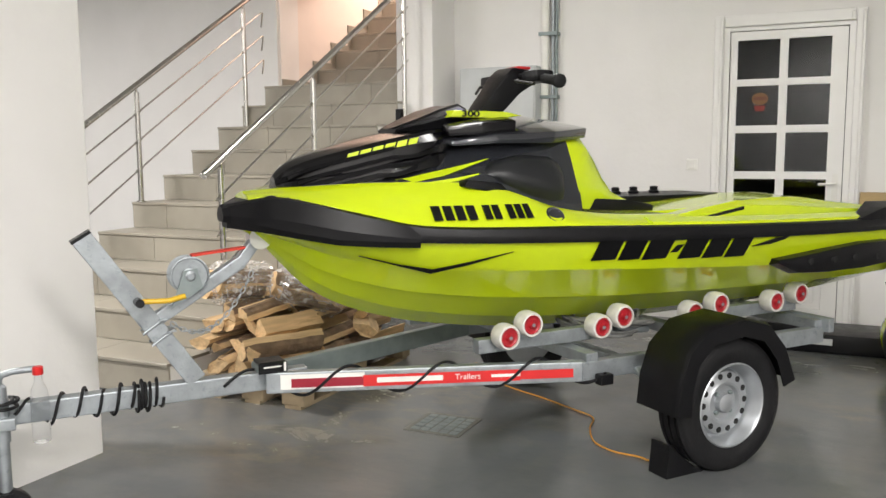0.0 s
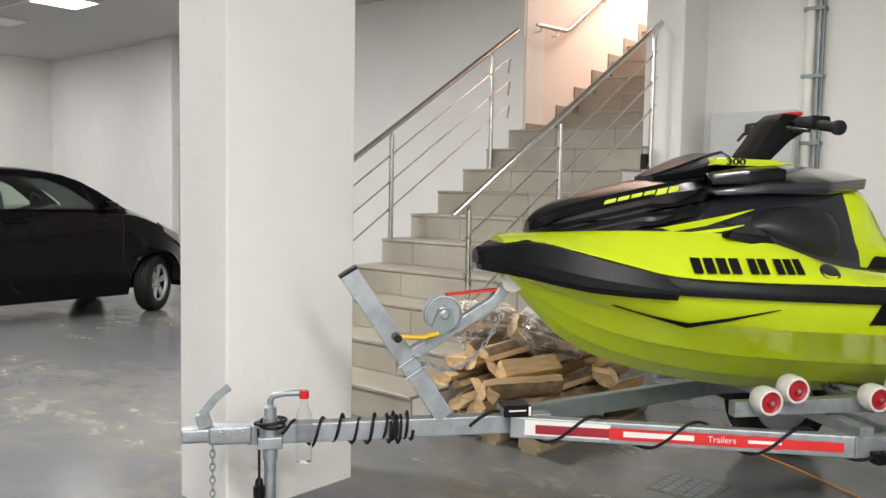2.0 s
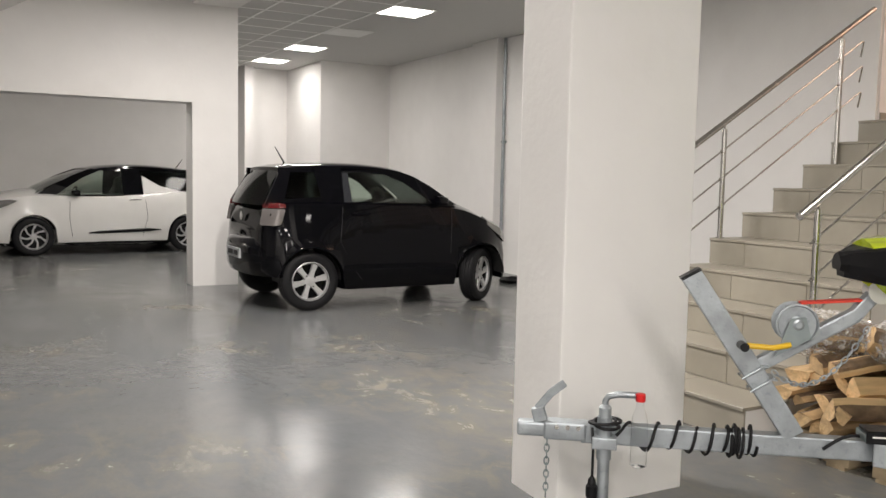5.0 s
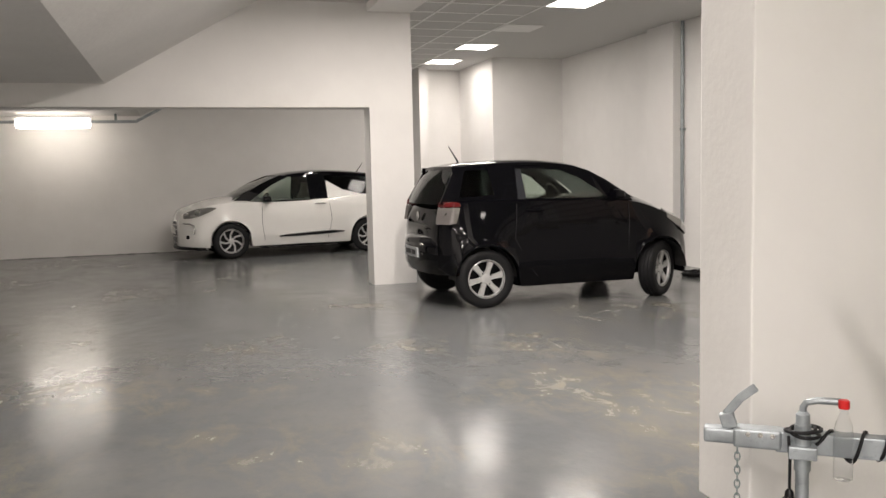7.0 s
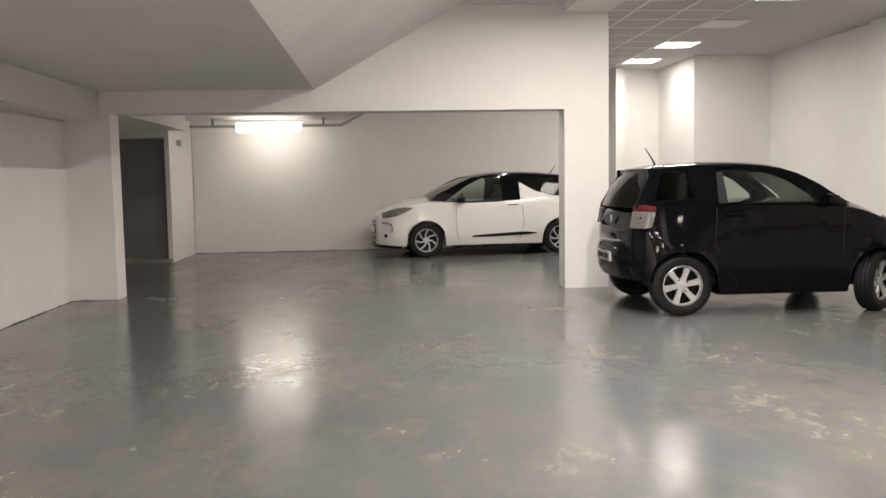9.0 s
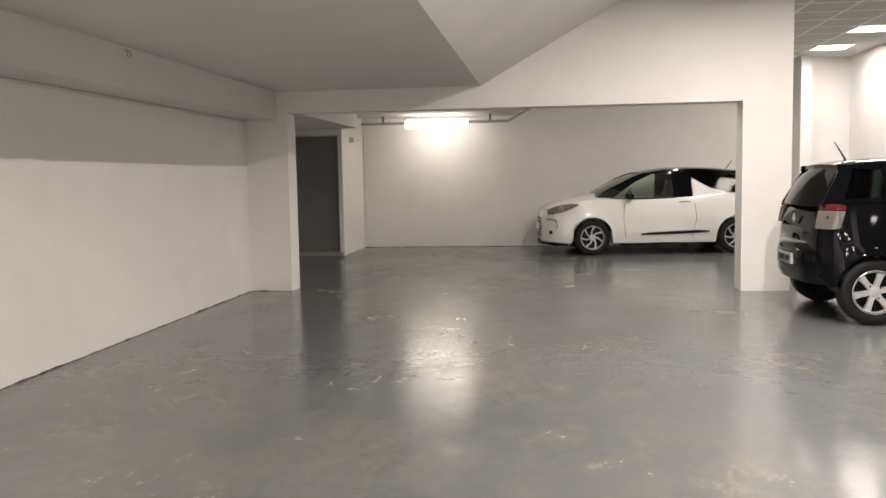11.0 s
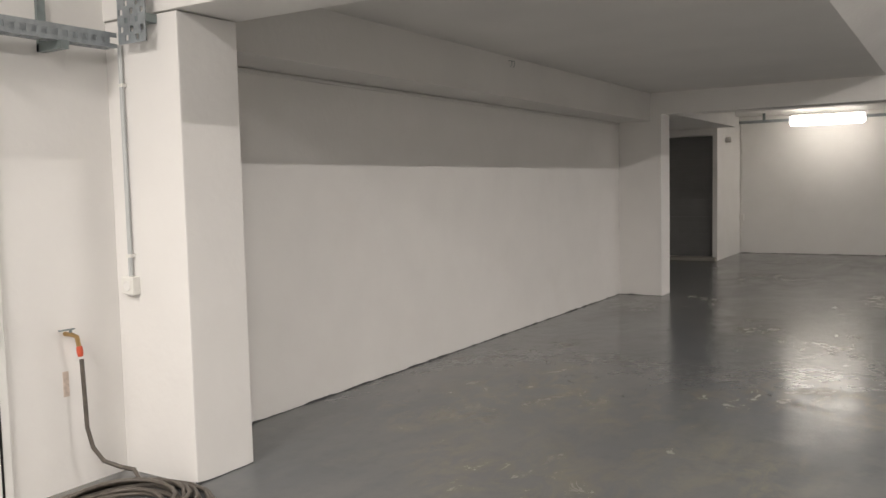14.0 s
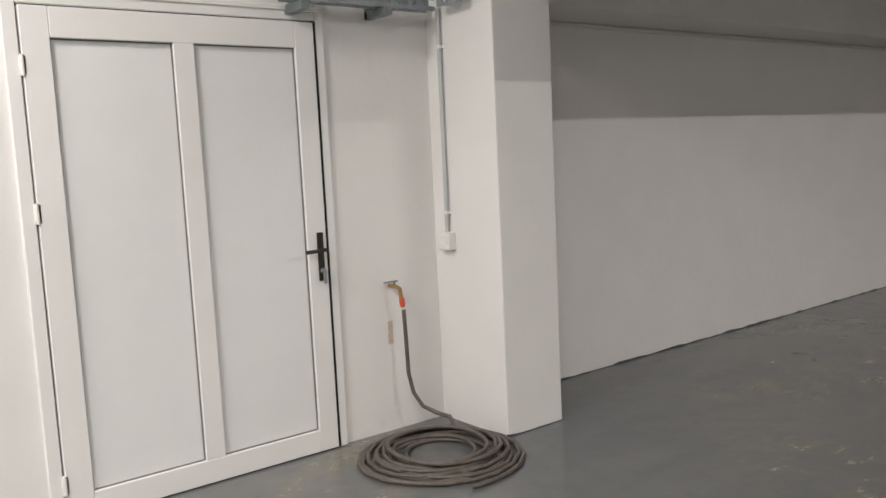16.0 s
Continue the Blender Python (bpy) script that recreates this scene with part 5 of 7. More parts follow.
    steer = add("steering_column", bm, BLACK_PL, "black steering column and pad")
    bm = bmesh.new()
    box(bm, 0.56, 0.63, -0.05, 0.06, 1.690, 1.702)
    bevelled(bm, 0.004, 1)
    add("stop_switch", bm, RED, "red switch", steer)
    # the bar stands a little turned
    for s in (1, -1):
        k = 0.14 * s
        at = lambda x, y, z: (x + k * y, s * y, z - 0.008)
        bm = bmesh.new()
        tube(bm, [at(0.62, 0.06, 1.662), at(0.60, 0.16, 1.657), at(0.585, 0.26, 1.642), at(0.57, 0.36, 1.627)], 0.014, 12)
        add("handlebar", bm, BLACK_PL, "", steer)
        bm = bmesh.new()
        tube(bm, [at(0.583, 0.255, 1.642), at(0.57, 0.35, 1.626)], 0.021, 14)
        lathe(bm, [(0.021, 0), (0.029, 0.004), (0.029, 0.022), (0.018, 0.028)], at(0.57, 0.35, 1.626), (-0.2 + 2 * k, s, -0.1), 16)
        add("grip", bm, BLACK_RUB, "", steer)
        bm = bmesh.new()
        tube(bm, [at(0.66, 0.14, 1.642), at(0.70, 0.20, 1.632), at(0.67, 0.32, 1.612)], 0.007, 8)
        add("lever", bm, BLACK_PL, "", steer)
        bm = bmesh.new()
        box(bm, 0.56, 0.65, min(s * 0.12, s * 0.24), max(s * 0.12, s * 0.24), 1.622, 1.674)
        bevelled(bm, 0.014, 2)
        add("switch_pod", bm, BLACK_PL, "", steer)
    # knee pads and the yellow saddle
    for s in (1, -1):
        bm = bmesh.new()
        rings = []
        for x, y, z0, z1 in ((0.96, 0.36, 1.22, 1.27), (0.9, 0.395, 1.185, 1.295), (0.78, 0.405, 1.14, 1.315), (0.66, 0.40, 1.11, 1.305), (0.60, 0.385, 1.10, 1.275), (0.57, 0.34, 1.12, 1.23)):
            rings.append([(x, s * (y - 0.12), z0), (x, s * (y - 0.02), z0 + 0.01), (x, s * y, z0 + (z1 - z0) * 0.35), (x, s * (y - 0.015), z0 + (z1 - z0) * 0.75), (x, s * (y - 0.05), z1), (x, s * (y - 0.12), z1)])
        loft(bm, rings)
        bmesh.ops.subdivide_edges(bm, edges=list(bm.edges), cuts=1, use_grid_fill=True, smooth=0.6)
        add("knee_pad", bm, KNEE_PAD, "charcoal padded knee rest", angle=60)
        bm = bmesh.new()
        slab(bm, [(1.10, 1.196), (0.96, 1.165), (0.90, 1.175), (0.93, 1.205), (1.08, 1.222)], "y", min(s * 0.34, s * 0.418), max(s * 0.34, s * 0.418))
        bevelled(bm, 0.008, 2)
        add("air_intake", bm, BLACK_PL, "black air intake", console)
    bm = bmesh.new()
    rings = []
    for x, y, z0, z1 in ((0.66, 0.20, 1.12, 1.30), (0.58, 0.235, 1.10, 1.375), (0.48, 0.245, 1.08, 1.40), (0.38, 0.235, 1.07, 1.39), (0.32, 0.215, 1.065, 1.32), (0.26, 0.20, 1.06, 1.225), (0.19, 0.185, 1.055, 1.15), (0.10, 0.18, 1.055, 1.105), (0.02, 0.16, 1.055, 1.085)):
        rings.append(mirrored([(x, y, z0), (x, y + 0.02, z0 + (z1 - z0) * 0.4), (x, y - 0.005, z0 + (z1 - z0) * 0.85), (x, y - 0.06, z1), (x, 0.001, z1 + 0.004)]))
    loft(bm, rings)
    bmesh.ops.subdivide_edges(bm, edges=list(bm.edges), cuts=1, use_grid_fill=True, smooth=0.5)
    seat = add("saddle", bm, YELLOW, "yellow saddle with a black base", angle=45)
    bm = bmesh.new()
    slab(bm, [(0.60, 1.06), (-0.02, 1.03), (-0.02, 1.075), (0.12, 1.10), (0.56, 1.135)], "y", -0.225, 0.225)
    bevelled(bm, 0.01, 2)
    add("saddle_base", bm, BLACK_PL, "", seat)
    bm = bmesh.new()
    rings = []
    for x, z in ((0.40, 1.405), (0.33, 1.365), (0.28, 1.28), (0.24, 1.20), (0.2, 1.155)):
        rings.append([(x, -0.12, z - 0.02), (x, 0.12, z - 0.02), (x - 0.004, 0.10, z + 0.014), (x - 0.004, -0.10, z + 0.014)])
    loft(bm, rings)
    add("saddle_back_pad", bm, BLACK_PL, "", seat)
    # rear deck: gunwales, footwells, centre hump and pad
    bm = bmesh.new()
    rings = []
    for x in [0.30 - 1.80 * k / 30 for k in range(31)]:
        yr, zt = smooth_interp(YR_, x), smooth_interp(ZT, x)
        hump = smooth_interp([(-1.5, 1.02), (-1.2, 1.05), (-0.9, 1.085), (-0.5, 1.075), (-0.1, 1.05), (0.3, 1.05)], x)
        rings.append(mirrored([(x, yr - 0.012, zt - 0.01), (x, yr - 0.02, zt + 0.012), (x, yr - 0.07, zt + 0.03), (x, yr - 0.10, zt + 0.025), (x, yr - 0.13, zt - 0.035), (x, 0.33, zt - 0.045), (x, 0.29, hump - 0.02), (x, 0.26, hump), (x, 0.001, hump + 0.012)]))
    loft(bm, rings)
    rear = add("rear_deck", bm, YELLOW, "yellow rear deck with footwells", angle=28)
    bm = bmesh.new()
    slab(bm, [(-0.05, -0.36), (-0.05, -0.05), (-0.55, 0.0), (-0.72, -0.06), (-0.72, -0.33), (-0.55, -0.40)], "z", 1.05, 1.098)
    bevelled(bm, 0.006, 1)
    pad = add("rear_pad", bm, BLACK_PL, "black rear platform pad", rear)
    for x, y in ((-0.17, -0.24), (-0.29, -0.24), (-0.43, -0.24)):
        bm = bmesh.new()
        lathe(bm, [(0.028, 0), (0.03, 0.012), (0.02, 0.018), (0.022, 0.034), (0.012, 0.038)], (x, y, 1.097), (0, 0, 1), 16)
        add("knob", bm, BLACK_PL, "", pad)
    for s in (1, -1):
        bm = bmesh.new()
        loft(bm, [[(x, s * (0.50 - d), z - 0.07), (x, s * (0.49 - d), z - 0.02), (x, s * (0.45 - d), z), (x, s * (0.36 - d), z - 0.004), (x, s * (0.30 - d), z - 0.07)] for x, d, z in ((0.02, 0.03, 1.04), (-0.15, 0.02, 1.07), (-0.32, 0.01, 1.095), (-0.6, 0.0, 1.085), (-0.9, 0.01, 1.06), (-1.2, 0.02, 1.045))])
        fair = add("rear_fairing", bm, YELLOW, "", rear, 25)
        bm = bmesh.new()
        loft(bm, [[(x, s * (0.4905 - d), z), (x, s * (0.489 - d), z + w), (x, s * (0.494 - d), z + w), (x, s * (0.4955 - d), z)] for x, d, z, w in ((0.0, 0.028, 1.012, 0.002), (-0.16, 0.018, 1.03, 0.012), (-0.33, 0.009, 1.055, 0.016))])
        add("dark_streak", bm, BLACK_PL, "", fair)
        bm = bmesh.new()
        loft(bm, [[(-0.98, s * 0.595, 0.985), (-0.98, s * 0.60, 0.99), (-0.98, s * 0.56, 1.0)], [(-1.15, s * 0.60, 0.98), (-1.15, s * 0.605, 1.04), (-1.15, s * 0.50, 1.065)], [(-1.535, s * 0.56, 0.96), (-1.535, s * 0.565, 1.03), (-1.535, s * 0.46, 1.055)]])
        add("stern_corner", bm, BLACK_PL, "black stern corner trim", rear)
        # sponson
        bm = bmesh.new()
        loft(bm, [[(x, s * (0.56 - d), z0), (x, s * (0.615 - d), z0 + 0.01), (x, s * (0.625 - d), (z0 + z1) / 2), (x, s * (0.615 - d), z1 - 0.01), (x, s * (0.50 - d), z1)]
                  for x, d, z0, z1 in ((-0.44, 0.02, 0.80, 0.835), (-0.55, 0.0, 0.752, 0.845), (-0.75, 0.0, 0.742, 0.865), (-1.0, 0.0, 0.745, 0.885), (-1.2, 0.0, 0.76, 0.885), (-1.33, 0.03, 0.79, 0.86))])
        spo = add("sponson", bm, BLACK_PL, "black stabiliser sponson", angle=28)
        for x in (-0.62, -0.78, -0.93, -1.1):
            bm = bmesh.new()
            lathe(bm, [(0.018, 0), (0.015, 0.006), (0.006, 0.006)], (x, s * 0.624, 0.81), (0, s, 0), 12)
            add("bolt_recess", bm, DARK_GAP, "", spo)
    # flat prints on the near skin
    def ribbon(name, top, bottom, mat, lift=0.013):
        bm = bmesh.new()
        rings = []
        for (x, z), (x2, z2) in zip(top, bottom):
            y, y2 = hull_y(x, z) + lift, hull_y(x2, z2) + lift
            rings.append([(x, y - 0.004, z), (x2, y2 - 0.004, z2), (x2, y2, z2), (x, y, z)])
        loft(bm, rings)
        part(name, bm, mat, hull)
    ribbon("flash_mark", [(1.50, 0.942), (1.36, 0.905), (1.23, 0.880), (1.10, 0.908), (0.94, 0.945)], [(1.50, 0.938), (1.36, 0.897), (1.23, 0.860), (1.10, 0.895), (0.94, 0.942)], BLACK_PL)
    ribbon("flash_mark", [(-0.27, 0.902), (-0.40, 0.93), (-0.50, 0.942)], [(-0.27, 0.899), (-0.38, 0.905), (-0.46, 0.921)], BLACK_PL)
    # maker's emblem as slanted black blocks
    for k, (w, cut) in enumerate(((0.118, 0), (0.108, 0), (0.128, 1), (0.04, 2), (0.125, 1), (0.118, 0), (0.12, 0))):
        x0 = 0.575 - sum((0.118, 0.108, 0.128, 0.04, 0.125, 0.118, 0.12)[:k]) - 0.012 * k
        zc = 0.932 - 0.032 * (0.575 - x0) / 0.8
        h = 0.046 if cut < 2 else 0.016
        n = 3
        ribbon("emblem_block", [(x0 - 0.012 - (w - 0.004) * i / n, zc + h) for i in range(n + 1)], [(x0 + 0.014 - (w - 0.004) * i / n, zc - h) for i in range(n + 1)], BLACK_PL)
    # registration, as plain bars
    marks = [(1.245 - 0.045 * i, 1.212 - 0.045 * i) for i in range(4)] + [(1.045 - 0.037 * i, 1.017 - 0.037 * i) for i in range(2)] + [(0.95 - 0.038 * i, 0.922 - 0.038 * i) for i in range(3)]
    for x0, x1 in marks:
        ribbon("registration_bar", [(x0 + (x1 - x0) * i / 4, 1.125) for i in range(5)], [(x0 + (x1 - x0) * i / 4, 1.072) for i in range(5)], BLACK_PL)
    bm = bmesh.new()
    y = hull_y(0.735, 1.085)
    lathe(bm, [(0.004, 0), (0.04, 0), (0.04, 0.006), (0.034, 0.008), (0.03, 0.005), (0.004, 0.007)], (0.735, y + 0.012, 1.074), (0, 1, 0.95), 24)
    part("round_badge", bm, GREY_PL, hull, "round chrome and black badge", True)
    for x0, x1, m in ((-1.20, -1.36, WHITE_PL), (-1.38, -1.44, RED)):
        bm = bmesh.new()
        yy = 0.606
        loft(bm, [[(x0, yy, 1.0), (x1, yy, 0.998), (x1, yy, 1.024), (x0, yy, 1.026)], [(x0, yy + 0.002, 1.0), (x1, yy + 0.002, 0.998), (x1, yy + 0.002, 1.024), (x0, yy + 0.002, 1.026)]])
        part("model_bar", bm, m, rear)
    # forked yellow flash on the console's flank
    for pts in (((1.42, 1.200, 1.206), (1.28, 1.210, 1.230), (1.14, 1.236, 1.258), (1.04, 1.266, 1.278), (0.93, 1.300, 1.302)),
                ((1.30, 1.194, 1.200), (1.18, 1.202, 1.216), (1.08, 1.218, 1.230), (1.00, 1.240, 1.244))):
        bm = bmesh.new()
        rings = []
        for x, z0, z1 in pts:
            yd, zd, top = smooth_interp(YD, x) - 0.02 - (0.2 * (1.0 - x) if x < 1.0 else 0), smooth_interp(ZD, x) + 0.006, max(smooth_interp(zp, x), smooth_interp(ZD, x) + 0.026)
            side = lambda z: yd * interp([(0, 1.0), (0.22, 0.95), (0.30, 0.90), (0.66, 0.76), (0.88, 0.66)], (z - zd) / (top - zd))
            rings.append([(x, side(z0) + 0.006, z0), (x, side(z1) + 0.006, z1), (x, side(z1) - 0.03, z1), (x, side(z0) - 0.03, z0)])
        loft(bm, rings)
        part("yellow_flash", bm, YELLOW, console)
    return j


build_watercraft()

# ---- wheel chock and rope ----
chock = thing("wheel_chock", TRAILER @ pose(0.345, 0.715, 0), "black plastic wedge chock against a trailer tyre", "wheel chock")
bm = bmesh.new()
slab(bm, [(0.02, 0.0), (-0.19, 0.0), (-0.12, 0.03), (-0.05, 0.085), (-0.01, 0.14), (0.008, 0.14)], "y", -0.05, 0.06)
bevelled(bm, 0.005, 2)
part("wedge", bm, BLACK_PL, chock)
rope = thing("orange_cord", pose(0, 0, 0), "thin orange cord lying on the floor by a chock", "cord")
bm = bmesh.new()
ctrl = [(4.6, 2.25), (4.243, 1.953), (4.05, 1.62), (3.93, 1.42), (3.84, 1.31), (3.68, 1.27), (3.50, 1.21), (3.42, 1.10), (3.40, 1.0), (3.37, 0.935)]
way = [(i, p) for i, p in enumerate(ctrl)]
xs_, ys_ = [(i, p[0]) for i, p in way], [(i, p[1]) for i, p in way]
pts = [(smooth_interp(xs_, k / 8), smooth_interp(ys_, k / 8) + 0.006 * math.sin(k * 0.35), 0.006) for k in range(8 * (len(ctrl) - 1) + 1)]
tube(bm, pts, 0.004, 6)
part("cord_line", bm, material("orange_rope", (0.62, 0.27, 0.03), 0.8), rope, "", True, 60)


# ---- cars ----
CAR_BLACK = material("black_car_paint", (0.002, 0.002, 0.003), 0.05, var=0.05, spec=0.22)
CAR_WHITE = material("white_car_paint", (0.78, 0.77, 0.74), 0.18, var=0.015, coat=0.8)
CAR_GLASS = glass("tinted_car_glass", (0.74, 0.82, 0.76))
DARK_GLASS = glass("dark_privacy_glass", (0.035, 0.045, 0.042), 0.02, 0.35)
SCREEN_GLASS = glass("windscreen_glass", (0.20, 0.235, 0.225), 0.02, 0.6)
CHROME = material("chrome_trim", (0.75, 0.75, 0.74), 0.12, 1.0, var=0.02)
LAMP_RED = material("red_tail_lens", (0.085, 0.006, 0.007), 0.1, coat=1.0)
LAMP_CLEAR = material("clear_lamp_lens", (0.26, 0.255, 0.245), 0.1, 0.5, coat=1.0)
LAMP_SMOKED = material("smoked_lamp_lens", (0.17, 0.155, 0.15), 0.1, 0.3, coat=1.0)
TRIM = material("dark_interior_trim", (0.05, 0.048, 0.045), 0.7, var=0.1)
BEIGE_TRIM = material("grey_interior_trim", (0.22, 0.21, 0.19), 0.8, var=0.1)


def spoked_rim(spokes, width, mat, twist=0.0, pair=0.0):
    def build(w, rim_r, h, side):
        bm = bmesh.new()
        lathe(bm, [(rim_r * 0.99, -h * 0.7), (rim_r * 1.02, h * 0.84), (rim_r * 0.97, h * 0.9), (rim_r * 0.93, h * 0.7), (rim_r * 0.90, -h * 0.2), (rim_r * 0.2, -h * 0.25), (0.004, -h * 0.25)], (0, 0, 0), (0, side, 0), 44)
        part("rim", bm, BLACK_PL, w, "", True, 40)
        bm = bmesh.new()
        lathe(bm, [(rim_r * 0.90, h * 0.6), (rim_r * 0.99, h * 0.8), (rim_r * 1.03, h * 0.88), (rim_r * 0.99, h * 0.93), (rim_r * 0.92, h * 0.72), (rim_r * 0.90, h * 0.6)], (0, 0, 0), (0, side, 0), 44, False)
        part("rim_lip", bm, mat, w, "", True, 50)
        for k in range(spokes):
            a = 2 * math.pi * k / spokes + 0.2
            for off in ((-pair, pair) if pair else (0,)):
                bm = bmesh.new()
                rings = []
                for r, wd, dep in ((0.16, width * 0.9, 0.55), (0.5, width * 0.75, 0.62), (0.93, width, 0.66)):
                    b = a + twist * r + off * (r - 0.1)
                    u, t = Vector((math.cos(b), 0, math.sin(b))), Vector((-math.sin(b), 0, math.cos(b)))
                    c = u * rim_r * r
                    y0, y1 = side * h * (dep - 0.25), side * h * dep
                    rings.append([c + t * wd + Vector((0, y0, 0)), c - t * wd + Vector((0, y0, 0)), c - t * wd * 0.8 + Vector((0, y1, 0)), c + t * wd * 0.8 + Vector((0, y1, 0))])
                loft(bm, rings)
                part("spoke", bm, mat, w, "", True)
        bm = bmesh.new()
        lathe(bm, [(rim_r * 0.24, h * 0.2), (rim_r * 0.23, h * 0.6), (rim_r * 0.12, h * 0.68), (0.004, h * 0.68)], (0, 0, 0), (0, side, 0), 20)
        part("hub_cap", bm, mat, w, "", True)
        for k in range(4):
            a = 2 * math.pi * k / 4 + 0.6
            bm = bmesh.new()
            lathe(bm, [(0.008, 0), (0.008, 0.006)], (rim_r * 0.33 * math.cos(a), side * h * 0.6, rim_r * 0.33 * math.sin(a)), (0, side, 0), 8)
            part("wheel_nut", bm, DARK_GAP, w)
    return build


def build_car(m, spec, label):
    c = thing("car", m, label, "car")
    paint, roof_paint = spec["paint"], spec["roof_paint"]
    W, SH, TOPZ, SILL = spec["w"], spec["shoulder"], spec["top"], spec["sill"]
    wheels, arch = spec["wheels"], spec["arch"]
    x0, x1 = spec["x"]
    n = int((x1 - x0) / 0.028)

    def low(x):
        z = interp(SILL, x)
        for wx in wheels:
            d = abs(x - wx)
            if d < arch:
                z = max(z, 0.30 + math.sqrt(arch * arch - d * d))
        return z

    bm = bmesh.new()
    rings = []
    for k in range(n + 1):
        x = x0 + (x1 - x0) * k / n
        w, zs, zt, zl = smooth_interp(W, x), smooth_interp(SH, x), smooth_interp(TOPZ, x), low(x)
        base = min(interp(SILL, x), zs - 0.05)
        zl = min(zl, zs - 0.03)
        fl = 0.014 if zl > base + 0.05 else 0.0
        swell = spec.get("swell", 0.0) * max(max(0.0, 1 - ((x - wx) / 0.56) ** 2) for wx in wheels)
        mid = [zl + 0.02, max(zl + 0.035, base + (zs - base) * 0.30), max(zl + 0.05, base + (zs - base) * 0.55), max(zl + 0.065, base + (zs - base) * 0.80)]
        rings.append(mirrored([(x, 0.001, base + 0.03), (x, max(w - 0.27, 0.002), base + 0.03), (x, max(w - 0.265, 0.003), zl), (x, w - 0.03, zl), (x, w - 0.008 + fl + swell, zl + 0.006),
                               (x, w + fl * 0.8 + swell, mid[0]), (x, w + 0.004 + swell * 0.95, mid[1]), (x, w + 0.002 + swell * 0.7, mid[2]), (x, w - 0.018 + swell * 0.15, mid[3]), (x, w - 0.05, zs - 0.012), (x, w - 0.09, zs),
                               (x, w * 0.6, zs + (zt - zs) * 0.75), (x, 0.001, zt)]))
    loft(bm, rings)
    body = part("body", bm, paint, c, spec["body_label"], True, 40)
    for wx in wheels:
        for s in (1, -1):
            bm = bmesh.new()
            w = smooth_interp(W, wx)
            y0, y1 = (w - 0.262, w - 0.03) if s > 0 else (-w + 0.03, -w + 0.262)
            pr = [(wx + (arch - 0.004) * math.cos(a), 0.30 + (arch - 0.004) * math.sin(a)) for a in [math.pi * i / 16 for i in range(17)]]
            loft(bm, [[(x, y0, z), (x, y1, z)] for x, z in pr], closed=False)
            part("wheel_liner", bm, DARK_GAP, body)

    # greenhouse
    zb, wb, wr = spec["belt"], spec["belt_w"], spec["roof_w"]
    roof = spec["roof"]
    ztop = max(z for _, z in roof)

    def side_y(x, z):
        s = max(0.0, (z - zb) / (ztop - zb))
        return interp(wb, x) - (interp(wb, x) - interp(wr, x)) * s ** 1.3

    bm = bmesh.new()
    rings = []
    rx0, rx1 = roof[0][0], roof[-1][0]
    for k in range(25):
        x = rx0 + (rx1 - rx0) * k / 24
        z = smooth_interp(roof, x)
        y = side_y(x, z - 0.03)
        rings.append(mirrored([(x, 0.001, z - 0.03), (x, y - 0.05, z - 0.055), (x, y, z - 0.05), (x, y - 0.012, z - 0.02), (x, y - 0.09, z - 0.002), (x, y * 0.5, z + 0.012), (x, 0.001, z + 0.016)]))
    loft(bm, rings)
    part("roof", bm, roof_paint, c, "", True, 40)

    def plate(name, pts, mat, lift, thick, parent, label=""):
        for s in (1, -1):
            bm = bmesh.new()
            ring = [(x, s * (side_y(x, z) + lift), z) for x, z in pts]
            loft(bm, [ring, [(x, y - s * thick, z) for x, y, z in ring]])
            part(name, bm, mat, parent, label)
    for pts, mat in spec["pillars"]:
        plate("pillar", pts, mat, 0.0, 0.035, c)
    for pts, mat in spec["windows"]:
        plate("side_window", pts, mat, -0.008, 0.005, c, "tinted side window")
    for pts, mat in spec.get("fins", []):
        plate("fin", pts, mat, 0.006, 0.045, c, "body-coloured fin behind the door")
    for name, quad, mat in spec["screens"]:
        (xa, ya, za), (xb, yb, zb2) = quad
        bm = bmesh.new()
        rings = []
        for s in (0, 0.33, 0.66, 1):
            x, y, z = xa + (xb - xa) * s, ya + (yb - ya) * s, za + (zb2 - za) * s
            bow = spec.get("bow", 0.05) * (1 if xa > 0 else -1)
            z += 0.032 * math.sin(math.pi * s)
            row = [(x + bow * (1 - t * t), y * t, z) for t in (-1, -0.6, -0.2, 0.2, 0.6, 1)]
            rings.append(row + [(px - 0.006 * (1 if xa > 0 else -1), py, pz - 0.004) for px, py, pz in reversed(row)])
        loft(bm, rings)
        part(name, bm, mat, c, "", True, 50)
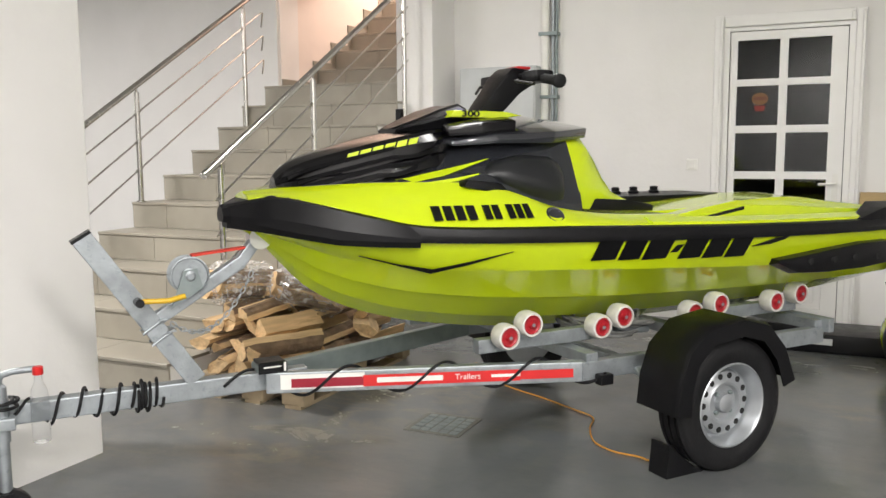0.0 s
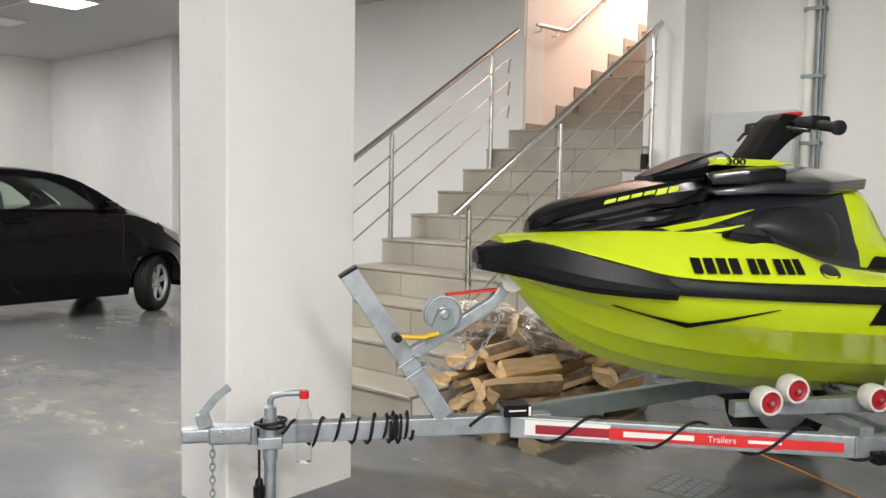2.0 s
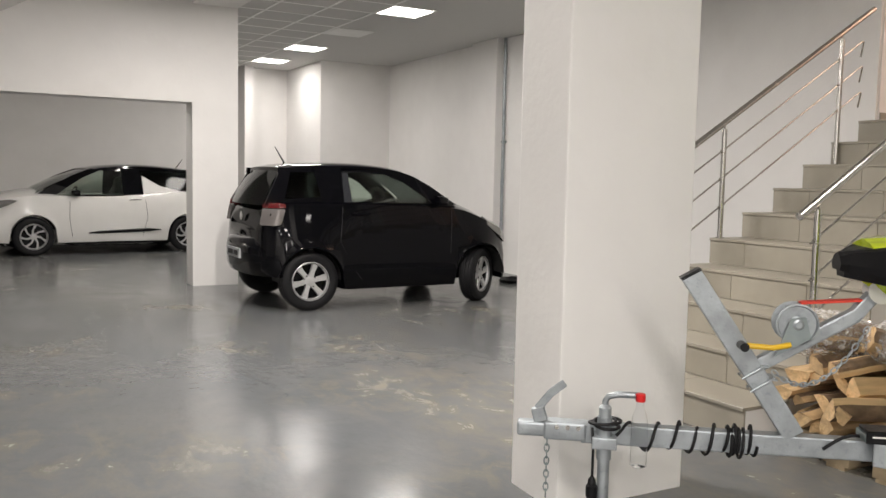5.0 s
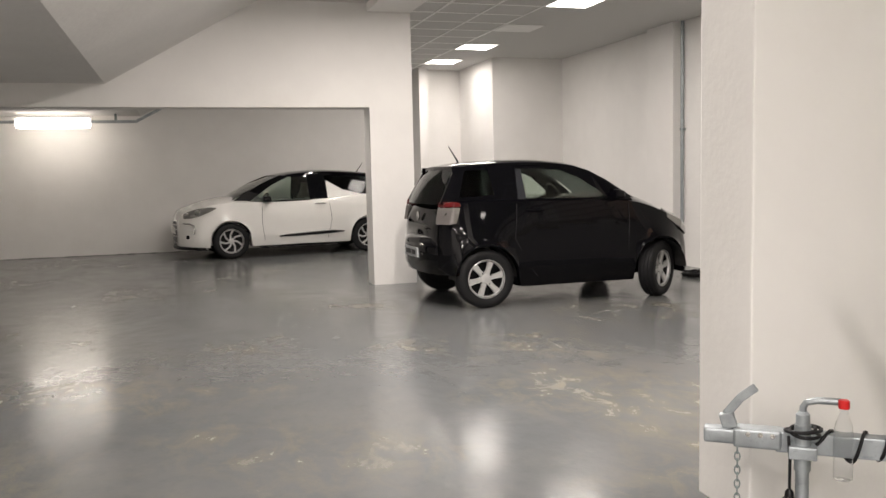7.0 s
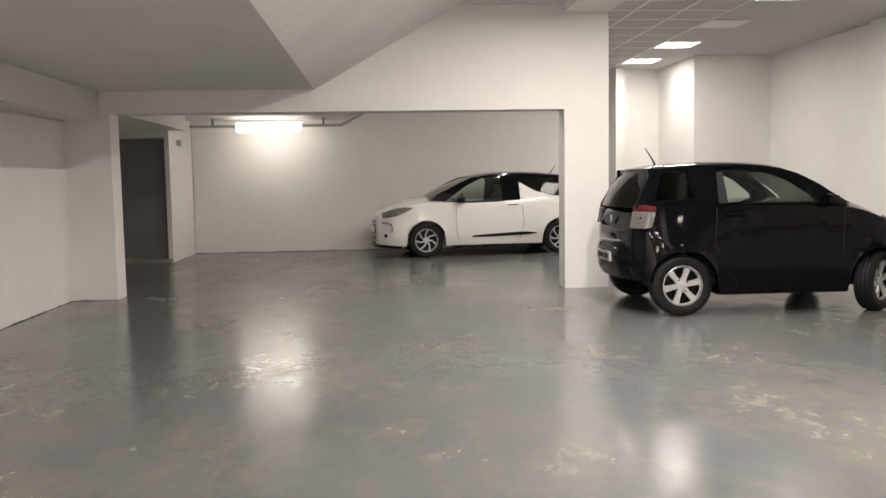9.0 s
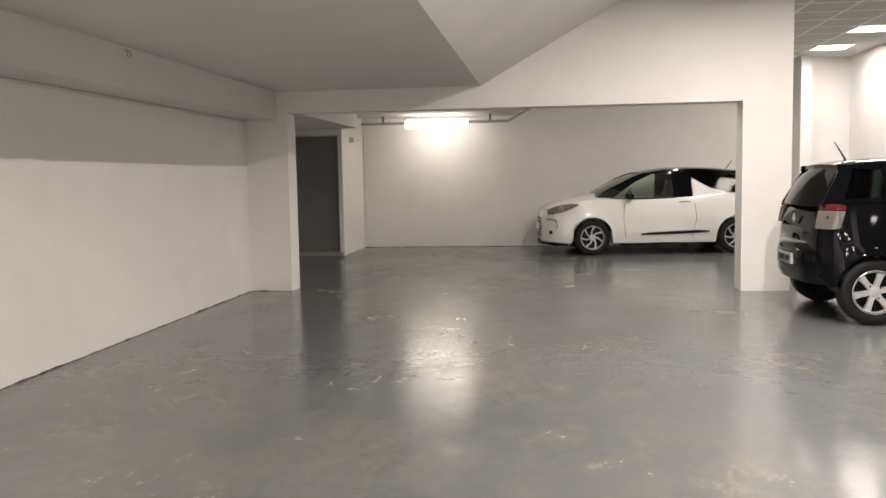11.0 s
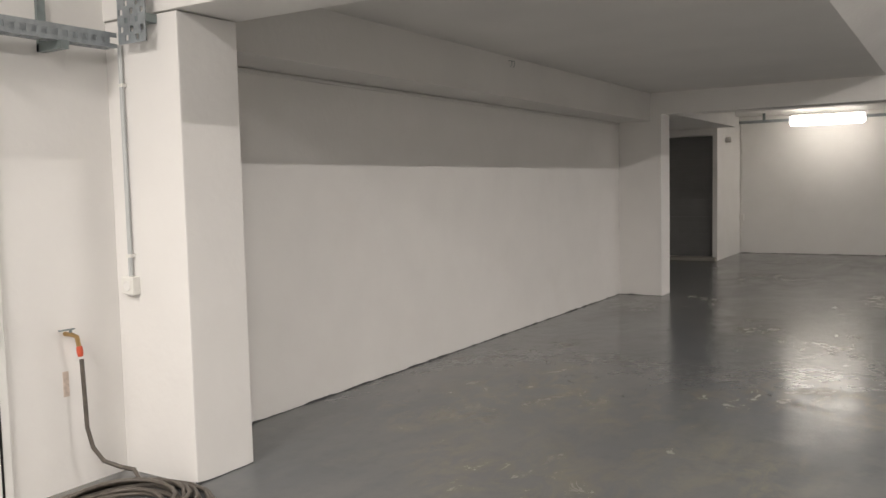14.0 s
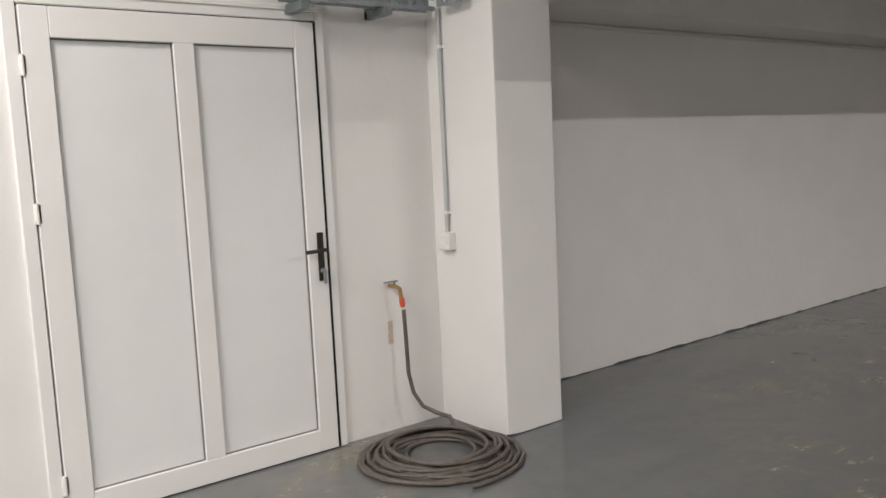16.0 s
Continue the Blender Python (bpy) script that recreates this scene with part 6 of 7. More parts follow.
    # interior
    for s in (1, -1):
        bm = bmesh.new()
        sx = spec["seat_x"]
        loft(bm, [[(sx - 0.02, s * 0.36 - 0.22, 0.55), (sx - 0.02, s * 0.36 + 0.22, 0.55), (sx + 0.1, s * 0.36 + 0.22, 0.55), (sx + 0.1, s * 0.36 - 0.22, 0.55)],
                  [(sx - 0.12, s * 0.36 - 0.21, 1.0), (sx - 0.12, s * 0.36 + 0.21, 1.0), (sx, s * 0.36 + 0.21, 1.0), (sx, s * 0.36 - 0.21, 1.0)],
                  [(sx - 0.16, s * 0.36 - 0.10, 1.12), (sx - 0.16, s * 0.36 + 0.10, 1.12), (sx - 0.06, s * 0.36 + 0.10, 1.12), (sx - 0.06, s * 0.36 - 0.10, 1.12)],
                  [(sx - 0.17, s * 0.36 - 0.11, 1.26), (sx - 0.17, s * 0.36 + 0.11, 1.26), (sx - 0.08, s * 0.36 + 0.11, 1.26), (sx - 0.08, s * 0.36 - 0.11, 1.26)]])
        bevelled(bm, 0.02, 2)
        part("seat", bm, BEIGE_TRIM, c, "", True)
    bm = bmesh.new()
    dx = spec["dash_x"]
    slab(bm, [(dx - 0.15, 0.6), (dx + 0.2, 0.6), (dx + 0.28, spec["belt"] - 0.04), (dx, spec["belt"] + 0.0), (dx - 0.12, spec["belt"] - 0.06)], "y", -0.62, 0.62)
    bevelled(bm, 0.02, 2)
    part("dashboard", bm, TRIM, c, "", True)
    bm = bmesh.new()
    o = Vector((dx - 0.24, 0.36, spec["belt"] - 0.02))
    u, v = Vector((0, 1, 0)), Vector((-0.42, 0, 0.9)).normalized()
    pts = [o + 0.18 * (math.cos(a) * u + math.sin(a) * v) for a in [2 * math.pi * i / 24 for i in range(25)]]
    tube(bm, pts, 0.014, 8, False)
    part("steering_wheel", bm, TRIM, c, "", True)
    # wheels
    for wx in wheels:
        for s in (1, -1):
            w = smooth_interp(W, wx)
            turn = spec["steer"] if wx == max(wheels) else 0
            wheel(c, "car_wheel", wx, s * (w - 0.105), spec["tyre_r"], spec["tyre_r"], 0.175, s, spec["rim_r"], spec["rim"], turn)
    # mirrors
    for s in (1, -1):
        mx, mz = spec["mirror"]
        y = side_y(mx, mz) + 0.02
        bm = bmesh.new()
        loft(bm, [[(mx - 0.08, s * y, mz - 0.06), (mx - 0.08, s * (y + 0.16), mz - 0.05), (mx - 0.08, s * (y + 0.17), mz + 0.05), (mx - 0.08, s * y, mz + 0.06)],
                  [(mx + 0.04, s * (y + 0.01), mz - 0.045), (mx + 0.04, s * (y + 0.14), mz - 0.04), (mx + 0.04, s * (y + 0.14), mz + 0.035), (mx + 0.04, s * (y + 0.01), mz + 0.045)]])
        bevelled(bm, 0.025, 3)
        part("mirror", bm, roof_paint, c, "", True, 50)
    # antenna
    ax, lean = spec["antenna"]
    az = smooth_interp(roof, ax)
    bm = bmesh.new()
    tube(bm, [(ax, 0, az + 0.01), (ax, 0, az + 0.03), (ax + lean, 0, az + 0.19)], [0.018, 0.010, 0.004], 8)
    part("antenna", bm, BLACK_PL, c, "", True)
    # rubber and bright line under the side glass
    for s in (1, -1):
        bl = [spec["windows"][0][0][0], spec["windows"][0][0][-1]]
        xa, xb = min(p[0] for p in bl), max(p[0] for p in bl)
        bm = bmesh.new()
        bar_pts = [(xa + (xb - xa) * k / 8, s * (side_y(xa + (xb - xa) * k / 8, zb) + 0.012), zb + 0.006) for k in range(9)]
        tube(bm, bar_pts, 0.011, 8)
        part("belt_moulding", bm, roof_paint, c, "", True)
    # door lines and handles
    for s in (1, -1):
        for line in spec["seams"]:
            bm = bmesh.new()
            pts = []
            for q in range(25):
                z = line[0][1] + (line[-1][1] - line[0][1]) * q / 24
                x = interp(sorted((b, a) for a, b in line), z)
                w = smooth_interp(W, x) + spec.get("swell", 0.0) * 0.7 * max(max(0.0, 1 - ((x - wx) / 0.56) ** 2) for wx in wheels)
                zs, base = smooth_interp(SH, x), interp(SILL, x)
                q = (z - base) / (zs - base)
                pts.append((x, s * (w + interp([(0, 0.0), (0.3, 0.004), (0.55, 0.002), (0.8, -0.018), (0.96, -0.05)], q) - 0.0005), z))
            tube(bm, pts, 0.0035, 6)
            part("door_seam", bm, DARK_GAP, body)
        hx, hzz = spec["handle"]
        w = smooth_interp(W, hx) - 0.006
        bm = bmesh.new()
        tube(bm, [(hx - 0.09, s * w, hzz), (hx - 0.07, s * (w + 0.022), hzz), (hx + 0.07, s * (w + 0.022), hzz - 0.003), (hx + 0.09, s * w, hzz - 0.004)], 0.012, 8)
        part("door_handle", bm, spec["handle_mat"], body, "", True)
    return c, body, side_y


# small black city car
B = CAR_BLACK
iq_spec = dict(paint=B, roof_paint=B, body_label="glossy black bodywork", x=(-1.47, 1.52), wheels=(-1.0, 1.0), arch=0.335, swell=0.035,
    w=[(-1.47, 0.52), (-1.43, 0.70), (-1.3, 0.79), (-1.0, 0.835), (0, 0.825), (0.9, 0.835), (1.15, 0.80), (1.35, 0.70), (1.46, 0.56), (1.52, 0.36)],
    shoulder=[(-1.47, 0.80), (-1.42, 0.98), (-1.30, 1.08), (-0.6, 1.09), (0.4, 1.065), (0.75, 1.035), (1.05, 0.93), (1.3, 0.80), (1.45, 0.68), (1.52, 0.56)],
    top=[(-1.47, 0.82), (-1.42, 1.02), (-1.30, 1.10), (-0.6, 1.10), (0.4, 1.12), (0.72, 1.13), (1.05, 1.02), (1.3, 0.88), (1.45, 0.73), (1.52, 0.58)],
    sill=[(-1.47, 0.42), (-1.40, 0.36), (-1.25, 0.30), (-0.6, 0.20), (0.6, 0.20), (1.25, 0.22), (1.52, 0.26)],
    belt=1.08, belt_w=[(-1.4, 0.66), (-1.0, 0.73), (0.4, 0.745), (0.75, 0.71)], roof_w=[(-1.3, 0.52), (-0.6, 0.57), (0.1, 0.55)],
    roof=[(-1.25, 1.435), (-1.1, 1.468), (-0.7, 1.492), (-0.3, 1.49), (0.0, 1.462), (0.12, 1.435)],
    pillars=[([(-1.43, 1.07), (-1.24, 1.42), (-1.13, 1.43), (-1.25, 1.07)], B), ([(-0.86, 1.07), (-0.90, 1.45), (-0.60, 1.46), (-0.615, 1.07)], B), ([(-0.612, 1.085), (-0.598, 1.40), (-0.535, 1.40), (-0.525, 1.085)], GREY_PL),
             ([(0.43, 1.06), (0.30, 1.175), (0.12, 1.305), (-0.11, 1.40), (0.06, 1.435), (0.24, 1.375), (0.42, 1.275), (0.58, 1.165), (0.72, 1.05)], B), ([(-1.27, 1.385), (-1.27, 1.44), (-0.05, 1.44), (-0.05, 1.395)], B), ([(-1.27, 1.06), (-1.27, 1.12), (-0.86, 1.15), (-0.86, 1.06)], B)],
    windows=[([(-0.615, 1.075), (-0.60, 1.41), (-0.10, 1.41), (0.13, 1.31), (0.32, 1.175), (0.46, 1.06)], CAR_GLASS), ([(-1.23, 1.11), (-1.14, 1.40), (-0.89, 1.40), (-0.86, 1.14)], DARK_GLASS)],
    screens=[("windscreen", ((0.74, 0.69, 1.075), (0.10, 0.52, 1.42)), SCREEN_GLASS), ("rear_window", ((-1.43, 0.60, 1.06), (-1.23, 0.49, 1.41)), DARK_GLASS)], bow=0.06,
    seat_x=-0.35, dash_x=0.55, steer=34, tyre_r=0.30, rim_r=0.195, rim=spoked_rim(6, 0.036, SILVER), mirror=(0.50, 1.12), antenna=(-1.02, -0.10),
    seams=[[(-0.66, 1.05), (-0.70, 0.70), (-0.55, 0.42), (-0.45, 0.30)], [(0.62, 1.02), (0.60, 0.7), (0.58, 0.30)]], handle=(-0.46, 0.985), handle_mat=B)
city_car, city_body, city_side = build_car(pose(3.70, 9.30, 0), iq_spec, "small glossy black city car parked on the garage floor")
for s in (1, -1):
    bm = bmesh.new()
    loft(bm, [[(-1.478, s * 0.62, 0.86), (-1.375, s * 0.775, 0.86), (-1.30, s * 0.795, 0.87), (-1.40, s * 0.58, 0.87)], [(-1.449, s * 0.618, 1.03), (-1.331, s * 0.768, 1.03), (-1.248, s * 0.772, 1.03), (-1.37, s * 0.58, 1.03)]])
    bevelled(bm, 0.012, 2)
    lower = part("tail_lamp", bm, LAMP_SMOKED, city_car, "clear and red tail lamp", True)
    bm = bmesh.new()
    loft(bm, [[(-1.448, s * 0.618, 1.033), (-1.330, s * 0.768, 1.033), (-1.248, s * 0.772, 1.033), (-1.37, s * 0.58, 1.033)], [(-1.435, s * 0.615, 1.09), (-1.315, s * 0.755, 1.09), (-1.24, s * 0.755, 1.075), (-1.36, s * 0.58, 1.09)]])
    bevelled(bm, 0.012, 2)
    part("red_lens", bm, LAMP_RED, lower, "red lens", True)
    bm = bmesh.new()
    loft(bm, [[(1.10, s * 0.64, 0.955), (1.10, s * 0.775, 0.90), (1.10, s * 0.79, 0.85), (1.10, s * 0.66, 0.84)], [(1.30, s * 0.58, 0.875), (1.30, s * 0.735, 0.815), (1.30, s * 0.74, 0.72), (1.30, s * 0.60, 0.72)], [(1.43, s * 0.50, 0.775), (1.43, s * 0.625, 0.73), (1.43, s * 0.63, 0.64), (1.43, s * 0.52, 0.64)]])
    bevelled(bm, 0.012, 2)
    part("headlamp", bm, LAMP_CLEAR, city_car, "pale clear headlamp", True)
bm = bmesh.new()
box(bm, -1.572, -1.54, -0.24, 0.24, 0.50, 0.60)
# White plate: the shade on it is put into this grey.
plate = part("number_plate", bm, material("shaded_number_plate", (0.42, 0.43, 0.44), 0.5, var=0.1, scale=30), city_car, "white number plate with plain bars")
for y0, y1 in ((-0.18, -0.04), (0.0, 0.18)):
    bm = bmesh.new()
    box(bm, -1.575, -1.5715, y0, y1, 0.525, 0.575)
    part("plate_bar", bm, BLACK_PL, plate)
bm = bmesh.new()
lathe(bm, [(0.05, 0), (0.05, 0.008), (0.035, 0.01)], (-1.475, 0, 0.93), (-1, 0, 0), 20)
part("rear_badge", bm, CHROME, city_car, "", True)
bm = bmesh.new()
rings = []
for k in range(25):
    y = -0.80 + 1.60 * k / 24
    x = -1.56 + 0.24 * abs(y / 0.80) ** 3.2
    rings.append([(x + 0.10, y * 0.97, 0.335), (x + 0.035, y, 0.345), (x + 0.004, y, 0.42), (x, y, 0.60), (x + 0.015, y, 0.67), (x + 0.06, y * 0.985, 0.72), (x + 0.14, y * 0.96, 0.74)])
loft(bm, rings)
part("rear_bumper", bm, B, city_car, "", True)

# white three-door hatchback with a black roof
Wt = CAR_WHITE
ds_spec = dict(paint=Wt, roof_paint=B, body_label="white bodywork", x=(-1.84, 2.10), wheels=(-1.19, 1.265), arch=0.345,
    w=[(-1.84, 0.50), (-1.78, 0.70), (-1.5, 0.82), (-1.0, 0.855), (0, 0.845), (1.2, 0.855), (1.6, 0.835), (1.85, 0.785), (2.0, 0.69), (2.07, 0.58), (2.10, 0.47)],
    shoulder=[(-1.84, 0.75), (-1.7, 1.0), (-1.3, 1.04), (-0.7, 1.01), (-0.45, 0.985), (0.4, 0.955), (0.9, 0.965), (1.3, 0.965), (1.6, 0.925), (1.85, 0.86), (2.0, 0.80), (2.07, 0.73), (2.10, 0.64)],
    top=[(-1.84, 0.78), (-1.7, 1.02), (-1.3, 1.05), (-0.7, 1.02), (0.4, 1.0), (0.9, 1.06), (1.3, 1.055), (1.6, 1.0), (1.85, 0.92), (2.0, 0.855), (2.07, 0.77), (2.10, 0.66)],
    sill=[(-1.84, 0.45), (-1.7, 0.36), (-1.5, 0.28), (-0.8, 0.20), (0.8, 0.20), (1.6, 0.20), (2.10, 0.24)],
    belt=0.96, belt_w=[(-1.7, 0.66), (-1.2, 0.74), (0.5, 0.765), (1.25, 0.70)], roof_w=[(-1.5, 0.50), (-0.8, 0.58), (0.3, 0.57)],
    roof=[(-1.55, 1.36), (-1.2, 1.43), (-0.7, 1.472), (-0.3, 1.478), (0.1, 1.452), (0.38, 1.40)],
    pillars=[([(0.94, 0.95), (0.75, 1.09), (0.51, 1.25), (0.23, 1.375), (0.36, 1.41), (0.64, 1.30), (0.94, 1.145), (1.22, 0.96)], B), ([(-0.47, 0.97), (-0.42, 1.42), (-0.12, 1.42), (-0.14, 0.97)], B), ([(-1.5, 1.36), (-1.5, 1.42), (0.22, 1.42), (0.20, 1.375)], B),
             ([(-1.75, 1.0), (-1.56, 1.36), (-1.36, 1.40), (-1.5, 1.02)], B)],
    windows=[([(0.95, 0.955), (0.76, 1.09), (0.52, 1.25), (0.24, 1.38), (-0.13, 1.385), (-0.15, 0.97)], CAR_GLASS), ([(-0.46, 1.30), (-0.42, 1.385), (-1.36, 1.37), (-1.5, 1.04), (-1.08, 1.04), (-0.75, 1.13)], DARK_GLASS)],
    fins=[([(-0.46, 0.965), (-0.46, 1.30), (-0.75, 1.13), (-1.08, 1.045), (-1.52, 1.04), (-1.52, 0.965)], Wt)],
    screens=[("windscreen", ((1.24, 0.68, 0.985), (0.37, 0.55, 1.385)), SCREEN_GLASS), ("rear_window", ((-1.74, 0.60, 1.0), (-1.55, 0.48, 1.34)), DARK_GLASS)], bow=0.08,
    seat_x=-0.2, dash_x=0.85, steer=0, tyre_r=0.305, rim_r=0.205, rim=spoked_rim(7, 0.02, SILVER, 0.7), mirror=(0.66, 1.0), antenna=(-1.25, -0.12),
    seams=[[(0.72, 0.93), (0.74, 0.6), (0.70, 0.30)], [(-0.47, 0.95), (-0.50, 0.6), (-0.42, 0.30)]], handle=(-0.30, 0.90), handle_mat=CHROME)
hatch, hatch_body, _ = build_car(pose(1.75, 16.22, 0, 0, 0, 186), ds_spec, "white three-door hatchback with a black roof, parked")
for s in (1, -1):
    bm = bmesh.new()
    rings = []
    for x, z0, z1 in ((0.45, 0.345, 0.365), (0.2, 0.345, 0.395), (-0.5, 0.365, 0.42), (-0.72, 0.385, 0.40)):
        w = smooth_interp(ds_spec["w"], x)
        rings.append([(x, s * (w - 0.01), z0), (x, s * (w + 0.018), z0), (x, s * (w + 0.018), z1), (x, s * (w - 0.01), z1)])
    loft(bm, rings)
    strip_part = part("side_strip", bm, BLACK_PL, hatch, "black and chrome side moulding")
    bm = bmesh.new()
    tube(bm, [(0.3, s * (smooth_interp(ds_spec["w"], 0.3) + 0.02), 0.382), (-0.5, s * (smooth_interp(ds_spec["w"], -0.5) + 0.02), 0.418)], 0.011, 8)
    part("chrome_line", bm, CHROME, strip_part)
    bm = bmesh.new()
    rings = []
    for x, z0, z1 in ((1.50, 0.872, 0.884), (1.62, 0.81, 0.895), (1.78, 0.745, 0.875), (1.92, 0.715, 0.835), (2.02, 0.71, 0.79)):
        w = smooth_interp(ds_spec["w"], x)
        rings.append([(x, s * (w - 0.16), z1 + 0.012), (x, s * (w - 0.042), z1), (x, s * (w - 0.004), (z0 + z1) / 2), (x, s * (w + 0.008), z0), (x, s * (w - 0.16), z0)])
    loft(bm, rings)
    bevelled(bm, 0.006, 2)
    head = part("headlamp", bm, LAMP_CLEAR, hatch, "clear headlamp", True)
    bm = bmesh.new()
    lathe(bm, [(0.03, 0), (0.045, 0.012), (0.04, 0.02), (0.004, 0.014)], (1.80, s * (smooth_interp(ds_spec["w"], 1.80) - 0.015), 0.81), (0.5, s, 0.25), 18)
    part("projector", bm, CHROME, head, "", True)
    bm = bmesh.new()
    lathe(bm, [(0.034, -0.01), (0.034, 0.003), (0.004, 0.004)], (1.97, s * (smooth_interp(ds_spec["w"], 1.97) + 0.004), 0.40), (0.8, s, 0), 16)
    part("fog_lamp", bm, BLACK_PL, hatch, "black fog lamp", True)
    bm = bmesh.new()
    tube(bm, [(2.03, s * 0.655, 0.63), (1.94, s * 0.745, 0.625), (1.87, s * 0.79, 0.59), (1.86, s * 0.795, 0.52), (1.88, s * 0.785, 0.45)], 0.014, 8)
    part("daylight_lamp", bm, CHROME, hatch, "", True)
bm = bmesh.new()
rings = []
for k in range(13):
    y = -0.56 + 1.12 * k / 12
    x = 2.112 - 0.10 * abs(y / 0.56) ** 2.6
    rings.append([(x - 0.12, y, 0.30), (x, y, 0.29), (x + 0.012, y, 0.42), (x + 0.006, y * 0.92, 0.64), (x - 0.02, y * 0.88, 0.68), (x - 0.12, y * 0.88, 0.68)])
loft(bm, rings)
grille = part("grille", bm, BLACK_PL, hatch, "black front grille", True)
for z in (0.40, 0.52, 0.60, 0.665):
    bm = bmesh.new()
    tube(bm, [(2.126 - 0.10 * abs(y / 0.56) ** 2.6 - (0.012 if z > 0.65 else 0.0), y * (1 - 0.25 * (z - 0.4)), z) for y in [-0.5 + k / 12 for k in range(13)]], 0.009, 6)
    part("grille_bar", bm, CHROME, grille, "", True)
bm = bmesh.new()
rings = []
for k in range(13):
    y = -0.78 + 1.56 * k / 12
    x = 2.125 - 0.30 * abs(y / 0.78) ** 2.8
    rings.append([(x - 0.14, y * 0.98, 0.17), (x, y, 0.175), (x + 0.008, y, 0.20), (x - 0.01, y, 0.235), (x - 0.14, y * 0.98, 0.235)])
loft(bm, rings)
part("front_lip", bm, BLACK_PL, hatch, "black front lip", True)
bm = bmesh.new()
box(bm, 2.122, 2.136, -0.26, 0.26, 0.44, 0.55)
part("number_plate", bm, WHITE_PL, hatch, "white number plate")
bm = bmesh.new()
box(bm, -0.75, 0.78, -0.84, 0.84, 0.17, 0.235)
bevelled(bm, 0.015)
part("sill_cover", bm, BLACK_PL, hatch, "", True)


# ---- firewood on a pallet ----
WOOD = per_piece(material("split_pale_wood", (0.62, 0.43, 0.23), 0.8, var=0.3, scale=9, bump=0.5, bump_scale=30, tint=(0.28, 0.16, 0.07), tint_amount=0.7, tint_scale=7), 0.22)
gn = WOOD.node_tree
for n in [q for q in gn.nodes if q.type == "TEX_NOISE"]:
    mp = gn.nodes.new("ShaderNodeMapping")
    mp.inputs["Scale"].default_value = (0.22, 2.2, 2.2)
    gn.links.new(n.inputs["Vector"].links[0].from_socket, mp.inputs["Vector"])
    gn.links.new(mp.outputs[0], n.inputs["Vector"])
BARK = per_piece(material("rough_bark", (0.20, 0.135, 0.085), 0.95, var=0.35, scale=18, bump=0.9, bump_scale=40), 0.2)
PALLET_WOOD = per_piece(material("weathered_pallet_wood", (0.32, 0.25, 0.16), 0.85, var=0.18, scale=12, bump=0.3, bump_scale=60), 0.12)
FILM = bpy.data.materials.new("clear_wrapping_film")
FILM.use_nodes = True
fb = FILM.node_tree.nodes["Principled BSDF"]
fb.inputs["Base Color"].default_value = (0.85, 0.83, 0.80, 1)
fb.inputs["Roughness"].default_value = 0.12
fn = FILM.node_tree
# Stretched noise in the alpha paints white glints onto the clear film.
fc, fm, fz, fr = fn.nodes.new("ShaderNodeTexCoord"), fn.nodes.new("ShaderNodeMapping"), fn.nodes.new("ShaderNodeTexNoise"), fn.nodes.new("ShaderNodeMapRange")
fm.inputs["Scale"].default_value = (3, 9, 9)
fz.inputs["Scale"].default_value, fz.inputs["Detail"].default_value, fz.inputs["Distortion"].default_value = 3.5, 4, 1.2
fr.inputs[1].default_value, fr.inputs[2].default_value, fr.inputs[3].default_value, fr.inputs[4].default_value = 0.45, 0.72, 0.08, 0.75
fn.links.new(fc.outputs["Object"], fm.inputs["Vector"])
fn.links.new(fm.outputs[0], fz.inputs["Vector"])
fn.links.new(fz.outputs["Fac"], fr.inputs[0])
fn.links.new(fr.outputs[0], fb.inputs["Alpha"])
fb.inputs["Specular IOR Level"].default_value = 0.9

PX0, PX1, PY0, PY1 = 3.37, 4.57, 2.70, 3.36
pallet = thing("wooden_pallet", pose(0, 0, 0), "worn wooden pallet carrying firewood beside the stairs", "pallet")
for i in range(6):
    y = PY0 + i * (PY1 - PY0 - 0.09) / 5
    bm = bmesh.new()
    box(bm, PX0, PX1, y, y + 0.09, 0.122, 0.144)
    bevelled(bm, 0.003, 1)
    part("top_board", bm, PALLET_WOOD, pallet)
for x in (PX0, (PX0 + PX1) / 2 - 0.05, PX1 - 0.1):
    bm = bmesh.new()
    box(bm, x, x + 0.1, PY0, PY1, 0.10, 0.121)
    part("cross_board", bm, PALLET_WOOD, pallet)
    for y in (PY0, (PY0 + PY1) / 2 - 0.07, PY1 - 0.14):
        bm = bmesh.new()
        box(bm, x, x + 0.1, y, y + 0.14, 0.018, 0.10)
        bevelled(bm, 0.003, 1)
        part("block", bm, PALLET_WOOD, pallet)
for y in (PY0 + 0.02, (PY0 + PY1) / 2 - 0.05, PY1 - 0.12):
    bm = bmesh.new()
    box(bm, PX0, PX1, y, y + 0.1, 0.0, 0.018)
    part("bottom_board", bm, PALLET_WOOD, pallet)


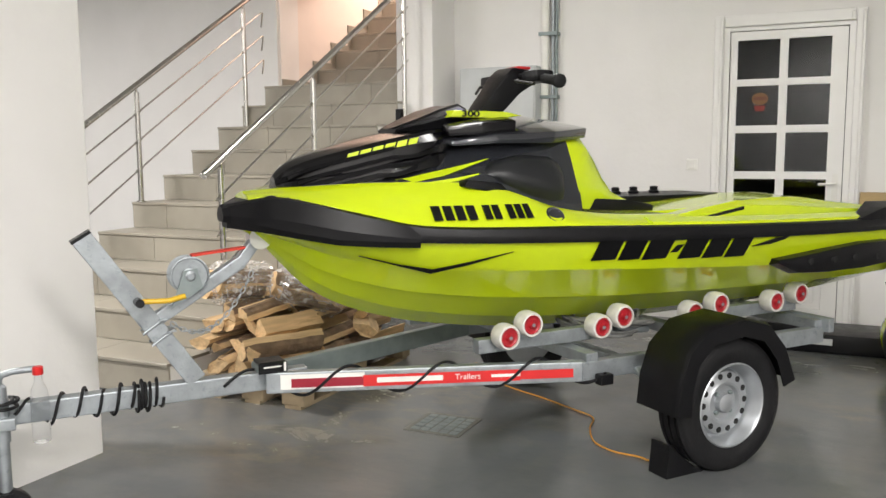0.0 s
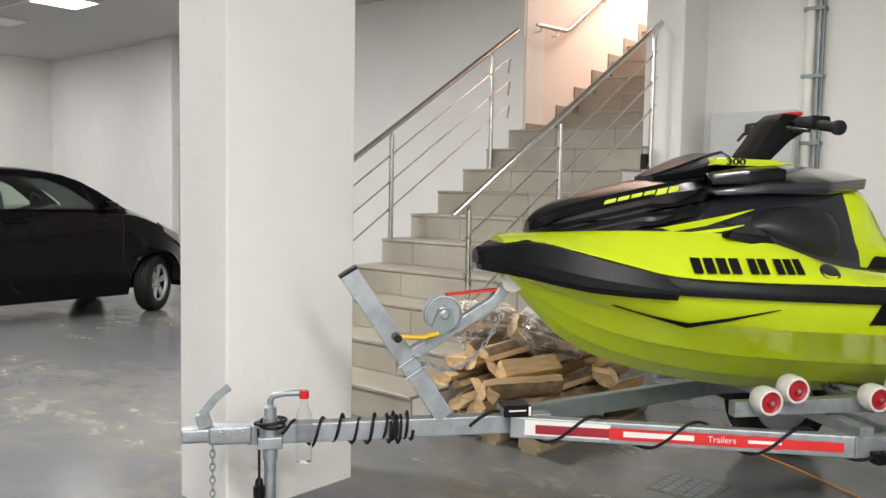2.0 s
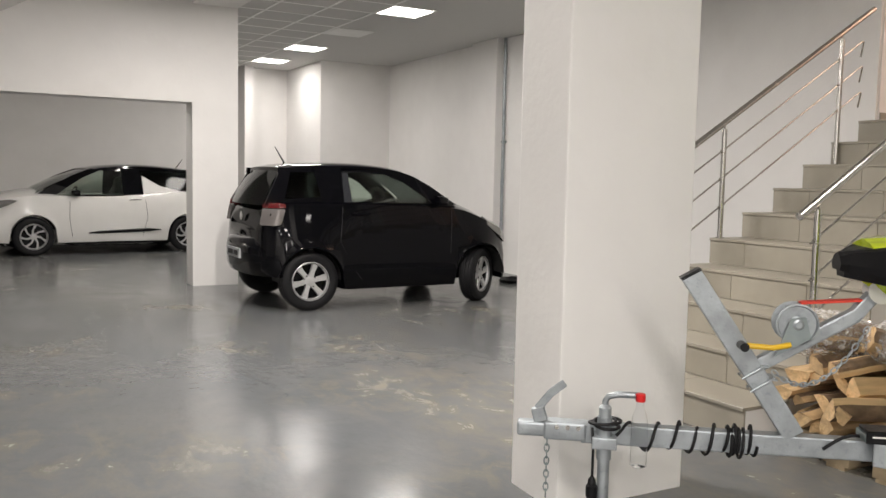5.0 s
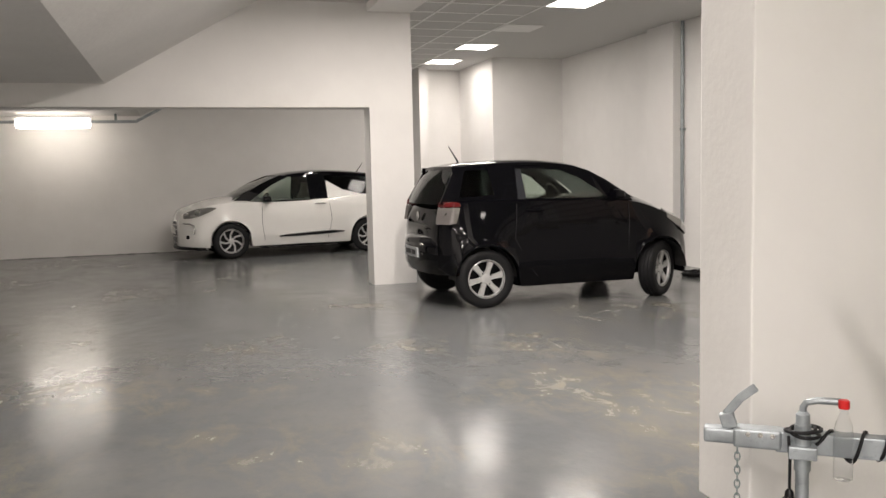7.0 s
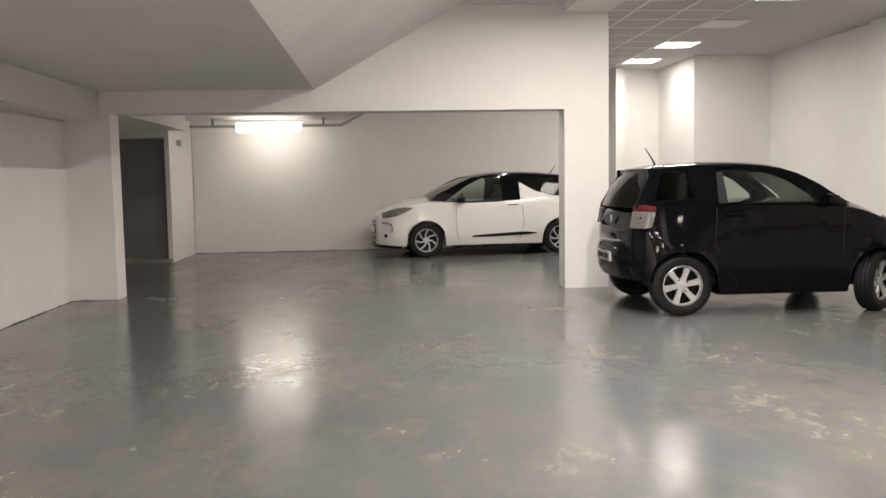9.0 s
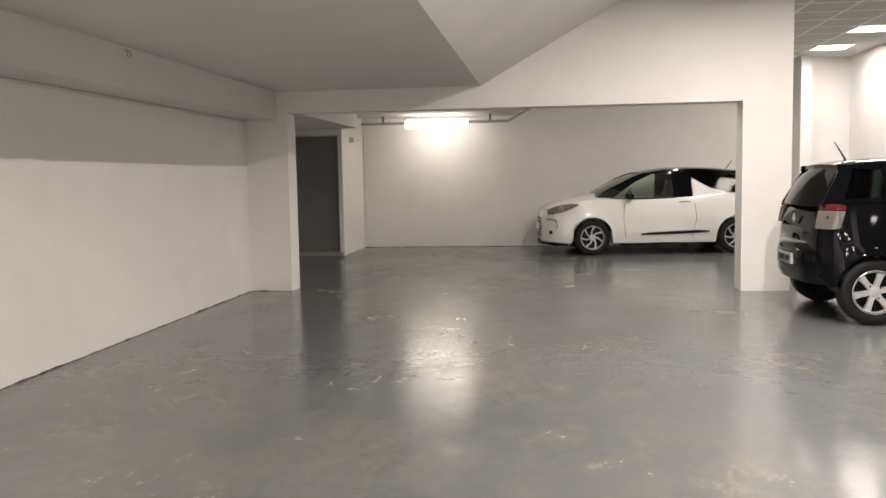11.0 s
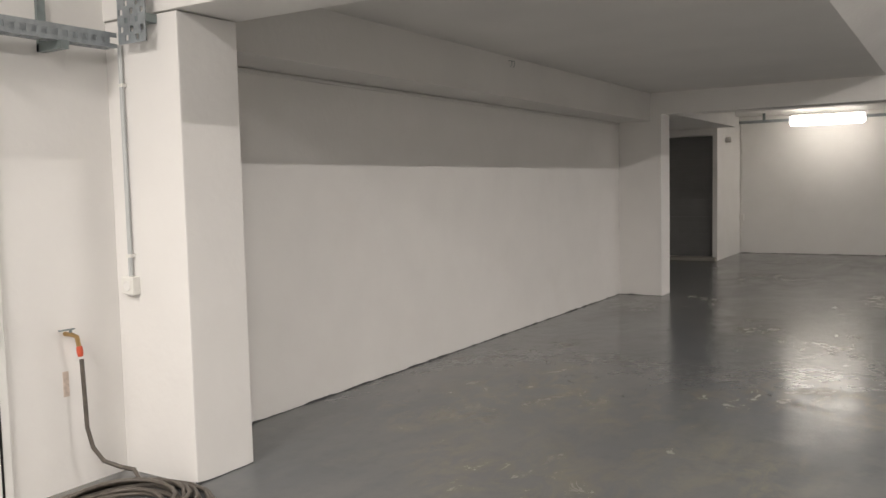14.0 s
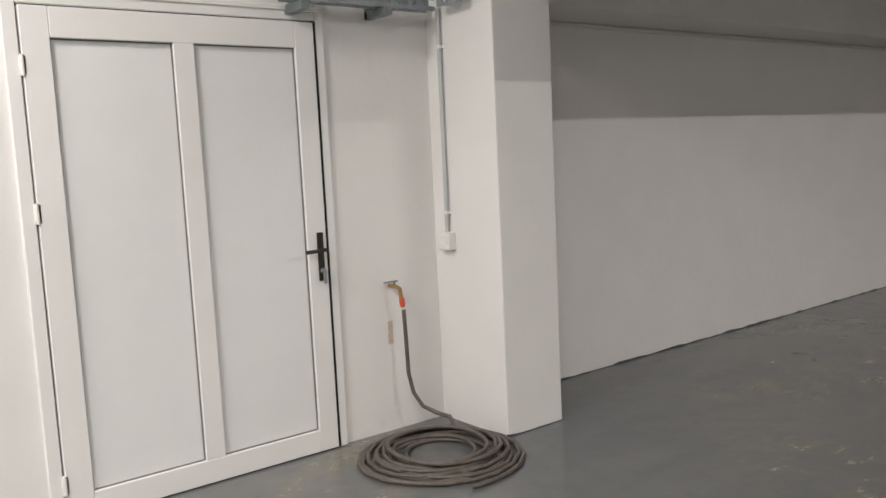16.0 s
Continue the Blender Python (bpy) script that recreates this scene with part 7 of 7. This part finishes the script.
def log_mesh(seed):
    """A split log along x: bark on the round side, pale wood on the split faces and ends."""
    r = random.Random(seed)
    rad, length = 0.058 + 0.022 * r.random(), 0.36 + 0.10 * r.random()
    span = r.choice((math.pi * 0.55, math.pi * 0.8, math.pi * 1.0))
    arc = 7
    prof = [(0.0, -0.01)] + [(rad * (1 + 0.06 * r.uniform(-1, 1)) * math.cos(-span / 2 + span * k / arc), rad * (1 + 0.06 * r.uniform(-1, 1)) * math.sin(-span / 2 + span * k / arc)) for k in range(arc + 1)]
    cy = sum(p[0] for p in prof) / len(prof)
    me = bpy.data.meshes.new("log")
    bm = bmesh.new()
    rings = []
    for k in range(7):
        x = -length / 2 + length * k / 6
        sh = (r.uniform(-0.003, 0.003), r.uniform(-0.003, 0.003))
        rings.append([(x + r.uniform(-0.006, 0.006), (a - cy) * (1 + r.uniform(-0.035, 0.035)) + sh[0], b * (1 + r.uniform(-0.035, 0.035)) + sh[1]) for a, b in prof])
    loft(bm, rings)
    bmesh.ops.recalc_face_normals(bm, faces=bm.faces)
    bm.to_mesh(me)
    bm.free()
    me.materials.append(WOOD)
    me.materials.append(BARK)
    n = arc + 2
    for i, p in enumerate(me.polygons):
        p.material_index = 1 if i < n * 6 and 2 <= i % n <= arc - 2 else 0
    return me


LOGS = [log_mesh(s) for s in range(9)]
rnd = random.Random(21)


def put_log(x, y, z, yaw, spin, k):
    ob = new("firewood_log", LOGS[k % len(LOGS)])
    ob.matrix_world = pose(x, y, z, spin, rnd.uniform(-4, 4), yaw)
    tagged(ob, "split firewood log with pale wood and dark bark" if k % 2 else "rough split firewood log stacked on a pallet", "firewood", "firewood logs")


k = 0
for layer in range(4):
    nx, ny = (3, 5) if layer < 2 else ((2, 4) if layer == 2 else (2, 2))
    for i in range(nx):
        for j in range(ny):
            x = PX0 + 0.19 + i * 0.40 + rnd.uniform(-0.03, 0.03) + (0.04 if layer > 1 else 0)
            y = PY0 + 0.09 + j * 0.125 + (0.06 if layer % 2 else 0) + rnd.uniform(-0.012, 0.012)
            if layer >= 2:
                y += 0.14
            if layer == 3:
                y += 0.05
            if layer == 1 and i == 0 and j == 0:
                continue
            if y > PY1 - 0.02:
                y = PY1 - 0.03
            put_log(x, y, 0.20 + layer * 0.098 + rnd.uniform(-0.006, 0.006), rnd.uniform(-9, 9), rnd.choice((0, 90, 180, 270, 60, 140)) + rnd.uniform(-15, 15), k)
            k += 1
for x, y, z, yaw in ((3.42, 2.86, 0.31, -35), (3.50, 3.22, 0.215, 8), (3.46, 2.74, 0.205, 4), (3.44, 3.02, 0.31, 24), (4.1, 2.76, 0.30, 30), (4.3, 2.82, 0.37, 12)):
    put_log(x, y, z, yaw, rnd.uniform(0, 360), k)
    k += 1


def wrapped_bundle(m, length, label):
    b = thing("wrapped_firewood", m, label, "firewood", "wrapped firewood bundles")
    r = random.Random(int(length * 100))
    for a in range(5):
        ob = new("log", LOGS[(a * 2 + 1) % len(LOGS)])
        ob.parent = b
        ob.matrix_basis = pose(r.uniform(-0.02, 0.02), 0.075 * math.cos(a * 1.257), 0.055 * math.sin(a * 1.257), a * 70, 0, r.uniform(-4, 4))
    bm = bmesh.new()
    rings = []
    for i in range(31):
        s = i / 30
        x = (s - 0.5) * length
        pinch = 0.45 + 0.55 * min(1, math.sin(math.pi * s) * 2.2)
        rings.append([(x + r.uniform(-0.006, 0.006), pinch * 0.158 * math.cos(t) * (1 + r.uniform(-0.10, 0.08)), pinch * 0.122 * math.sin(t) * (1 + r.uniform(-0.10, 0.08))) for t in [2 * math.pi * q / 34 for q in range(34)]])
    loft(bm, rings)
    part("film", bm, FILM, b, "crumpled clear plastic film")
    return b


wrapped_bundle(pose(3.60, 3.25, 0.60, 0, 6, -18), 0.42, "film-wrapped firewood bundle on top of the pile")
wrapped_bundle(pose(3.84, 2.98, 0.53, 0, 16, -38), 0.46, "sagging film-wrapped firewood bundle on the pile")

# bottle with a red cap tied beside the jockey stand
CLEAR = glass("clear_plastic", (0.95, 0.96, 0.97))
bottle = thing("plastic_bottle", TRAILER @ pose(2.612, 0.085, 0.33), "clear plastic bottle with a red cap beside the drawbar", "bottle")
bm = bmesh.new()
lathe(bm, [(0.024, 0), (0.03, 0.006), (0.03, 0.16), (0.026, 0.19), (0.013, 0.22), (0.013, 0.245)], (0, 0, 0), (0, 0, 1), 24)
part("bottle_body", bm, CLEAR, bottle, "", True)
bm = bmesh.new()
lathe(bm, [(0.017, 0.242), (0.018, 0.245), (0.018, 0.268), (0.015, 0.271)], (0, 0, 0), (0, 0, 1), 20)
part("cap", bm, RED, bottle, "red screw cap", True)

# drain cover
drain = thing("drain_cover", pose(3.46, 1.95, 0), "square worn metal drain cover in the floor", "drain cover", kind="structure")
bm = bmesh.new()
box(bm, -0.145, 0.145, -0.145, 0.145, -0.01, 0.004)
part("cover_frame", bm, material("stained_iron", (0.16, 0.155, 0.14), 0.6, 0.3, var=0.25, scale=14, bump=0.3), drain)
for i in range(5):
    for j in range(5):
        bm = bmesh.new()
        box(bm, -0.125 + i * 0.05, -0.083 + i * 0.05, -0.125 + j * 0.05, -0.083 + j * 0.05, 0.004, 0.0065)
        part("stud", bm, DARK_GALV, drain)

# things by the glazed door
crate = thing("battery_tray", pose(5.95, 0.05, 0), "long low black plastic tray with a grey band", "tray")
bm = bmesh.new()
box(bm, -0.22, 0.22, -0.75, 0.75, 0, 0.13)
bevelled(bm, 0.02, 2)
part("body", bm, BLACK_PL, crate, "", True)
for y in (-0.6, 0.45):
    bm = bmesh.new()
    box(bm, -0.25, -0.12, y - 0.18, y + 0.18, 0.12, 0.19)
    bevelled(bm, 0.015, 2)
    part("clip", bm, BLACK_PL, crate, "", True)
bm = bmesh.new()
box(bm, -0.226, -0.2, 0.18, 0.62, 0.06, 0.10)
part("band", bm, GREY_BOX, crate)
scooter = thing("sea_scooter", pose(5.28, -0.26, 0), "yellow and black round plastic sea scooter on the floor", "sea scooter")
bm = bmesh.new()
lathe(bm, [(0.03, -0.32), (0.15, -0.28), (0.205, -0.12), (0.21, 0.1), (0.17, 0.26), (0.05, 0.30)], (0, 0, 0.212), (1, 0.3, 0), 32)
part("shell", bm, YELLOW, scooter, "acid yellow shell", True)
bm = bmesh.new()
lathe(bm, [(0.214, -0.05), (0.222, -0.03), (0.222, 0.06), (0.214, 0.08)], (0, 0, 0.212), (1, 0.3, 0), 32)
part("band", bm, BLACK_PL, scooter, "", True)
bm = bmesh.new()
loft(bm, [[(-0.12, -0.05, 0.38), (0.15, -0.05, 0.38), (0.15, 0.1, 0.38), (-0.12, 0.1, 0.38)], [(-0.16, 0.05, 0.58), (0.08, 0.05, 0.56), (0.08, 0.22, 0.56), (-0.16, 0.25, 0.58)]])
bevelled(bm, 0.02, 2)
part("fin", bm, BLACK_PL, scooter, "", True)

board = thing("wooden_board", pose(6.55, -0.4, 0.94), "tan wooden board fixed along the wall beside a door", "board")
bm = bmesh.new()
box(bm, -0.035, -0.001, -0.55, 0.495, -0.07, 0.072)
bevelled(bm, 0.003, 1)
part("plank", bm, material("tan_board", (0.42, 0.30, 0.14), 0.6, var=0.15, scale=8, bump=0.1), board)

# clutter by the far wall
cables = thing("cable_heap", pose(6.1, 9.75, 0), "heap of black cable on the floor by the wall", "cable")
bm = bmesh.new()
tube(bm, [(0.22 * math.cos(q * 0.7) * (1 + 0.3 * math.sin(q)), 0.25 * math.sin(q * 0.7), 0.012 + 0.012 * (q % 4)) for q in range(60)], 0.011, 6)
part("coil", bm, BLACK_RUB, cables, "", True, 60)
wbox = thing("meter_box", pose(6.55, 10.1, 0.42), "white plastic box fixed low on the wall", "box")
bm = bmesh.new()
box(bm, -0.1, 0, -0.1, 0.1, -0.12, 0.12)
bevelled(bm, 0.012)
part("body", bm, WHITE_PL, wbox)
roller = thing("black_roller", pose(5.75, 8.9, 0), "small black rubber roller lying on the floor", "roller")
bm = bmesh.new()
lathe(bm, [(0.05, -0.1), (0.09, -0.09), (0.09, 0.09), (0.05, 0.1)], (0, 0, 0.09), (0.4, 1, 0), 20)
part("drum", bm, BLACK_RUB, roller, "", True)
